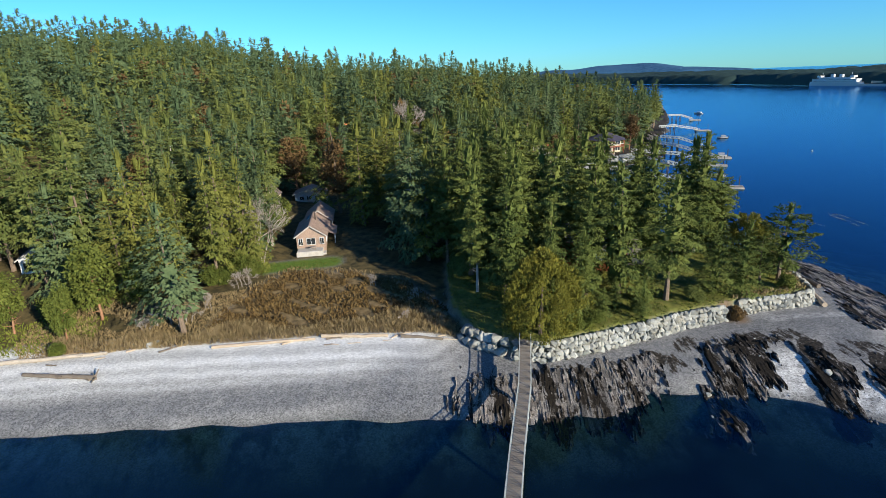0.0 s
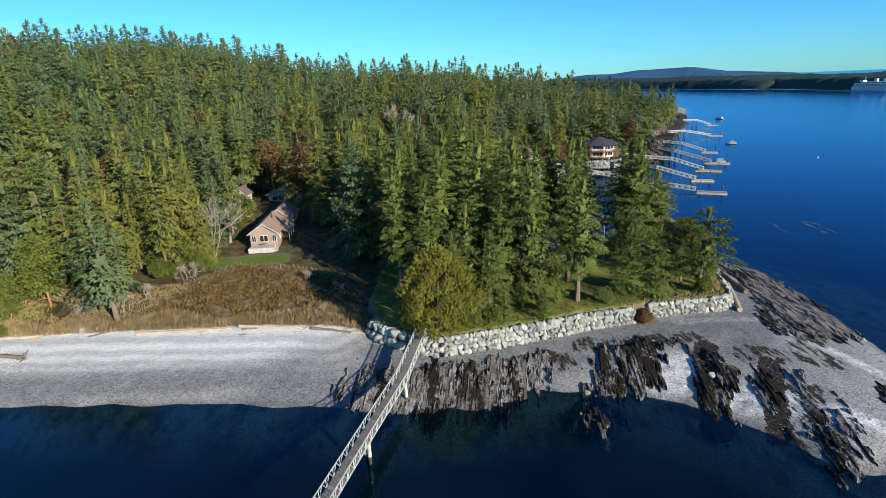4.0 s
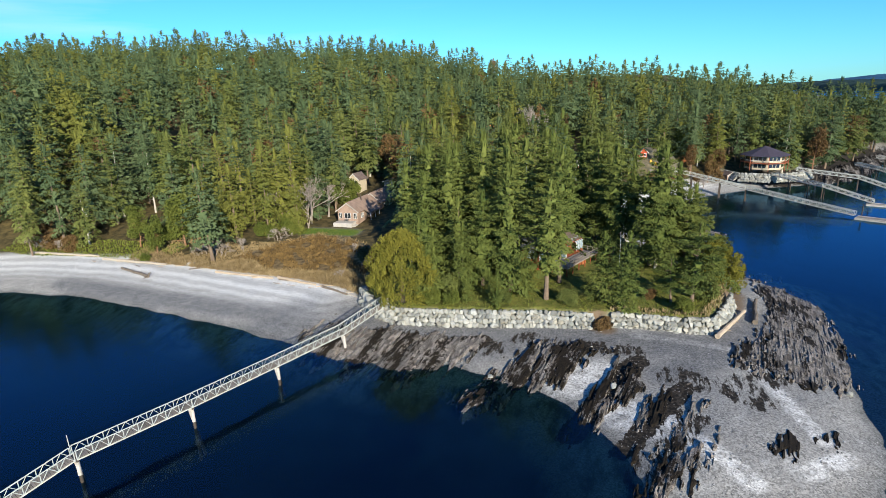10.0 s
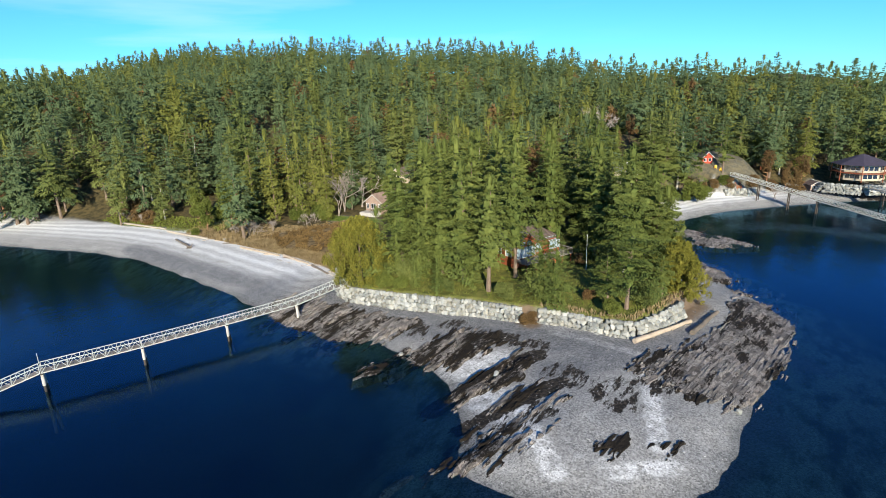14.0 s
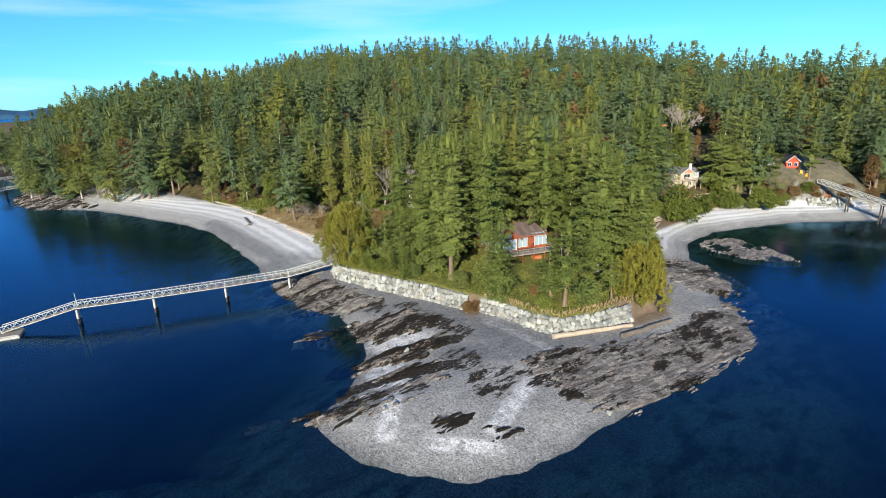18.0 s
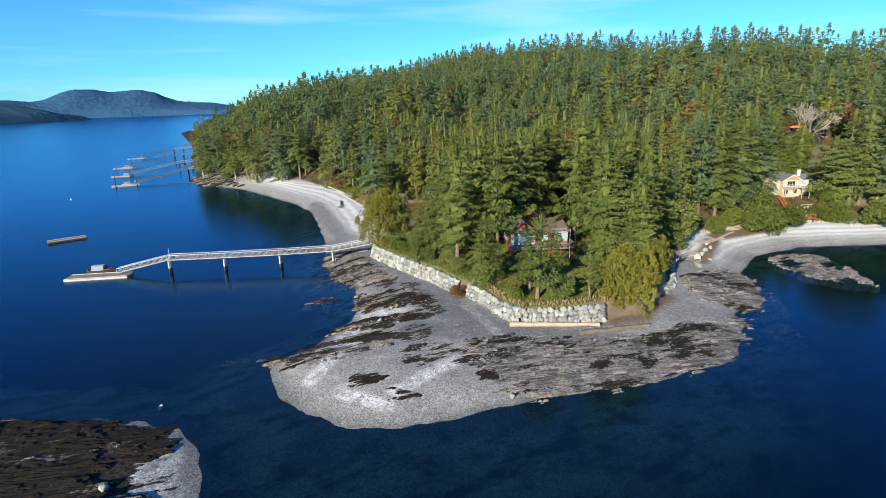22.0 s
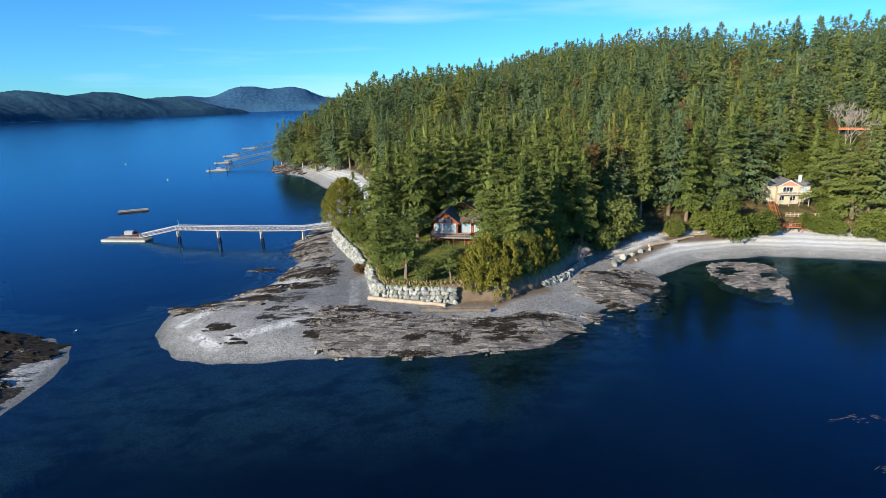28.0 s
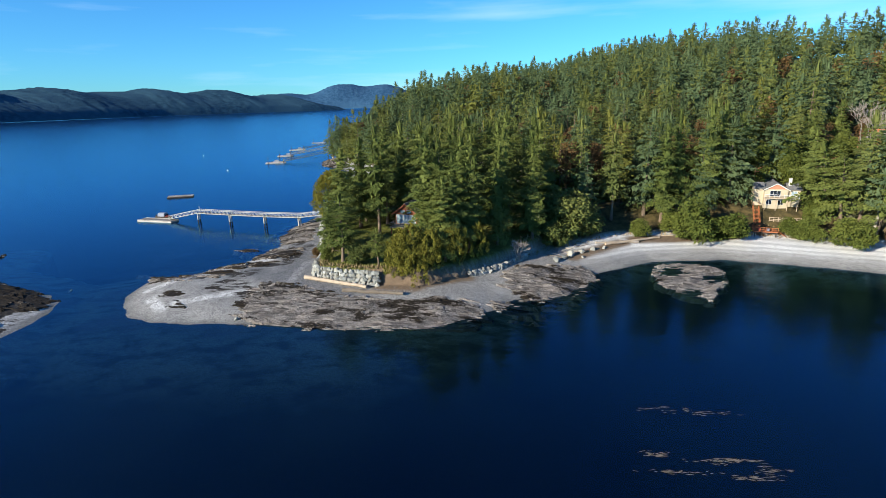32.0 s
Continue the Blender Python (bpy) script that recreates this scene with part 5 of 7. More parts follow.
for i, (root, mid, (qx, qy), rz, (fl, fw)) in enumerate(NEIGHBOURS):
    root, mid = Vector(root), Vector(mid)
    pr = thing("pier", label="neighbouring footbridge pier of galvanised trusses on dark piles", category="pier", group="piers of the neighbours")
    span(pr, root, mid, 1.5, 1.15, 2.4, True)
    near = mid + (Vector((qx, qy, 0.6)) - mid) * 0.86
    near.z = 0.75
    for f in (0.35, 0.7, 1.0):
        p = root.lerp(mid, f)
        pile_bent(pr, p, mid - root, p.z, False, 0.9, 0.2)
    gw = thing("gangway", label="galvanised truss gangway leading down to a moored float", category="gangway", group="gangways of the neighbours")
    span(gw, near, mid, 1.3, 1.25, 2.2, True)
    dock_float("dock_float", (qx, qy, 0.12), rz, fl, fw, "plank float moored at the end of a pier", "floats of the neighbours")
    for s in (-0.35, 0.4):
        a = radians(rz)
        g_ = thing("guide_pile", (qx - math.sin(a) * fl * s + math.cos(a) * fw * 0.56, qy + math.cos(a) * fl * s + math.sin(a) * fw * 0.56, 0), 0, "single dark pile holding a float in place", "pile", "guide piles")
        part("post", rod((0, 0, -4), (0, 0, 4.2), 0.17, 0.15), M_PILE, g_)
for x, y, rz, lb, hull in ((181, 238.5, 60, "white runabout moored beside a float", M_WHITE), (229, 301, 60, "white day boat moored beside a float", M_WHITE), (-181.5, 4, 5, "white launch with a blue cover moored at a float", M_WHITE), (-284, -2, 5, "white cabin boat moored at a float", M_WHITE), (-229, 1, 5, "grey skiff moored at a float", M_GREYCOVER)):
    motor_boat("motor_boat", (x, y, 0.1), rz, lb, hull, M_GREYCOVER)
sl = motor_boat("motor_boat", (330, 470, 0.1), 20, "white motor cruiser lying at anchor in the channel", M_WHITE, M_WHITE, 9)


def buoy(at, mat, label):
    ob = thing("buoy", at, 0, label, "buoy", "mooring buoys")
    bm = bmesh.new()
    bmesh.ops.create_uvsphere(bm, u_segments=12, v_segments=8, radius=0.42)
    part("ball", bm, mat, ob)
    part("stalk", rod((0, 0, 0.3), (0, 0, 0.9), 0.06, 0.05), M_GALV, ob)


buoy((-144, -16.4, 0.15), M_WHITE, "white round mooring buoy afloat on the bay")
buoy((231, 236, 0.15), M_WHITE, "white round mooring buoy afloat off the piers")
buoy((330, 255, 0.15), M_REDPAINT, "red round mooring buoy afloat in the channel")
buoy((-250, -70, 0.15), M_WHITE, "white round mooring buoy afloat on the bay")

# ---------------------------------------------------------------- far coasts and the ferry
far_shore("far_coast", [(560, 2500, 1), (700, 1900, 0.9), (790, 1500, 1.0), (840, 1200, 0.55), (846, 1120, 0.02), (848, 1110, 0.0)], 300, 9, M_FAR1, "dark wooded coast beyond the channel", 31)
far_shore("far_coast", [(880, 1180, 0.05), (866, 1050, 0.8), (876, 880, 1.1), (895, 700, 1.0), (930, 400, 0.9), (960, 0, 0.9), (900, -700, 0.9)], 300, 11, M_FAR1, "wooded coast with a ferry landing beyond the channel", 32)
far_shore("far_hill", [(1300, 4200, 0.2), (1650, 3950, 0.7), (2000, 3750, 1.0), (2300, 3500, 0.45), (2700, 3300, 0.1)], 250, 62, M_FAR3, "far mountain over the coast, tinted pale blue for haze", 33, 0.1)
far_shore("far_coast", [(-1100, -2300, 0.9), (-1450, -1750, 1.0), (-1790, -1326, 0.95), (-2120, -1200, 1.0), (-2433, -1033, 0.75), (-2800, -700, 1.0), (-3050, -440, 0.6), (-3170, -320, 0.04)], 500, 118, M_FAR2, "wooded coast across the bay, tinted blue for haze", 34, 1.0)
far_shore("far_hill", [(-3500, -1900, 0.3), (-3750, -1300, 0.45), (-3900, -800, 0.75), (-4000, -400, 1.0), (-4020, -50, 0.85), (-4020, 250, 0.45), (-3980, 480, 0.22), (-3900, 900, 0.3), (-3800, 1500, 0.25)], 420, 150, M_FAR3, "hills far across the water, tinted blue for haze", 35, 0.8)

ferry = thing("ferry", (872, 862, 0), 11, "large white car ferry with two decks berthed at the far coast", "ship")
ferry.matrix_basis = ferry.matrix_basis @ Matrix.Diagonal((0.85, 0.85, 0.85, 1))
bm = bmesh.new()
rings = []
for f in np.linspace(0, 1, 13):
    w = 9.5 * (1 - abs(2 * f - 1) ** 4) + 0.5
    rings.append([bm.verts.new((sx * w * sc, (f - 0.5) * 112, zz)) for sx, sc, zz in ((-1, 1, 8), (-1, 0.85, 0), (1, 0.85, 0), (1, 1, 8))])
for r0, r1 in zip(rings, rings[1:]):
    for j in range(3):
        bm.faces.new((r0[j], r0[j + 1], r1[j + 1], r1[j]))
    bm.faces.new((r0[3], r0[0], r1[0], r1[3]))
bmesh.ops.recalc_face_normals(bm, faces=bm.faces)
part("hull", bm, M_WHITE, ferry)
part("passenger_deck", box((0, 0, 11), (17, 92, 6), bevel=0.5), M_WHITE, ferry)
part("upper_deck", box((0, 0, 15.5), (14, 66, 3.4), bevel=0.4), M_WHITE, ferry)
for s in (-1, 1):
    part("wheelhouse", box((0, s * 34, 18.6), (11, 8, 3.4), bevel=0.4), M_WHITE, ferry)
    part("mast", rod((0, s * 30, 19), (0, s * 30, 27), 0.5, 0.25), M_WHITE, ferry)
for s in (-10, 8):
    part("funnel", box((0, s, 20), (6, 7, 6.5), bevel=0.8), M_WHITE, ferry)
for lv, ln in ((9.6, 84), (12.2, 84), (15.6, 58)):
    for s in (-1, 1):
        part("window_band", box((s * (8.53 if lv < 14 else 7.03), 0, lv), (0.1, ln, 0.9)), M_GLASS, ferry)
land_ = thing("ferry_landing", (893, 775, 0), 8, "low pale terminal building on the ferry landing", "building")
part("quay", box((0, 0, 1.6), (30, 90, 3.4)), M_CONCRETE, land_)
part("hall", box((4, -20, 6), (14, 40, 5.5), bevel=0.2), M_WHITE, land_)
part("roof", box((4, -20, 9), (16, 42, 0.7)), M_ROOF_GREY, land_)
part("hall", box((4, 25, 5.5), (10, 18, 4.5), bevel=0.2), M_CREAM, land_)


# ---------------------------------------------------------------- houses
def window(parent, c, w, h, axis="y", mull=1, glass=None, frame_mat=None, out=1):
    """A framed window; axis: the way that it faces (x or y), out: +1 or -1 along it."""
    fm = frame_mat or M_WHITE
    t = 0.07
    holder = part("window", box(c, (w, 0.06, h) if axis == "y" else (0.06, w, h)), glass or M_GLASS, parent)
    o = 0.05 * out
    for s in (-1, 1):
        if axis == "y":
            part("frame", box((c[0] + s * (w / 2), c[1] + o, c[2]), (t, 0.1, h + t)), fm, holder)
            part("sill", box((c[0], c[1] + o, c[2] + s * h / 2), (w, 0.1, t)), fm, holder)
        else:
            part("frame", box((c[0] + o, c[1] + s * (w / 2), c[2]), (0.1, t, h + t)), fm, holder)
            part("sill", box((c[0] + o, c[1], c[2] + s * h / 2), (0.1, w, t)), fm, holder)
    for i in range(mull):
        f = (i + 1) / (mull + 1) - 0.5
        cc = (c[0] + f * w, c[1] + o, c[2]) if axis == "y" else (c[0] + o, c[1] + f * w, c[2])
        part("mullion", box(cc, (t * 0.8, 0.09, h - t) if axis == "y" else (0.09, t * 0.8, h - t)), fm, holder)


def shingled_slope(parent, a, b, c, d, mat, rows):
    """A roof slope between eave a-b and ridge d-c, in overlapping courses."""
    a, b, c, d = map(Vector, (a, b, c, d))
    nrm = (b - a).cross(d - a).normalized()
    bm = bmesh.new()
    steps = []
    for i in range(rows):
        steps += [(i / rows, 0.16), ((i + 1) / rows, 0.08)]
    line = [(a.lerp(d, f) + nrm * t, b.lerp(c, f) + nrm * t) for f, t in [(0.0, -0.02)] + steps + [(1.0, -0.02)]]
    vs = [(bm.verts.new(p), bm.verts.new(q)) for p, q in line]
    for (p0, q0), (p1, q1) in zip(vs, vs[1:] + vs[:1]):
        bm.faces.new((p0, q0, q1, p1))
    return part("roof", bm, mat, parent)


def gable_block(parent, x0, x1, y0, y1, z0, eave, ridge, wall, roof, over=0.5, boards=0, gable=None):
    """Walls with gable ends facing y, and a ridge along y."""
    xm = (x0 + x1) / 2
    body = part("wall", prism([(x0, z0), (x1, z0), (x1, eave), (xm, ridge), (x0, eave)], y0, y1), wall, parent)
    slope = (ridge - eave) / (xm - x0)
    e = eave - over * slope
    rows = max(4, int(math.hypot(xm - x0 + over, ridge - e) / 0.45))
    shingled_slope(parent, (x0 - over, y1 + over, e + 0.05), (x0 - over, y0 - over, e + 0.05), (xm, y0 - over, ridge + 0.06), (xm, y1 + over, ridge + 0.06), roof, rows)
    shingled_slope(parent, (x1 + over, y0 - over, e + 0.05), (x1 + over, y1 + over, e + 0.05), (xm, y1 + over, ridge + 0.06), (xm, y0 - over, ridge + 0.06), roof, rows)
    part("ridge_cap", box((xm, (y0 + y1) / 2, ridge + 0.18), (0.35, y1 - y0 + 2 * over, 0.10)), roof, parent)
    for yy, s in ((y0, -1), (y1, 1)):
        for a, b in (((x0 - over, e), (xm, ridge)), ((x1 + over, e), (xm, ridge))):
            part("barge_board", beam((a[0], yy + s * (over + 0.02), a[1]), (b[0], yy + s * (over + 0.02), b[1]), 0.06, 0.24), gable or M_GREYWOOD, parent)
    if boards:
        n = int((y1 - y0) / boards)
        for i in range(n):
            yy = y0 + (i + 0.5) * (y1 - y0) / n
            for xx in (x0 - 0.02, x1 + 0.02):
                part("batten", box((xx, yy, (z0 + eave) / 2), (0.05, 0.06, eave - z0)), wall, body)
    return body


def railing(parent, a, b, z, mat, h=1.0, step=1.2, infill=True):
    a, b = Vector((*a, z)), Vector((*b, z))
    n = max(1, round((b - a).length / step))
    part("rail", beam(a + Vector((0, 0, h)), b + Vector((0, 0, h)), 0.10), mat, parent)
    if infill:
        part("rail", beam(a + Vector((0, 0, h * 0.5)), b + Vector((0, 0, h * 0.5)), 0.05), mat, parent)
    for i in range(n + 1):
        p = a.lerp(b, i / n)
        part("post", beam(p, p + Vector((0, 0, h)), 0.09), mat, parent)


# the long shingled cottage behind the marsh
z = ground_z(-10, 120)
ca = thing("cottage", (-9.8, 121.5, z), -2, "long cedar-shingled cottage with a brown shingle roof behind the marsh", "house")
gable_block(ca, -3.2, 3.2, 0, 13, -0.4, 4.0, 6.2, M_SHINGLE, M_SHINGLE, 0.5, 0, M_GREYWOOD)
gable_block(ca, -2.2, 4.0, 13.2, 24, -0.2, 4.2, 6.6, M_SHINGLE, M_SHINGLE, 0.5, 0, M_GREYWOOD)
for xx, w in ((-2.3, 0.9), (0.0, 1.9), (2.4, 0.9)):
    window(ca, (xx, -0.05, 2.6), w, 1.5, "y", 1, None, M_WHITE, -1)
for yy in (2.5, 6, 10, 16, 20):
    window(ca, (3.25 if yy < 13 else 4.05, yy, 2.4), 1.4, 1.3, "x", 1, None, M_WHITE, 1)
part("stove_pipe", rod((0.8, 7, 5.4), (0.8, 7, 7.6), 0.16), M_PILE, ca, "dark metal stove pipe")
part("skylight", box((-1.2, 10, 5.7), (0.9, 3.0, 0.12), Matrix.Rotation(-0.6, 4, "Y")), M_SKYGLASS, ca)
for yy in (4.2, 7, 9.8):
    part("porch_post", box((5.1, yy, 1.4), (0.16, 0.16, 3.4)), M_WHITE, ca)
shingled_slope(ca, (5.5, 3, 2.9), (5.5, 11, 2.9), (3.1, 11, 4.0), (3.1, 3, 4.0), M_SHINGLE, 6)
part("porch_floor", box((4.4, 7, 0.2), (2.6, 8.4, 0.25)), M_GREYWOOD, ca)
part("terrace", box((-0.2, -1.6, 0.55), (5.6, 3.0, 1.2), bevel=0.03), M_GREYWOOD, ca, "pale board-sided raised terrace")
for xx in (-2.2, -0.2, 1.8):
    part("panel", box((xx, -3.13, 0.55), (1.85, 0.06, 1.1), bevel=0.02), M_GREYWOOD, ca)
part("terrace_step", box((2.9, -1.4, 0.15), (0.8, 2.0, 0.4)), M_GREYWOOD, ca)
tb = thing("garden_table", (-9.4, 119.6, z + 1.18), 8, "small dark table on the cottage terrace", "table")
part("top", box((0, 0, 0.72), (1.3, 0.8, 0.05), bevel=0.01), M_DECK, tb)
for sx in (-0.55, 0.55):
    for sy in (-0.3, 0.3):
        part("leg", box((sx, sy, 0.35), (0.06, 0.06, 0.7)), M_DECK, tb)

z = ground_z(-21, 152)
tw = thing("guest_house", (-21.5, 150, z), -8, "tall narrow pale guest house with big windows under a red-brown roof", "house")
gable_block(tw, -2.6, 2.6, 0, 6, -0.5, 5.6, 8.0, M_CREAM, M_ROOF, 0.4, 0, M_WHITE)
for xx in (-1.2, 1.2):
    window(tw, (xx, -0.05, 4.3), 1.7, 1.7, "y", 0, None, M_WHITE, -1)
window(tw, (0, -0.05, 1.4), 2.2, 1.5, "y", 1, None, M_WHITE, -1)
tw.scale = (0.78, 0.78, 0.78)
z = ground_z(-9, 163)
lb = thing("shed", (-9, 162, z), -4, "long low pinkish shed with moss on its roof", "shed")
gable_block(lb, -7, 2, 0, 6, -0.5, 3.0, 4.6, M_GREYWOOD, M_SHINGLE, 0.5)
for xx in (-5, -3, -0.5):
    window(lb, (xx, -0.05, 1.8), 1.3, 1.1, "y", 1, None, M_WHITE, -1)
part("door", box((1.0, -0.06, 1.0), (0.95, 0.08, 2.05)), M_WHITE, lb)

# the red cabin on the point
z = 5.2
cb = thing("cabin", (53.2, 96.2, z), 66.4, "red-stained timber cabin with brown roofs, glass sunroom and raised deck", "house")
FL = 2.2
gable_block(cb, -6.2, -0.4, 0, 8.5, FL - 0.3, FL + 3.0, FL + 5.2, M_REDWOOD, M_ROOF_GREY, 0.7, 0, M_REDWOOD)
for xx, w, h in ((-4.9, 1.9, 2.2), (-3.1, 1.5, 2.2), (-1.5, 1.5, 2.2)):
    window(cb, (xx, -0.05, FL + 1.35), w, h, "y", 1, M_SKYGLASS, M_WHITE, -1)
for xx, w, h in ((-4.2, 1.3, 0.9), (-2.5, 1.3, 1.0)):
    window(cb, (xx, -0.05, FL + 3.2), w, h, "y", 0, M_SKYGLASS, M_REDWOOD, -1)
for yy in (2, 5):
    window(cb, (-6.25, yy, FL + 1.4), 1.8, 1.7, "x", 1, M_SKYGLASS, M_WHITE, -1)
part("wall", box((3.1, 4.2, FL + 1.25), (6.6, 5.6, 3.1)), M_REDWOOD, cb)
shingled_slope(cb, (-0.2, 0.3, FL + 2.75), (7.0, 0.3, FL + 2.75), (7.0, 7.4, FL + 4.2), (-0.2, 7.4, FL + 4.2), M_ROOF, 14)
part("fascia", box((3.4, 0.28, FL + 2.72), (7.2, 0.08, 0.26)), M_REDWOOD, cb)
window(cb, (1.4, 1.35, FL + 1.25), 2.2, 2.1, "y", 1, M_SKYGLASS, M_WHITE, -1)
sr = part("sunroom", box((4.9, 0.6, FL + 0.35), (2.9, 1.5, 0.7)), M_REDWOOD, cb)
for i in range(3):
    part("pane", box((4.0 + i * 0.95, -0.15, FL + 1.55), (0.88, 0.05, 1.7)), M_SKYGLASS, sr)
    part("pane", box((4.0 + i * 0.95, 0.45, FL + 2.72), (0.88, 1.45, 0.05), Matrix.Rotation(0.5, 4, "X")), M_SKYGLASS, sr)
for i in range(4):
    part("glazing_bar", box((3.52 + i * 0.95, -0.15, FL + 1.5), (0.07, 0.10, 1.9)), M_WHITE, sr)
    part("glazing_bar", box((3.52 + i * 0.95, 0.45, FL + 2.76), (0.07, 1.5, 0.07), Matrix.Rotation(0.5, 4, "X")), M_WHITE, sr)
gable_block(cb, -4.0, 3.6, 8.0, 15.0, 0, FL + 3.8, FL + 5.9, M_REDWOOD, M_ROOF_GREY, 0.7, 0, M_REDWOOD)
part("chimney", box((-2.6, 8.6, FL + 5.6), (0.95, 0.95, 2.6), bevel=0.04), M_CONCRETE, cb, "pale block chimney")
part("skylight", box((-0.9, 10.4, FL + 5.35), (1.0, 1.2, 0.10), Matrix.Rotation(0.5, 4, "Y")), M_SKYGLASS, cb)
dk = part("deck", box((0.4, -1.7, FL - 0.12), (13.4, 3.3, 0.2)), M_DECK, cb)
bm = bmesh.new()
for i in range(22):
    add_box(bm, (0.4, -3.3 + i * 0.15, FL + 0.01), (13.4, 0.13, 0.05))
part("deck_board", bm, M_DECK, dk)
for xx in np.linspace(-6, 6.8, 6):
    part("deck_post", box((xx, -3.1, FL / 2 - 0.4), (0.18, 0.18, FL + 0.4)), M_REDWOOD, cb)
railing(cb, (-6.2, -3.3), (7.0, -3.3), FL, M_DECK, 1.0, 1.3)
railing(cb, (7.0, -3.3), (7.0, 0.2), FL, M_DECK)
railing(cb, (-6.2, -3.3), (-6.2, 0), FL, M_DECK)
part("underfloor", box((0, 3.5, 0.9), (11.5, 6, 2.3)), M_REDWOOD, cb)
part("boat_cover", box((3.2, -1.6, 0.6), (2.2, 1.2, 0.9), bevel=0.2), M_ORANGE, cb)
fp = thing("flagpole", (63.5, 96.5, ground_z(63.5, 96.5)), 0, "slim white flagpole on the lawn before the cabin", "flagpole")
part("pole", rod((0, 0, -0.3), (0, 0, 7.2), 0.07, 0.04), M_WHITE, fp)
part("finial", rod((0, 0, 7.2), (0, 0, 7.35), 0.08, 0.02), M_GALV, fp)

# the cream house over the cove, with its stair and beach deck
z = ground_z(50, 190)
HZ = 15.6 - 6.6
hp = thing("beach_house", (49.4, 189.0, HZ), 66, "two-storey cream house with peach gable and grey roof by the cove", "house")
hp.matrix_basis = hp.matrix_basis @ Matrix.Diagonal((0.74, 0.74, 0.84, 1))
gable_block(hp, -3.6, 3.6, 0, 9, -1.5, 4.6, 6.4, M_CREAM, M_ROOF_GREY, 0.6, 0, M_WHITE)
part("gable_panel", prism([(-3.3, 4.7), (3.3, 4.7), (0, 6.25)], -0.1, -0.02), M_PEACH, hp, "peach-coloured gable shingles")
part("wall", box((5.5, 4.5, 1.6), (3.9, 7, 6.0)), M_CREAM, hp)
shingled_slope(hp, (3.3, 0.4, 4.5), (8.0, 0.4, 4.5), (8.0, 4.8, 6.1), (3.3, 4.8, 6.1), M_ROOF_GREY, 10)
shingled_slope(hp, (8.0, 9.2, 4.5), (3.3, 9.2, 4.5), (3.3, 4.8, 6.1), (8.0, 4.8, 6.1), M_ROOF_GREY, 10)
part("wall", box((-5.0, 5.0, 1.6), (3.0, 6.4, 6.0)), M_CREAM, hp)
shingled_slope(hp, (-7.0, 1.2, 4.5), (-3.3, 1.2, 4.5), (-3.3, 5.2, 6.1), (-7.0, 5.2, 6.1), M_ROOF_GREY, 10)
part("chimney", box((4.4, 3.2, 6.4), (0.9, 0.9, 2.4), bevel=0.04), M_WHITE, hp)
part("chimney_cap", box((4.4, 3.2, 7.7), (1.1, 1.1, 0.15)), M_CONCRETE, hp)
window(hp, (-0.3, -0.06, 3.4), 3.2, 1.6, "y", 2, M_GLASS, M_WHITE, -1)
for xx in (-2.0, 1.6):
    window(hp, (xx, -0.06, 0.6), 1.6, 1.5, "y", 1, M_GLASS, M_WHITE, -1)
for xx in (5.6,):
    window(hp, (xx, 0.94, 3.3), 1.8, 1.5, "y", 1, M_SKYGLASS, M_WHITE, -1)
part("balcony", box((1.5, -1.0, 2.1), (10.5, 2.0, 0.25)), M_DRIFT_TAN, hp)
railing(hp, (-3.7, -1.95), (6.7, -1.95), 2.2, M_WHITE, 1.0, 1.4)
for xx in (-3.4, 0, 3.4, 6.4):
    part("balcony_post", box((xx, -1.8, 0.2), (0.2, 0.2, 3.8)), M_DRIFT_TAN, hp)
    part("knee_brace", beam((xx, -1.8, 1.0), (xx + 0.9, -1.8, 1.95), 0.12), M_DRIFT_TAN, hp)

DZ = 3.2
bd = thing("beach_deck", (57.8, 181.6, DZ), 66, "orange-stained timber deck with railings and stairs above the beach", "deck")
part("platform", box((0, 0, 1.0), (5.2, 3.4, 0.22)), M_ORANGE, bd)
for xx in (-2.3, 0, 2.3):
    for yy in (-1.5, 1.5):
        part("post", box((xx, yy, 0.1), (0.24, 0.24, 1.9)), M_PILE, bd)
railing(bd, (-2.6, -1.65), (2.6, -1.65), 1.1, M_ORANGE, 0.95, 1.3)
railing(bd, (-2.6, -1.65), (-2.6, 1.65), 1.1, M_ORANGE, 0.95, 1.3)
for i in range(16):
    part("step", box((-1.4, 2.0 + i * 0.38, 1.1 + i * 0.27), (1.3, 0.42, 0.07)), M_ORANGE, bd)
for xx in (-2.05, -0.75):
    part("stringer", beam((xx, 1.7, 0.95), (xx, 8.2, 5.5), 0.08, 0.3), M_ORANGE, bd)
    part("handrail", beam((xx, 1.7, 2.1), (xx, 8.2, 6.6), 0.08), M_ORANGE, bd)
for i in range(6):
    part("step", box((3.0 + i * 0.3, -0.6, 0.9 - i * 0.2), (0.34, 1.2, 0.06)), M_ORANGE, bd)
for xx, mt, lb_ in ((-1.3, M_REDPAINT, "red plastic tub on the beach deck"), (0.6, M_GREYCOVER, "blue-green plastic tub on the beach deck")):
    a = radians(66)
    t_ = thing("tub", (57.8 + math.cos(a) * xx + math.sin(a) * 0.8, 181.6 + math.sin(a) * xx - math.cos(a) * 0.8, DZ + 1.11), 0, lb_, "tub")
    part("body", rod((0, 0, 0), (0, 0, 0.6), 0.3, 0.38, 10), mt, t_)
fn = thing("garden_fence", (53.5, 186.5, 0), 66, "low yellowish timber fence before the cream house", "fence")
for i in range(9):
    part("post", box((-1 + i * 1.0, 0, ground_z(54, 187) + 0.6), (0.12, 0.12, 1.3)), M_DRIFT_TAN, fn)
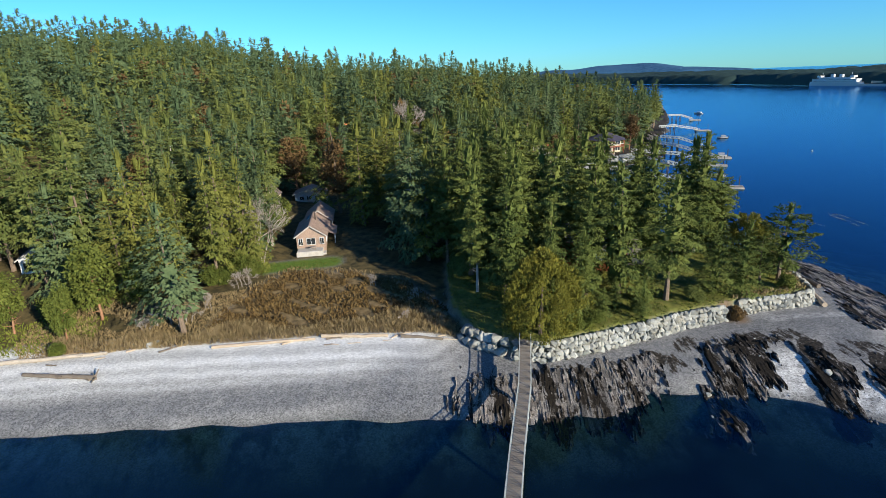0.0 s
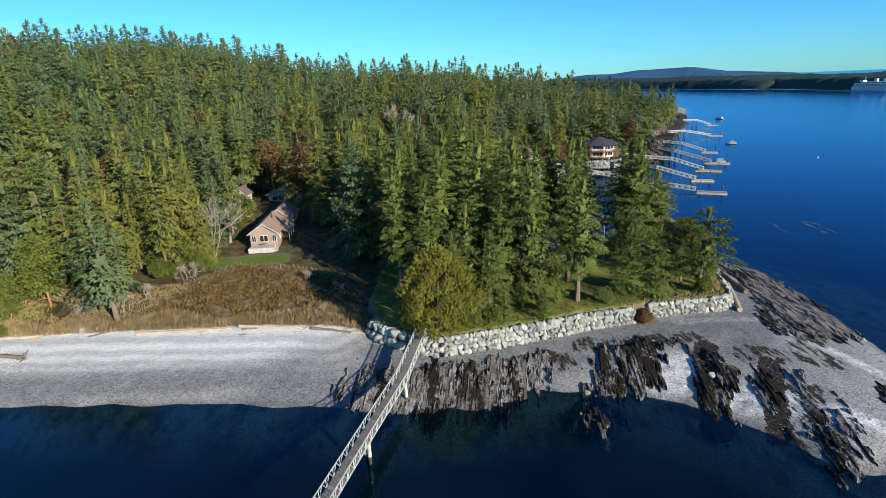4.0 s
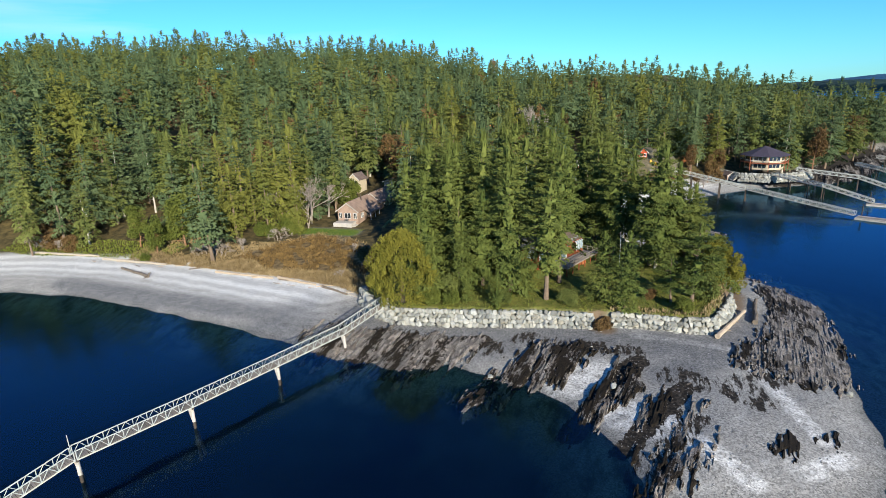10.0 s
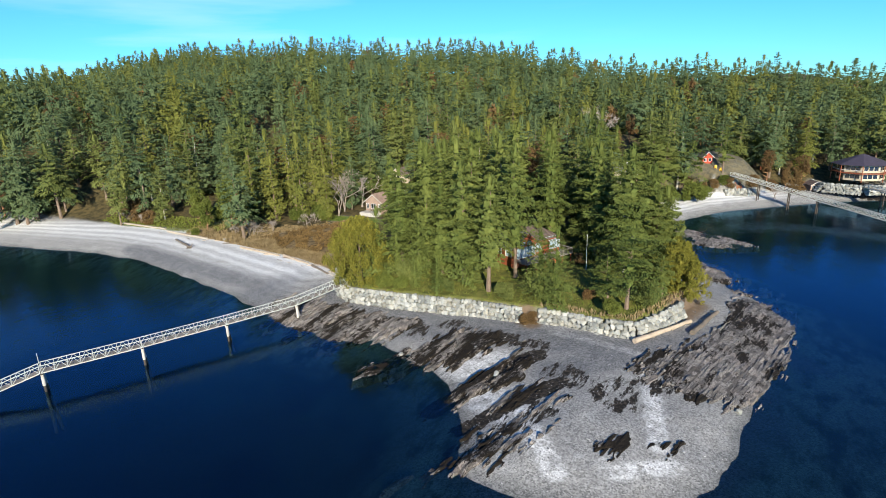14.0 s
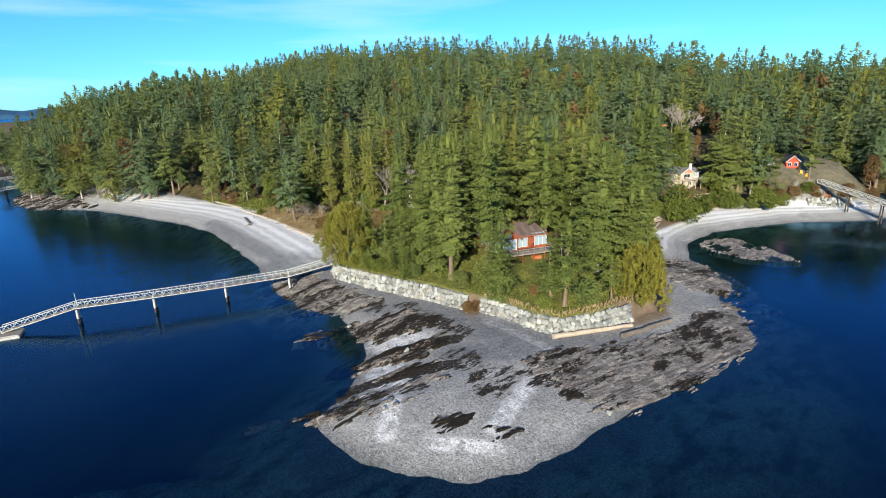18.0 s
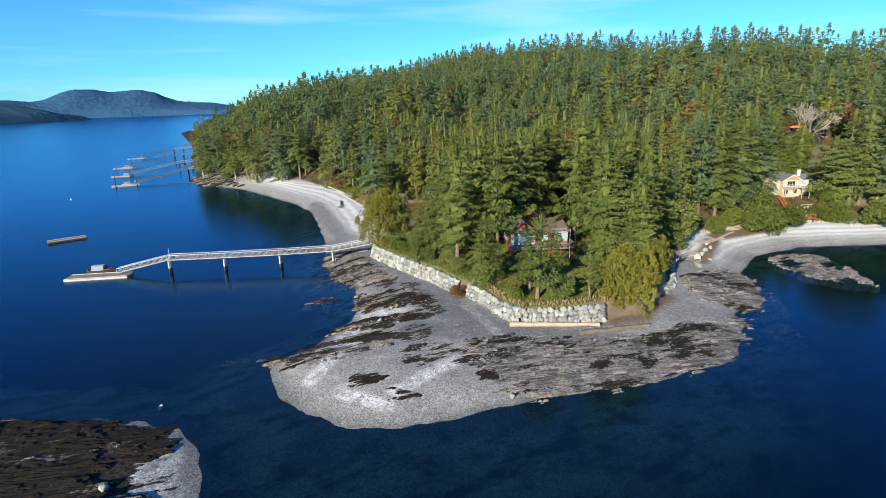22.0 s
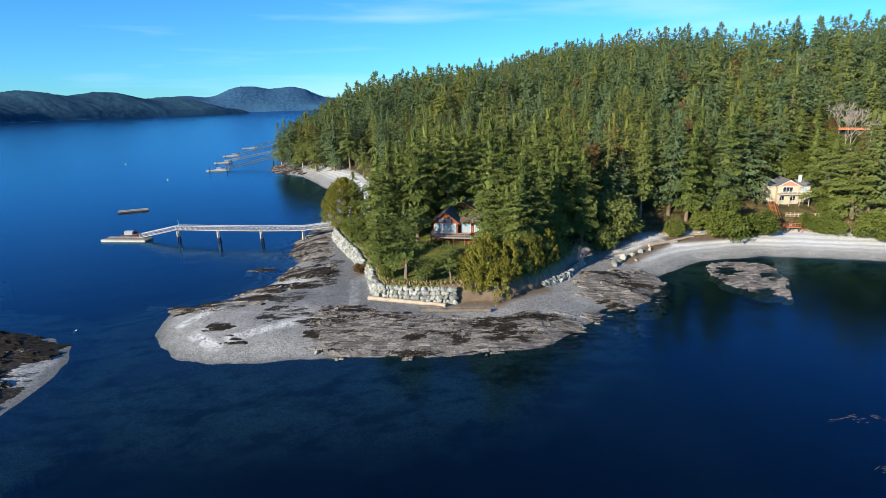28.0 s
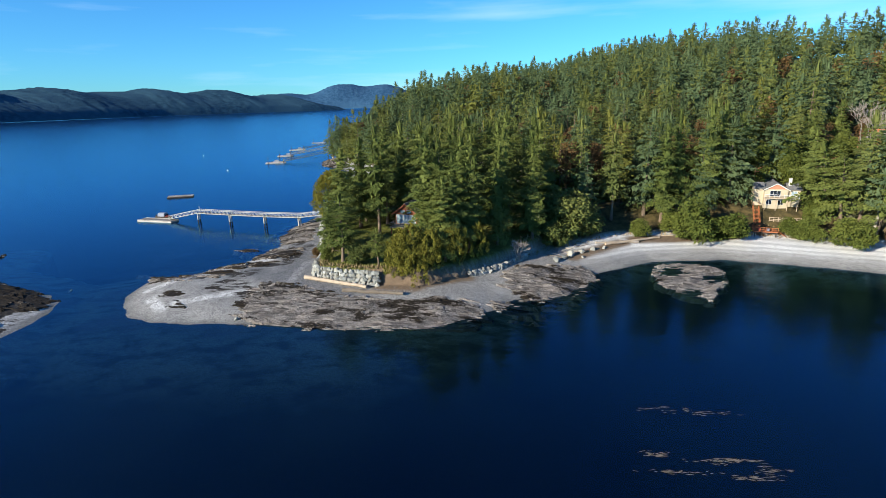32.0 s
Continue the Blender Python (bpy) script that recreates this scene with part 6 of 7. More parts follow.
for zz in (0.3, 0.7, 1.1):
    part("rail", box((3, -0.05, ground_z(54, 187) + zz), (8.2, 0.06, 0.14)), M_DRIFT_TAN, fn)

# the pavilion house on the next headland
pv = thing("pavilion_house", (121, 240, 6.6), 20, "cream two-storey pavilion house with a purple-slate hipped roof", "house")
bm = bmesh.new()
bmesh.ops.create_cone(bm, cap_ends=True, segments=8, radius1=7.2, radius2=7.2, depth=5.6)
bmesh.ops.transform(bm, matrix=Matrix.Translation((0, 0, 2.6)) @ Matrix.Rotation(radians(22.5), 4, "Z"), verts=bm.verts)
part("wall", bm, M_CREAM, pv)
bm = bmesh.new()
bmesh.ops.create_cone(bm, cap_ends=True, segments=8, radius1=9.4, radius2=0.4, depth=3.4)
bmesh.ops.transform(bm, matrix=Matrix.Translation((0, 0, 7.0)) @ Matrix.Rotation(radians(22.5), 4, "Z"), verts=bm.verts)
part("roof", bm, M_ROOF_SLATE, pv)
bm = bmesh.new()
bmesh.ops.create_cone(bm, cap_ends=True, segments=8, radius1=8.9, radius2=8.9, depth=0.3)
bmesh.ops.transform(bm, matrix=Matrix.Translation((0, 0, 2.5)) @ Matrix.Rotation(radians(22.5), 4, "Z"), verts=bm.verts)
part("balcony", bm, M_REDWOOD, pv)
for i in range(8):
    a = radians(i * 45)
    m = Matrix.Rotation(a, 4, "Z")
    for zz in (1.3, 4.1):
        for s in (-1.55, 0, 1.55):
            c = m @ Vector((6.68, s, zz))
            part("window", box(c, (0.08, 1.25, 1.4), m), M_GLASS, pv)
    p0, p1 = m @ Vector((8.1, -3.3, 0)), m @ Vector((8.1, 3.3, 0))
    part("rail", beam(p0 + Vector((0, 0, 3.6)), p1 + Vector((0, 0, 3.6)), 0.10), M_WHITE, pv)
    part("post", beam(p0 + Vector((0, 0, -0.5)), p0 + Vector((0, 0, 5.4)), 0.22), M_REDWOOD, pv)
tr_ = thing("terrace_wall", label="curved pale stone terrace wall below the pavilion house", category="wall", kind="structure")
wall_run(tr_, [(106, 238), (110, 229), (121, 227), (133, 233), (138, 240)], 2.6, 5.6, 0.9, 0.5)

# small red shed, grey house and yard over the cove
for nm, at, rz, lb, w, l, e, r, wm, rm in (
        ("garden_shed", (72.5, 216, 0), 38, "small bright red shed with a dark roof on the terrace", 3.8, 5, 2.5, 4.2, M_REDSHED, M_ROOF_SLATE),
        ("grey_shed", (66, 213, 0), 55, "small weathered grey shed half hidden by pines", 3.2, 4, 2.3, 3.4, M_GREYDARK, M_ROOF_GREY),
        ("blue_house", (-64, 118, 0), 10, "pale house glimpsed through the forest", 6, 8, 3.2, 5.0, M_WHITE, M_ROOF_GREY),
        ("boat_shed", (108, 232, 0), 30, "dark boat shed by the neighbouring pier", 4, 4, 2.2, 3.2, M_SHINGLE, M_ROOF)):
    hz = ground_z(at[0], at[1])
    ob = thing(nm, (at[0], at[1], hz), rz, lb, "house")
    gable_block(ob, -w / 2, w / 2, 0, l, -0.6, e, r, wm, rm, 0.5)
    for xx in (-w / 4, w / 4):
        window(ob, (xx, -0.05, e * 0.55), w * 0.28, 1.2, "y", 1, None, M_WHITE, -1)
ofc = thing("orange_fence", (4, 256, 0), 39, "orange mesh fence on the slope above the cream house", "fence")
fz0 = ground_z(4, 256)
part("mesh_panel", box((0, 0, fz0 + 1.0), (13, 0.08, 0.9)), M_ORANGE, ofc)
for i in range(7):
    part("post", box((-6.3 + i * 2.1, 0.1, fz0 + 1.0), (0.12, 0.12, 2.4)), M_PILE, ofc)

# terrace chairs, beach stair, log fence and kayak by the neighbour's pier
def deck_chair(x, y, rz):
    ob = thing("garden_chair", (x, y, ground_z(x, y) + 0.02), rz, "bright yellow slatted garden chair on the terrace", "chair", "yellow terrace chairs")
    part("seat", box((0, 0, 0.38), (0.62, 0.6, 0.06), Matrix.Rotation(0.18, 4, "X"), 0.01), M_YELLOW, ob)
    for i in range(4):
        part("back_slat", box((-0.24 + i * 0.16, 0.38, 0.78), (0.13, 0.04, 0.85), Matrix.Rotation(-0.35, 4, "X"), 0.01), M_YELLOW, ob)
    for sx in (-0.36, 0.36):
        part("armrest", box((sx, 0, 0.58), (0.14, 0.75, 0.04), None, 0.01), M_YELLOW, ob)
        for sy in (-0.3, 0.28):
            part("leg", box((sx, sy, 0.28), (0.07, 0.09, 0.58)), M_YELLOW, ob)


deck_chair(75.6, 214.6, 15)
deck_chair(77.3, 214.2, 5)
bst = thing("beach_stair", (84.5, 213.0, ground_z(84.5, 213.0)), 28, "orange timber stair with handrails beside the pier's abutment", "stair")
for i in range(9):
    part("step", box((0, 0.3 * i, 0.2 + 0.3 * i), (1.5, 0.34, 0.06)), M_ORANGE, bst)
for sx in (-0.8, 0.8):
    part("stringer", beam((sx, -0.2, 0.05), (sx, 2.7, 2.85), 0.08, 0.28), M_ORANGE, bst)
    part("handrail", beam((sx, -0.2, 1.1), (sx, 2.7, 3.9), 0.09), M_ORANGE, bst)
    for f in (0.0, 0.5, 1.0):
        part("post", beam((sx, -0.2 + 2.9 * f, 0.05 + 2.8 * f), (sx, -0.2 + 2.9 * f, 1.1 + 2.8 * f), 0.1), M_ORANGE, bst)
ring_ = thing("float_ring", (86.4, 214.2, ground_z(86.4, 214.2) + 0.1), 0, "yellow float leaning at the foot of the stair", "float")
part("ring", rod((0, 0, 0), (0.1, 0, 0.9), 0.5, 0.45, 12), M_YELLOW, ring_)
ab = thing("riprap_bank", label="pale boulder bank under the neighbour's pier", category="wall", kind="structure")
wall_run(ab, [(79.8, 209.2), (84.5, 212.2), (89.5, 216.5)], 2.5, 4.7, 0.95, 0.5)
lf = thing("timber_fence", (0, 0, 0), 0, "rust-red board fence on the bank of the headland", "fence")
for i in range(14):
    f = i / 13
    x_, y_ = 89.5 + 7 * f, 238 + 12 * f
    z_ = ground_z(x_, y_)
    part("board", box((x_, y_, z_ + 0.9), (0.12, 1.05, 2.0), Matrix.Rotation(-0.53, 4, "Z")), M_ORANGE, lf)
ky = thing("kayak", (103.5, 237, ground_z(103.5, 237) + 0.25), 62, "white kayak lying upturned on the bank", "boat")
bm = bmesh.new()
bmesh.ops.create_uvsphere(bm, u_segments=14, v_segments=10, radius=1.0)
bmesh.ops.transform(bm, matrix=Matrix.Diagonal((0.36, 2.3, 0.26, 1)), verts=bm.verts)
part("hull", bm, M_WHITE, ky)
part("cockpit_rim", box((0, 0, 0.24), (0.42, 0.8, 0.06), None, 0.02), M_PILE, ky)


# ---------------------------------------------------------------- driftwood
def log(name, a, b, r, mat, label, root=False, seed=0, lift=0.0):
    """A weathered log lying on the ground from a to b."""
    g = np.random.default_rng(seed)
    ob = thing(name, label=label, category="log")
    za, zb = ground_z(*a) + r * 0.75 + lift, ground_z(*b) + r * 0.75 + lift
    A, B = Vector((*a, za)), Vector((*b, zb))
    d = (B - A)
    q = d.to_track_quat("Z", "Y").to_matrix().to_4x4()
    bm = bmesh.new()
    seg, rings, last = 10, 9, None
    for i in range(rings):
        f = i / (rings - 1)
        rad = r * (1 - 0.3 * f) * (1.15 if i == 0 and root else 1)
        ox, oy = g.normal(0, r * 0.12, 2)
        ring = [bm.verts.new((ox + rad * (1 + g.normal(0, 0.06)) * math.cos(t), oy + rad * (1 + g.normal(0, 0.06)) * math.sin(t), f * d.length)) for t in np.linspace(0, 6.283, seg, endpoint=False)]
        if last:
            for j in range(seg):
                bm.faces.new((last[j], last[(j + 1) % seg], ring[(j + 1) % seg], ring[j]))
        else:
            bm.faces.new(ring[::-1])
        last = ring
    bm.faces.new(last)
    bmesh.ops.transform(bm, matrix=Matrix.Translation(A) @ q, verts=bm.verts)
    part("stem", bm, mat, ob)
    if root:
        bm = bmesh.new()
        for _ in range(11):
            v = Vector(g.normal(0, 1, 3))
            v.z *= 0.6
            add_rod(bm, A, A + v.normalized() * g.uniform(0.8, 1.5) - d.normalized() * 0.4, r * 0.5, 0.05, 5)
        part("root_wad", bm, M_DRIFT_DARK, ob, "dark tangled root wad")
    for _ in range(3):
        p = A.lerp(B, g.uniform(0.2, 0.9))
        v = Vector(g.normal(0, 1, 3))
        v.z = abs(v.z) * 0.6
        part("stub", rod(p, p + v.normalized() * r * 2.2, r * 0.25, r * 0.12, 5), mat, ob)
    return ob


log("driftwood_log", (78.3, 72.8), (84.6, 85.8), 0.42, M_DRIFT_TAN, "big tan driftwood log leaning along the foot of the wall", False, 1, 0.15)
log("driftwood_log", (85.4, 81.3), (87.9, 93.0), 0.42, M_DRIFT_DARK, "dark weathered driftwood log on grey pebbles", False, 2, 0.1)
log("driftwood_log", (-39.6, 78.6), (-50.5, 81.6), 0.38, M_DRIFT_DARK, "dark drift log with a root wad stranded on the beach", True, 3)
log("driftwood_log", (-60.5, 85.6), (-40, 84.6), 0.36, M_DRIFT, "long bleached drift log along the top of the beach", False, 4)
log("driftwood_log", (-24, 82.6), (-8, 81.2), 0.28, M_DRIFT_TAN, "tan drift log at the edge of the reeds", False, 5)
log("driftwood_log", (-7, 81.6), (3.5, 79.3), 0.30, M_DRIFT_TAN, "tan drift log at the edge of the reeds", False, 6)
log("driftwood_log", (5.5, 78.6), (12, 76.6), 0.30, M_DRIFT_DARK, "dark reddish drift log by the riprap", False, 7)
log("driftwood_log", (-84, 85.5), (-63, 86.8), 0.35, M_DRIFT, "bleached drift log under the forest edge", False, 8)
log("driftwood_log", (60, 141), (56, 156), 0.35, M_DRIFT_TAN, "drift log at the top of the cove beach", False, 9)
log("driftwood_log", (58, 150), (59, 139), 0.3, M_DRIFT, "bleached drift log at the top of the cove beach", False, 10)
gl = np.random.default_rng(77)
for i in range(34):
    t = gl.uniform(0, 1)
    if i < 20:
        x, y = -70 + 84 * t, 0
        y = np.interp(x, [-75, -46, -21, -2, 13], [86.6, 85, 82.2, 80.3, 76.5]) + gl.uniform(-1.8, 1.2)
        rz = gl.normal(0, 0.3)
    else:
        x, y = np.interp(t, [0, 0.4, 0.6, 1], [66, 57, 54, 62]) + gl.uniform(-1, 1), np.interp(t, [0, 0.4, 0.6, 1], [124, 142, 160, 184])
        rz = 1.5 + gl.normal(0, 0.4)
    ln = gl.uniform(1.2, 4.0)
    log("driftwood_stick", (x, y), (x + math.cos(rz) * ln, y + math.sin(rz) * ln), gl.uniform(0.07, 0.16), (M_DRIFT, M_DRIFT_TAN, M_DRIFT_DARK)[i % 3], "small piece of driftwood on the strand line", False, 100 + i)


def stone(x, y, s, label="pale boulder lying on the shore", mat=None):
    ob = new("boulder", BOULDERS[int(rng.integers(9))])
    ob.matrix_basis = pose(x, y, ground_z(x, y) + s * 0.22, *rng.uniform(0, 360, 3)) @ Matrix.Diagonal((s, s, s * 0.8, 1))
    tagged(ob, label, "boulder", "loose boulders")


for x, y, s in [(56.6, 61.9, 1.0), (62.8, 56.2, 1.0), (45.3, 57.3, 0.9), (93.2, 63.5, 0.9), (92, 15, 2.2), (88.5, 17, 1.2), (72, 22, 0.9), (-34, 85.5, 1.2), (-33, 86.2, 0.9), (68, 129, 1.6), (66, 131, 1.9), (64.6, 134, 1.4), (63, 137, 1.2), (69.5, 126.5, 1.7), (67.2, 133.4, 1.0), (62, 140, 1.0)]:
    stone(x, y, s)
# loose cobbles over the gravel
gc = np.random.default_rng(88)
cob = []
CH = np.array([(1, 1, 0.2), (-1, 1, 0.1), (-1, -1, 0.2), (1, -1, 0.1), (0.6, 0.5, 0.9), (-0.5, 0.6, 0.8), (-0.6, -0.5, 0.9), (0.5, -0.6, 0.8)])
pebx, peby = gc.uniform(12, 100, 26000), gc.uniform(30, 140, 26000)
pz, pd, pk = land(pebx, peby, False)
ok = (pd > 0.3) & (pz < 3.4) & (pz > 0.05) & (inside(LAWN, pebx, peby) < -0.7)
pebx, peby, pz = pebx[ok][:6500], peby[ok][:6500], pz[ok][:6500]
n = len(pebx)
sz = gc.uniform(0.04, 0.09, n) * np.where(gc.uniform(0, 1, n) > 0.97, 1.8, 1)
an = gc.uniform(0, 6.283, n)
ca_, sa_ = np.cos(an), np.sin(an)
V = CH[None] * gc.uniform(0.7, 1.3, (n, 8, 3)) * sz[:, None, None]
V = np.stack([V[..., 0] * ca_[:, None] - V[..., 1] * sa_[:, None], V[..., 0] * sa_[:, None] + V[..., 1] * ca_[:, None], V[..., 2]], -1) + np.stack([pebx, peby, pz - 0.03], -1)[:, None]
F = np.array([(4, 5, 6, 7), (0, 1, 5, 4), (1, 2, 6, 5), (2, 3, 7, 6), (3, 0, 4, 7)])
faces = (F[None] + (np.arange(n) * 8)[:, None, None]).reshape(-1, 4)


def cobble_material():
    k = Mat("cobbles", 0.85, 0, 0.3)
    c = k.mix(k.island(), (0.08, 0.078, 0.075), (0.26, 0.25, 0.24))
    k.colour(k.mix(k.span(k.island(), 0.9, 1.0), c, (0.45, 0.44, 0.42)))
    return k.m


tagged(new("cobbles", mesh_of("cobbles", V.reshape(-1, 3).tolist(), faces.tolist(), cobble_material())), "loose grey and white cobbles strewn over the spit", "stones", kind="stuff")


# ---------------------------------------------------------------- reeds, grass, shrubs
def blades(x, y, z, h, w, g, spread=0.25):
    n = len(x)
    P = np.stack([x, y, z - 0.05], -1)
    D = unit(np.stack([g.normal(0, spread, n), g.normal(0, spread, n), np.ones(n)], -1))
    S = unit(np.cross(D, np.stack([np.cos(g.uniform(0, 6.28, n)), np.sin(g.uniform(0, 6.28, n)), 0 * x], -1)))
    L = h * g.uniform(0.6, 1.25, n)
    return kites(P, D, S, L, np.full(n, w) * g.uniform(0.7, 1.4, n), 0 * L)


def scatter(n, x0, x1, y0, y1, test, h, w, mat, name, label, seed, spread=0.25):
    g = np.random.default_rng(seed)
    x, y = g.uniform(x0, x1, n), g.uniform(y0, y1, n)
    z, d, k = land(x, y, False)
    ok = test(x, y, z, d, k)
    x, y, z = x[ok], y[ok], z[ok]
    tagged(new(name, quads_mesh(name, blades(x, y, z, h, w, g, spread), mat)), label, "grass", kind="stuff")


def strand(x):
    return np.interp(x, [-90, -46, -21, -2, 13, 16], [87.5, 86, 83.4, 81.6, 78, 77])


scatter(46000, -50, 15, 77, 92, lambda x, y, z, d, k: (y > strand(x)) & (y < strand(x) + 4.2 + 3.4 * ripple(x, y, 0.2, 3) + 2.5 * soft(x, -8, 4)), 1.05, 0.10, M_REED, "dry_reeds", "tall dry tan reeds between beach and marsh", 61, 0.5)
scatter(26000, -50, 15, 82, 114, lambda x, y, z, d, k: (k["marsh"] > 0.4) & (ripple(x, y, 0.5, 5) > -0.35) & (y > strand(x) + 3), 0.6, 0.30, M_REED_DARK, "marsh_weed", "brown withered weed covering the marsh", 62, 0.7)
scatter(15000, -56, -22, 85, 104, lambda x, y, z, d, k: (d > 15) & (inside(MARSH, x, y) < 0.5) & (ripple(x, y, 0.3, 6) > -0.55), 0.55, 0.12, M_REED, "dry_grass", "rough tan grass in the clearing above the beach", 69, 0.6)
scatter(9000, -46, 10, 95, 118, lambda x, y, z, d, k: (np.abs(inside(MARSH, x, y)) < 1.6) & (y > 98), 0.7, 0.11, M_REED, "dry_reeds", "dry tan reeds along the back of the marsh", 63, 0.5)
scatter(26000, 15, 84, 68, 112, lambda x, y, z, d, k: (inside(LAWN, x, y) > 0.3) & (inside(LAWN, x, y) < 20) & (ripple(x, y, 0.6, 4) > -0.5), 0.28, 0.16, M_GRASS, "lawn_grass", "rough yellow-green lawn grass under the trees", 64, 0.5)
scatter(4500, 62, 83, 73, 92, lambda x, y, z, d, k: (inside(LAWN, x, y) > 0.1) & (inside(LAWN, x, y) < 1.8), 0.8, 0.14, M_REED, "bank_grass", "long dry grass along the top of the boulder wall", 65, 0.4)
scatter(9000, -95, -44, 84, 104, lambda x, y, z, d, k: (d > 17) & (d < 28), 0.6, 0.2, M_GRASS, "bank_grass", "rough grass on the bank below the forest edge", 66, 0.5)
scatter(6000, 50, 74, 120, 200, lambda x, y, z, d, k: (d > 13.5) & (d < 20) & (x > 50), 0.5, 0.22, M_REED, "bank_grass", "dry grass on the bank of the cove", 67, 0.5)
scatter(5000, -22, -3, 111, 119, lambda x, y, z, d, k: (np.abs(y - 114.8) < 2.6), 0.16, 0.14, M_LEAF, "lawn_grass", "bright green mown lawn before the cottage", 68, 0.6)

BUSH = [quads_mesh("crown", leafy(600 + i, 5, 3.2, 16, 330, 0.36, 0.12, 0.8), M_LEAF, 3) for i in range(3)]
BUSH_DARK = [quads_mesh("crown", leafy(610 + i, 5, 3.2, 16, 330, 0.34, 0.12, 0.8), M_FIR, 3) for i in range(2)]
BUSH_BROWN = [quads_mesh("crown", leafy(620 + i, 4, 2.6, 12, 220, 0.34, 0.15, 0.8), M_BROWN, 3) for i in range(2)]
for x, y, s, kind, lb in [
        (58.5, 163.5, 1.85, 0, "wide glossy green arbutus bush at the top of the cove beach"), (59.5, 171.5, 1.4, 1, "wide glossy green arbutus bush at the top of the cove beach"),
        (71, 193, 1.35, 2, "rounded grey-green bush beside the beach deck"), (64, 188.5, 1.0, 0, "dark green bush beside the beach stair"), (60, 187, 0.9, 1, "dark green bush beside the beach stair"),
        (57.5, 193.5, 1.1, 2, "brownish green bush before the cream house"), (55.5, 196.5, 1.25, 0, "brownish green bush before the cream house"), (74, 203.5, 0.8, 1, "dense green bush on the cove bank"), (79, 211, 0.7, 2, "low green bush on the cove bank"), (52.5, 160, 1.0, 2, "green bush at the foot of the firs"), (54, 152, 0.8, 0, "green bush at the foot of the firs"),
        (-47.5, 86.2, 0.42, 0, "small bright green bush on the strand"), (-52, 99, 1.1, 1, "leafy green bush at the forest edge"), (-24, 112, 1.0, 2, "yellow-green bush beside the cottage lawn"), (-19, 141, 1.5, 1, "yellow-green bush beside the guest house"), (34, 218, 1.0, 0, "green bush on the cove slope"), (20, 240, 1.2, 1, "green bush on the cove slope"), (-20.5, 111.5, 0.8, 0, "yellow-green bush beside the cottage lawn"), (-28, 108, 0.9, 1, "yellow-green bush at the marsh edge"),
        (35, 72.2, 0.55, 1, "low green bush on top of the wall"), (31.5, 71.5, 0.6, 0, "low green bush on top of the wall"), (73.5, 76.8, 0.5, 2, "low bush on top of the wall")]:
    tree("bush", x, y, BUSH[kind], None, lb, s, "bush", "leafy bushes")
for x, y, s in [(56, 133, 2.2), (54.5, 136.5, 1.6), (77.5, 84, 0.8), (55, 76, 0.55), (44, 74.5, 0.5), (60.5, 128, 1.2), (34, 75.5, 0.8)]:
    tree("bush", x, y, BUSH_DARK[int(s * 10) % 2], None, "dark evergreen bush under the firs", s, "bush", "evergreen bushes")
for x, y, s in [(-82, 90, 1.2), (-75, 89, 1.0), (61, 72.4, 0.5), (61.5, 73.2, 0.45), (61, 99, 0.6), (68.5, 81.5, 0.5), (-88, 92, 1.4), (72, 205, 0.9), (76, 208, 0.8), (81, 212, 0.8), (70, 204, 0.8), (88, 219, 1.0), (101, 226, 1.2), (94, 222, 1.1), (68, 206, 0.8), (-190, 52, 2.2), (-200, 56, 2.6), (-215, 60, 2.4)]:
    tree("bush", x, y, BUSH_BROWN[int(s * 10) % 2], None, "brown leafless bush on the bank", s, "bush", "brown bushes")
for i, (x, y, s) in enumerate([(-30, 92, 1.1), (-33, 93, 1.2), (-28, 97, 1.0), (-23, 106, 1.1), (-36, 90.5, 0.9), (2, 100, 0.7), (10, 92, 0.7), (7, 84, 0.6), (-79, 88.5, 0.9), (-84, 89, 1.0), (-88, 89.5, 1.0), (70, 118, 1.5), (-22, 108.5, 1.0), (61, 73.3, 0.5), (95, 215, 1.3)]):
    bs = tree("bare_shrub", x, y, None, None, "leafless grey shrub with tangled twigs", s, "shrub", "bare shrubs")
    part("bare_crown", BARE_LOW[i % 3], None, bs)
for i, (x, y, s) in enumerate([(-20, 117, 1.1), (-21.5, 121, 1.15), (-24, 124, 1.1), (-19, 127, 1.0), (-26, 118, 1.0)]):
    bt = tree("bare_tree", x, y, None, None, "tall leafless tree with pale grey limbs", s, "tree", "bare trees")
    part("bare_crown", BARE[i % 2], None, bt)
big = tree("bare_tree", 28, 231, None, None, "broad leafless tree with a dome of pale grey limbs", 1.0, "tree", "bare trees")
part("bare_crown", bare_tree_mesh(377, 17, M_TWIG, 0.42, 5, 7, 0.13, 0.045), None, big)
for x, y, h in [(14, 238, 10), (38, 224, 8), (20, 222, 11), (40, 234, 12), (98, 224, 11), (92, 229, 13), (103, 233, 12)]:
    tree("maple_tree", x, y, BROWN_MID[int(h) % 3], T_RED[int(h) % 3], "brown leafless broadleaf tree on the cove slope", h / 17, "tree", "brown trees of the cove")
for i, (x, y, h) in enumerate([(57.2, 197, 20), (60, 199, 18), (78, 214, 17), (66, 203, 19)]):
    tree("pine_tree", x, y, PINE_OPEN[i % 3], T_PINE[i % 3], "blue-green pine leaning over the cove beach", h / 14, "tree", "cove pines", lean=(6, -8))
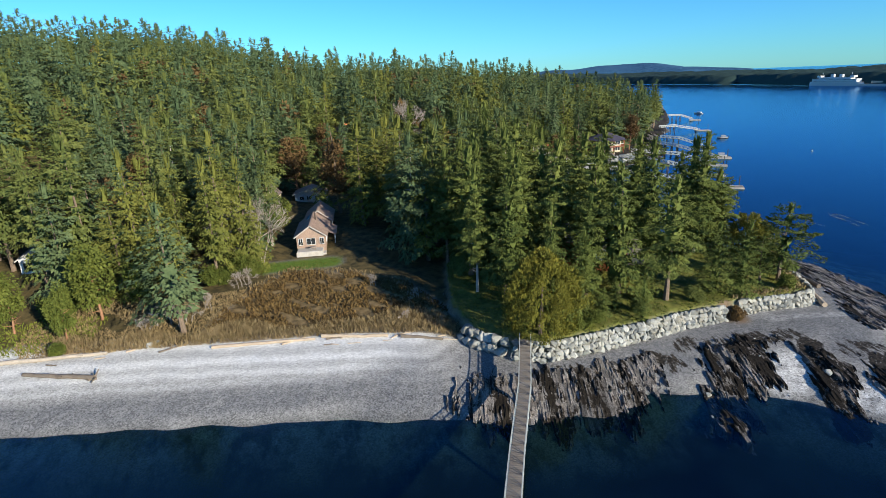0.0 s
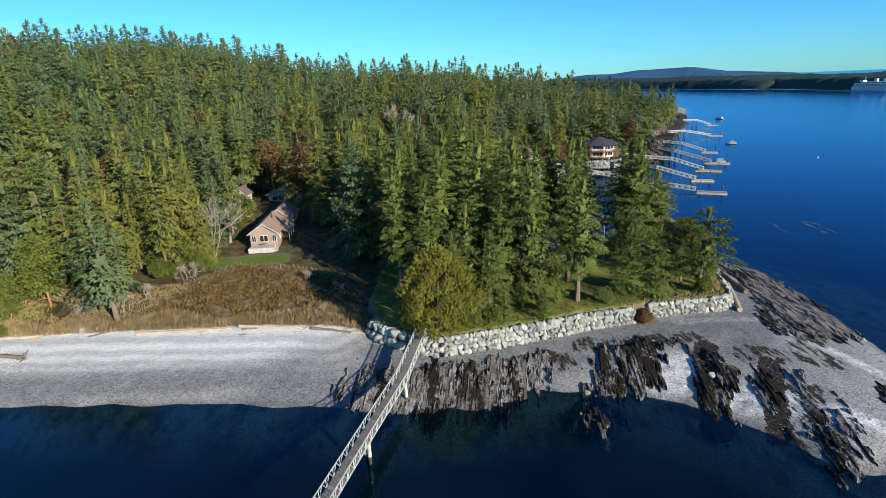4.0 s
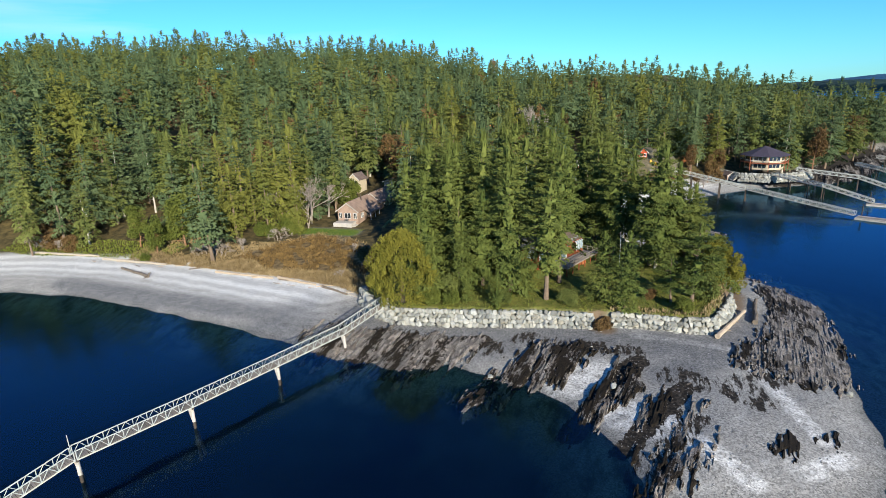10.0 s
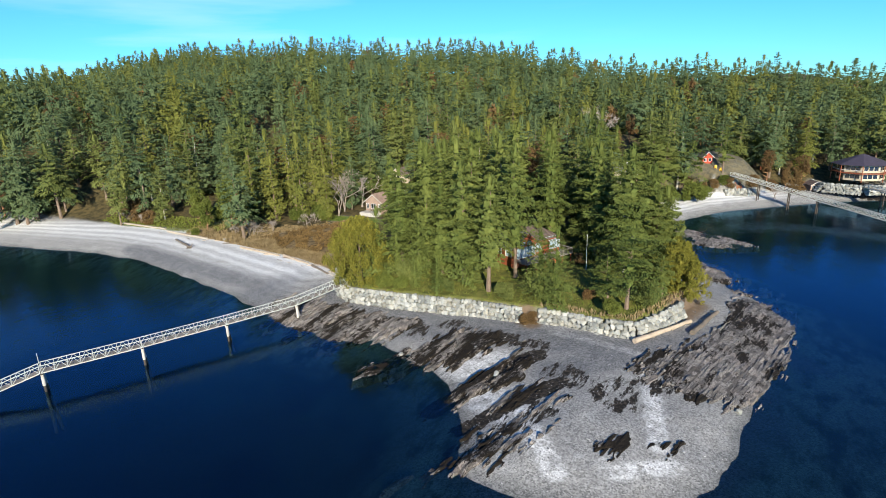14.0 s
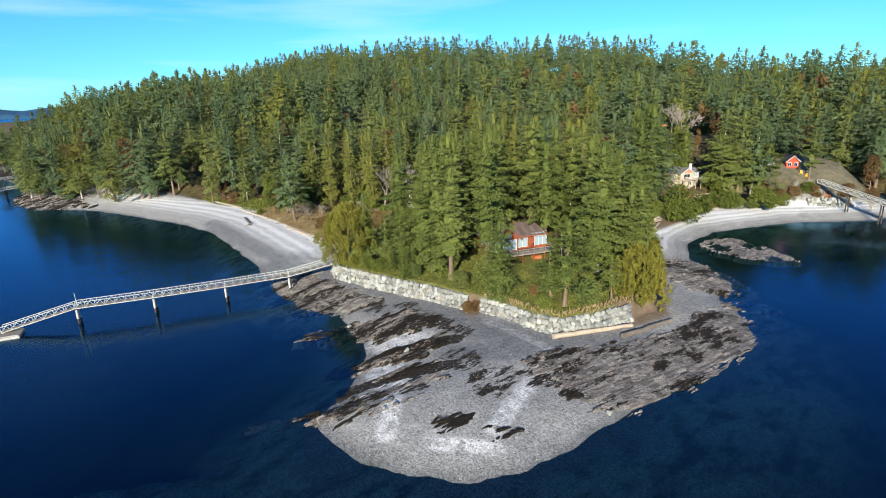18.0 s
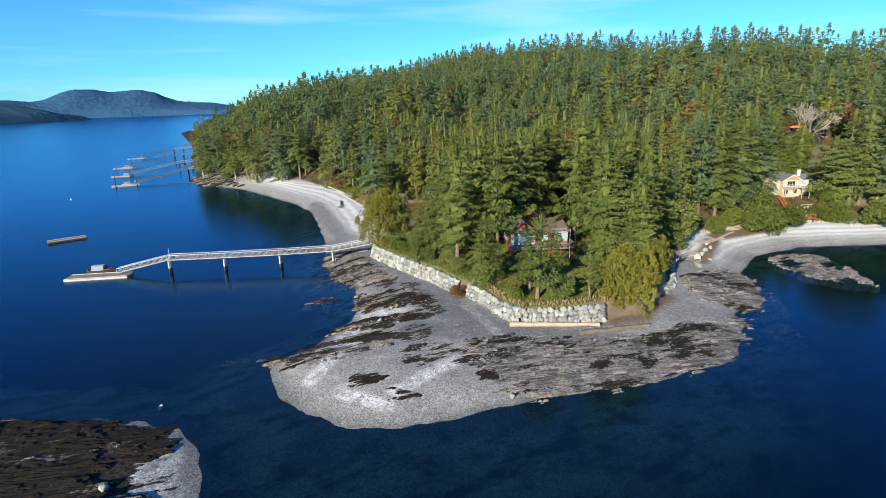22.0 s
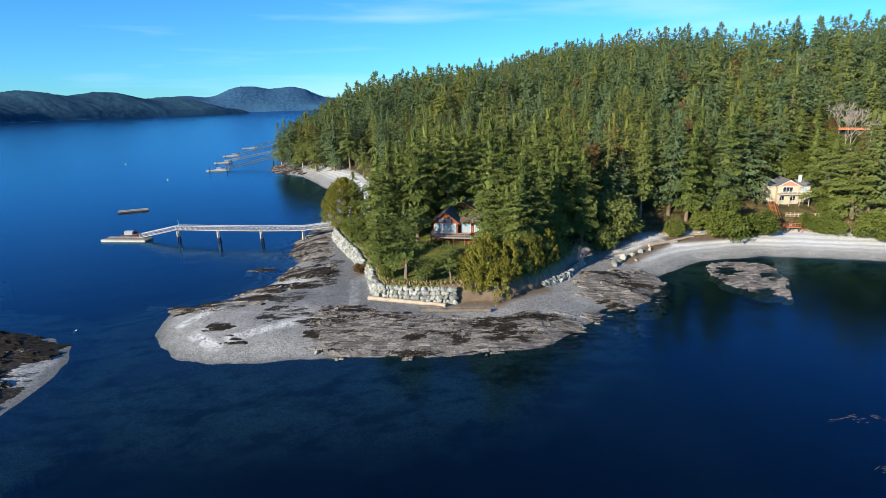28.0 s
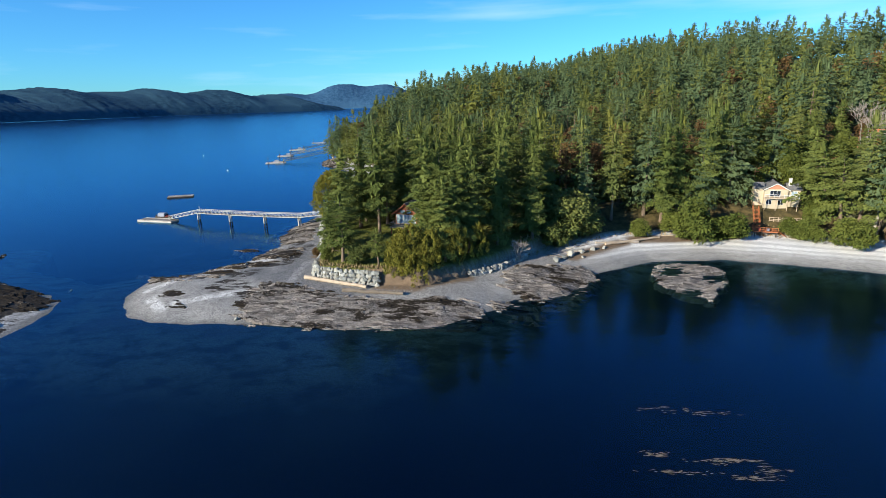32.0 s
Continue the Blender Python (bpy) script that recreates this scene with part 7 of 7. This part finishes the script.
for i, (x, y, h) in enumerate([(40, 198, 14), (37, 190, 15), (34, 200, 17), (90, 240, 16), (31, 205, 15), (37, 212, 12), (33, 219, 11)]):
    tree("arbutus_tree", x, y, BROAD_MID[i % 3], T_RED[i % 3], "arbutus with orange bark and thin leaves", h / 16, "tree", "arbutus trees")
for i, (x, y, h) in enumerate([(-48, 90.5, 10), (-45, 97, 14), (-58, 95, 11), (-39, 99, 9)]):
    tree("arbutus_tree", x, y, BROAD_MID[i % 3], T_RED[i % 3], "leafy arbutus with a leaning trunk at the forest edge", h / 16, "tree", "arbutus trees")
for i, (x, y, h) in enumerate([(40, 178, 27), (45, 172, 29), (37, 185, 24), (43, 166, 27), (32, 190, 23), (47, 160, 26), (64, 207, 22), (42, 203, 19), (25, 214, 20), (17, 228, 17)]):
    tree("fir_tree", x, y, FIR_NEAR[i % 4], T_FIR[i % 4], "tall fir above the cove beach", h / 24, "tree", "cove firs")
mp_ = tree("maple_tree", -3, 151, BROWN_MID[0], T_FIR[1], "tall maple with sparse orange-brown leaves beside the cottage", 20 / 17, "tree")

# floating kelp off the point
gk_ = np.random.default_rng(91)
strips = []
for cx, cy, ln, wd, cnt in ((135.3, 120.3, 2.0, 0.4, 26), (137.0, 127.4, 3.2, 0.5, 60), (138.4, 121.8, 3.4, 0.25, 30), (139.7, 127.4, 2.6, 0.3, 22), (127.4, 127, 5.0, 0.7, 26), (128.2, 130, 3.0, 0.6, 16), (139.1, 130.5, 2.0, 0.9, 26)):
    al, ac = gk_.normal(0, ln * 0.5, cnt), gk_.normal(0, wd * 0.6, cnt)
    dx_, dy_ = 0.13, 0.991
    P_ = np.stack([cx + al * dx_ + ac * dy_, cy + al * dy_ - ac * dx_, np.full(cnt, 0.015)], -1)
    D_ = unit(np.stack([dx_ + gk_.normal(0, 0.22, cnt), dy_ + gk_.normal(0, 0.12, cnt), gk_.normal(0, 0.012, cnt) + 0.015], -1))
    S_ = unit(np.cross(D_, np.array([0, 0, 1.0])[None].repeat(cnt, 0)))
    L_ = gk_.uniform(0.3, 1.3, cnt)
    strips.append(kites(P_, D_, S_, L_, gk_.uniform(0.05, 0.13, cnt), 0 * L_))
tagged(new("floating_kelp", quads_mesh("floating_kelp", np.concatenate(strips), plain("kelp_blades", (0.22, 0.175, 0.115), 0.5, 0, 0.3, 3))), "pale brown kelp blades drifting on the water", "kelp", kind="stuff")
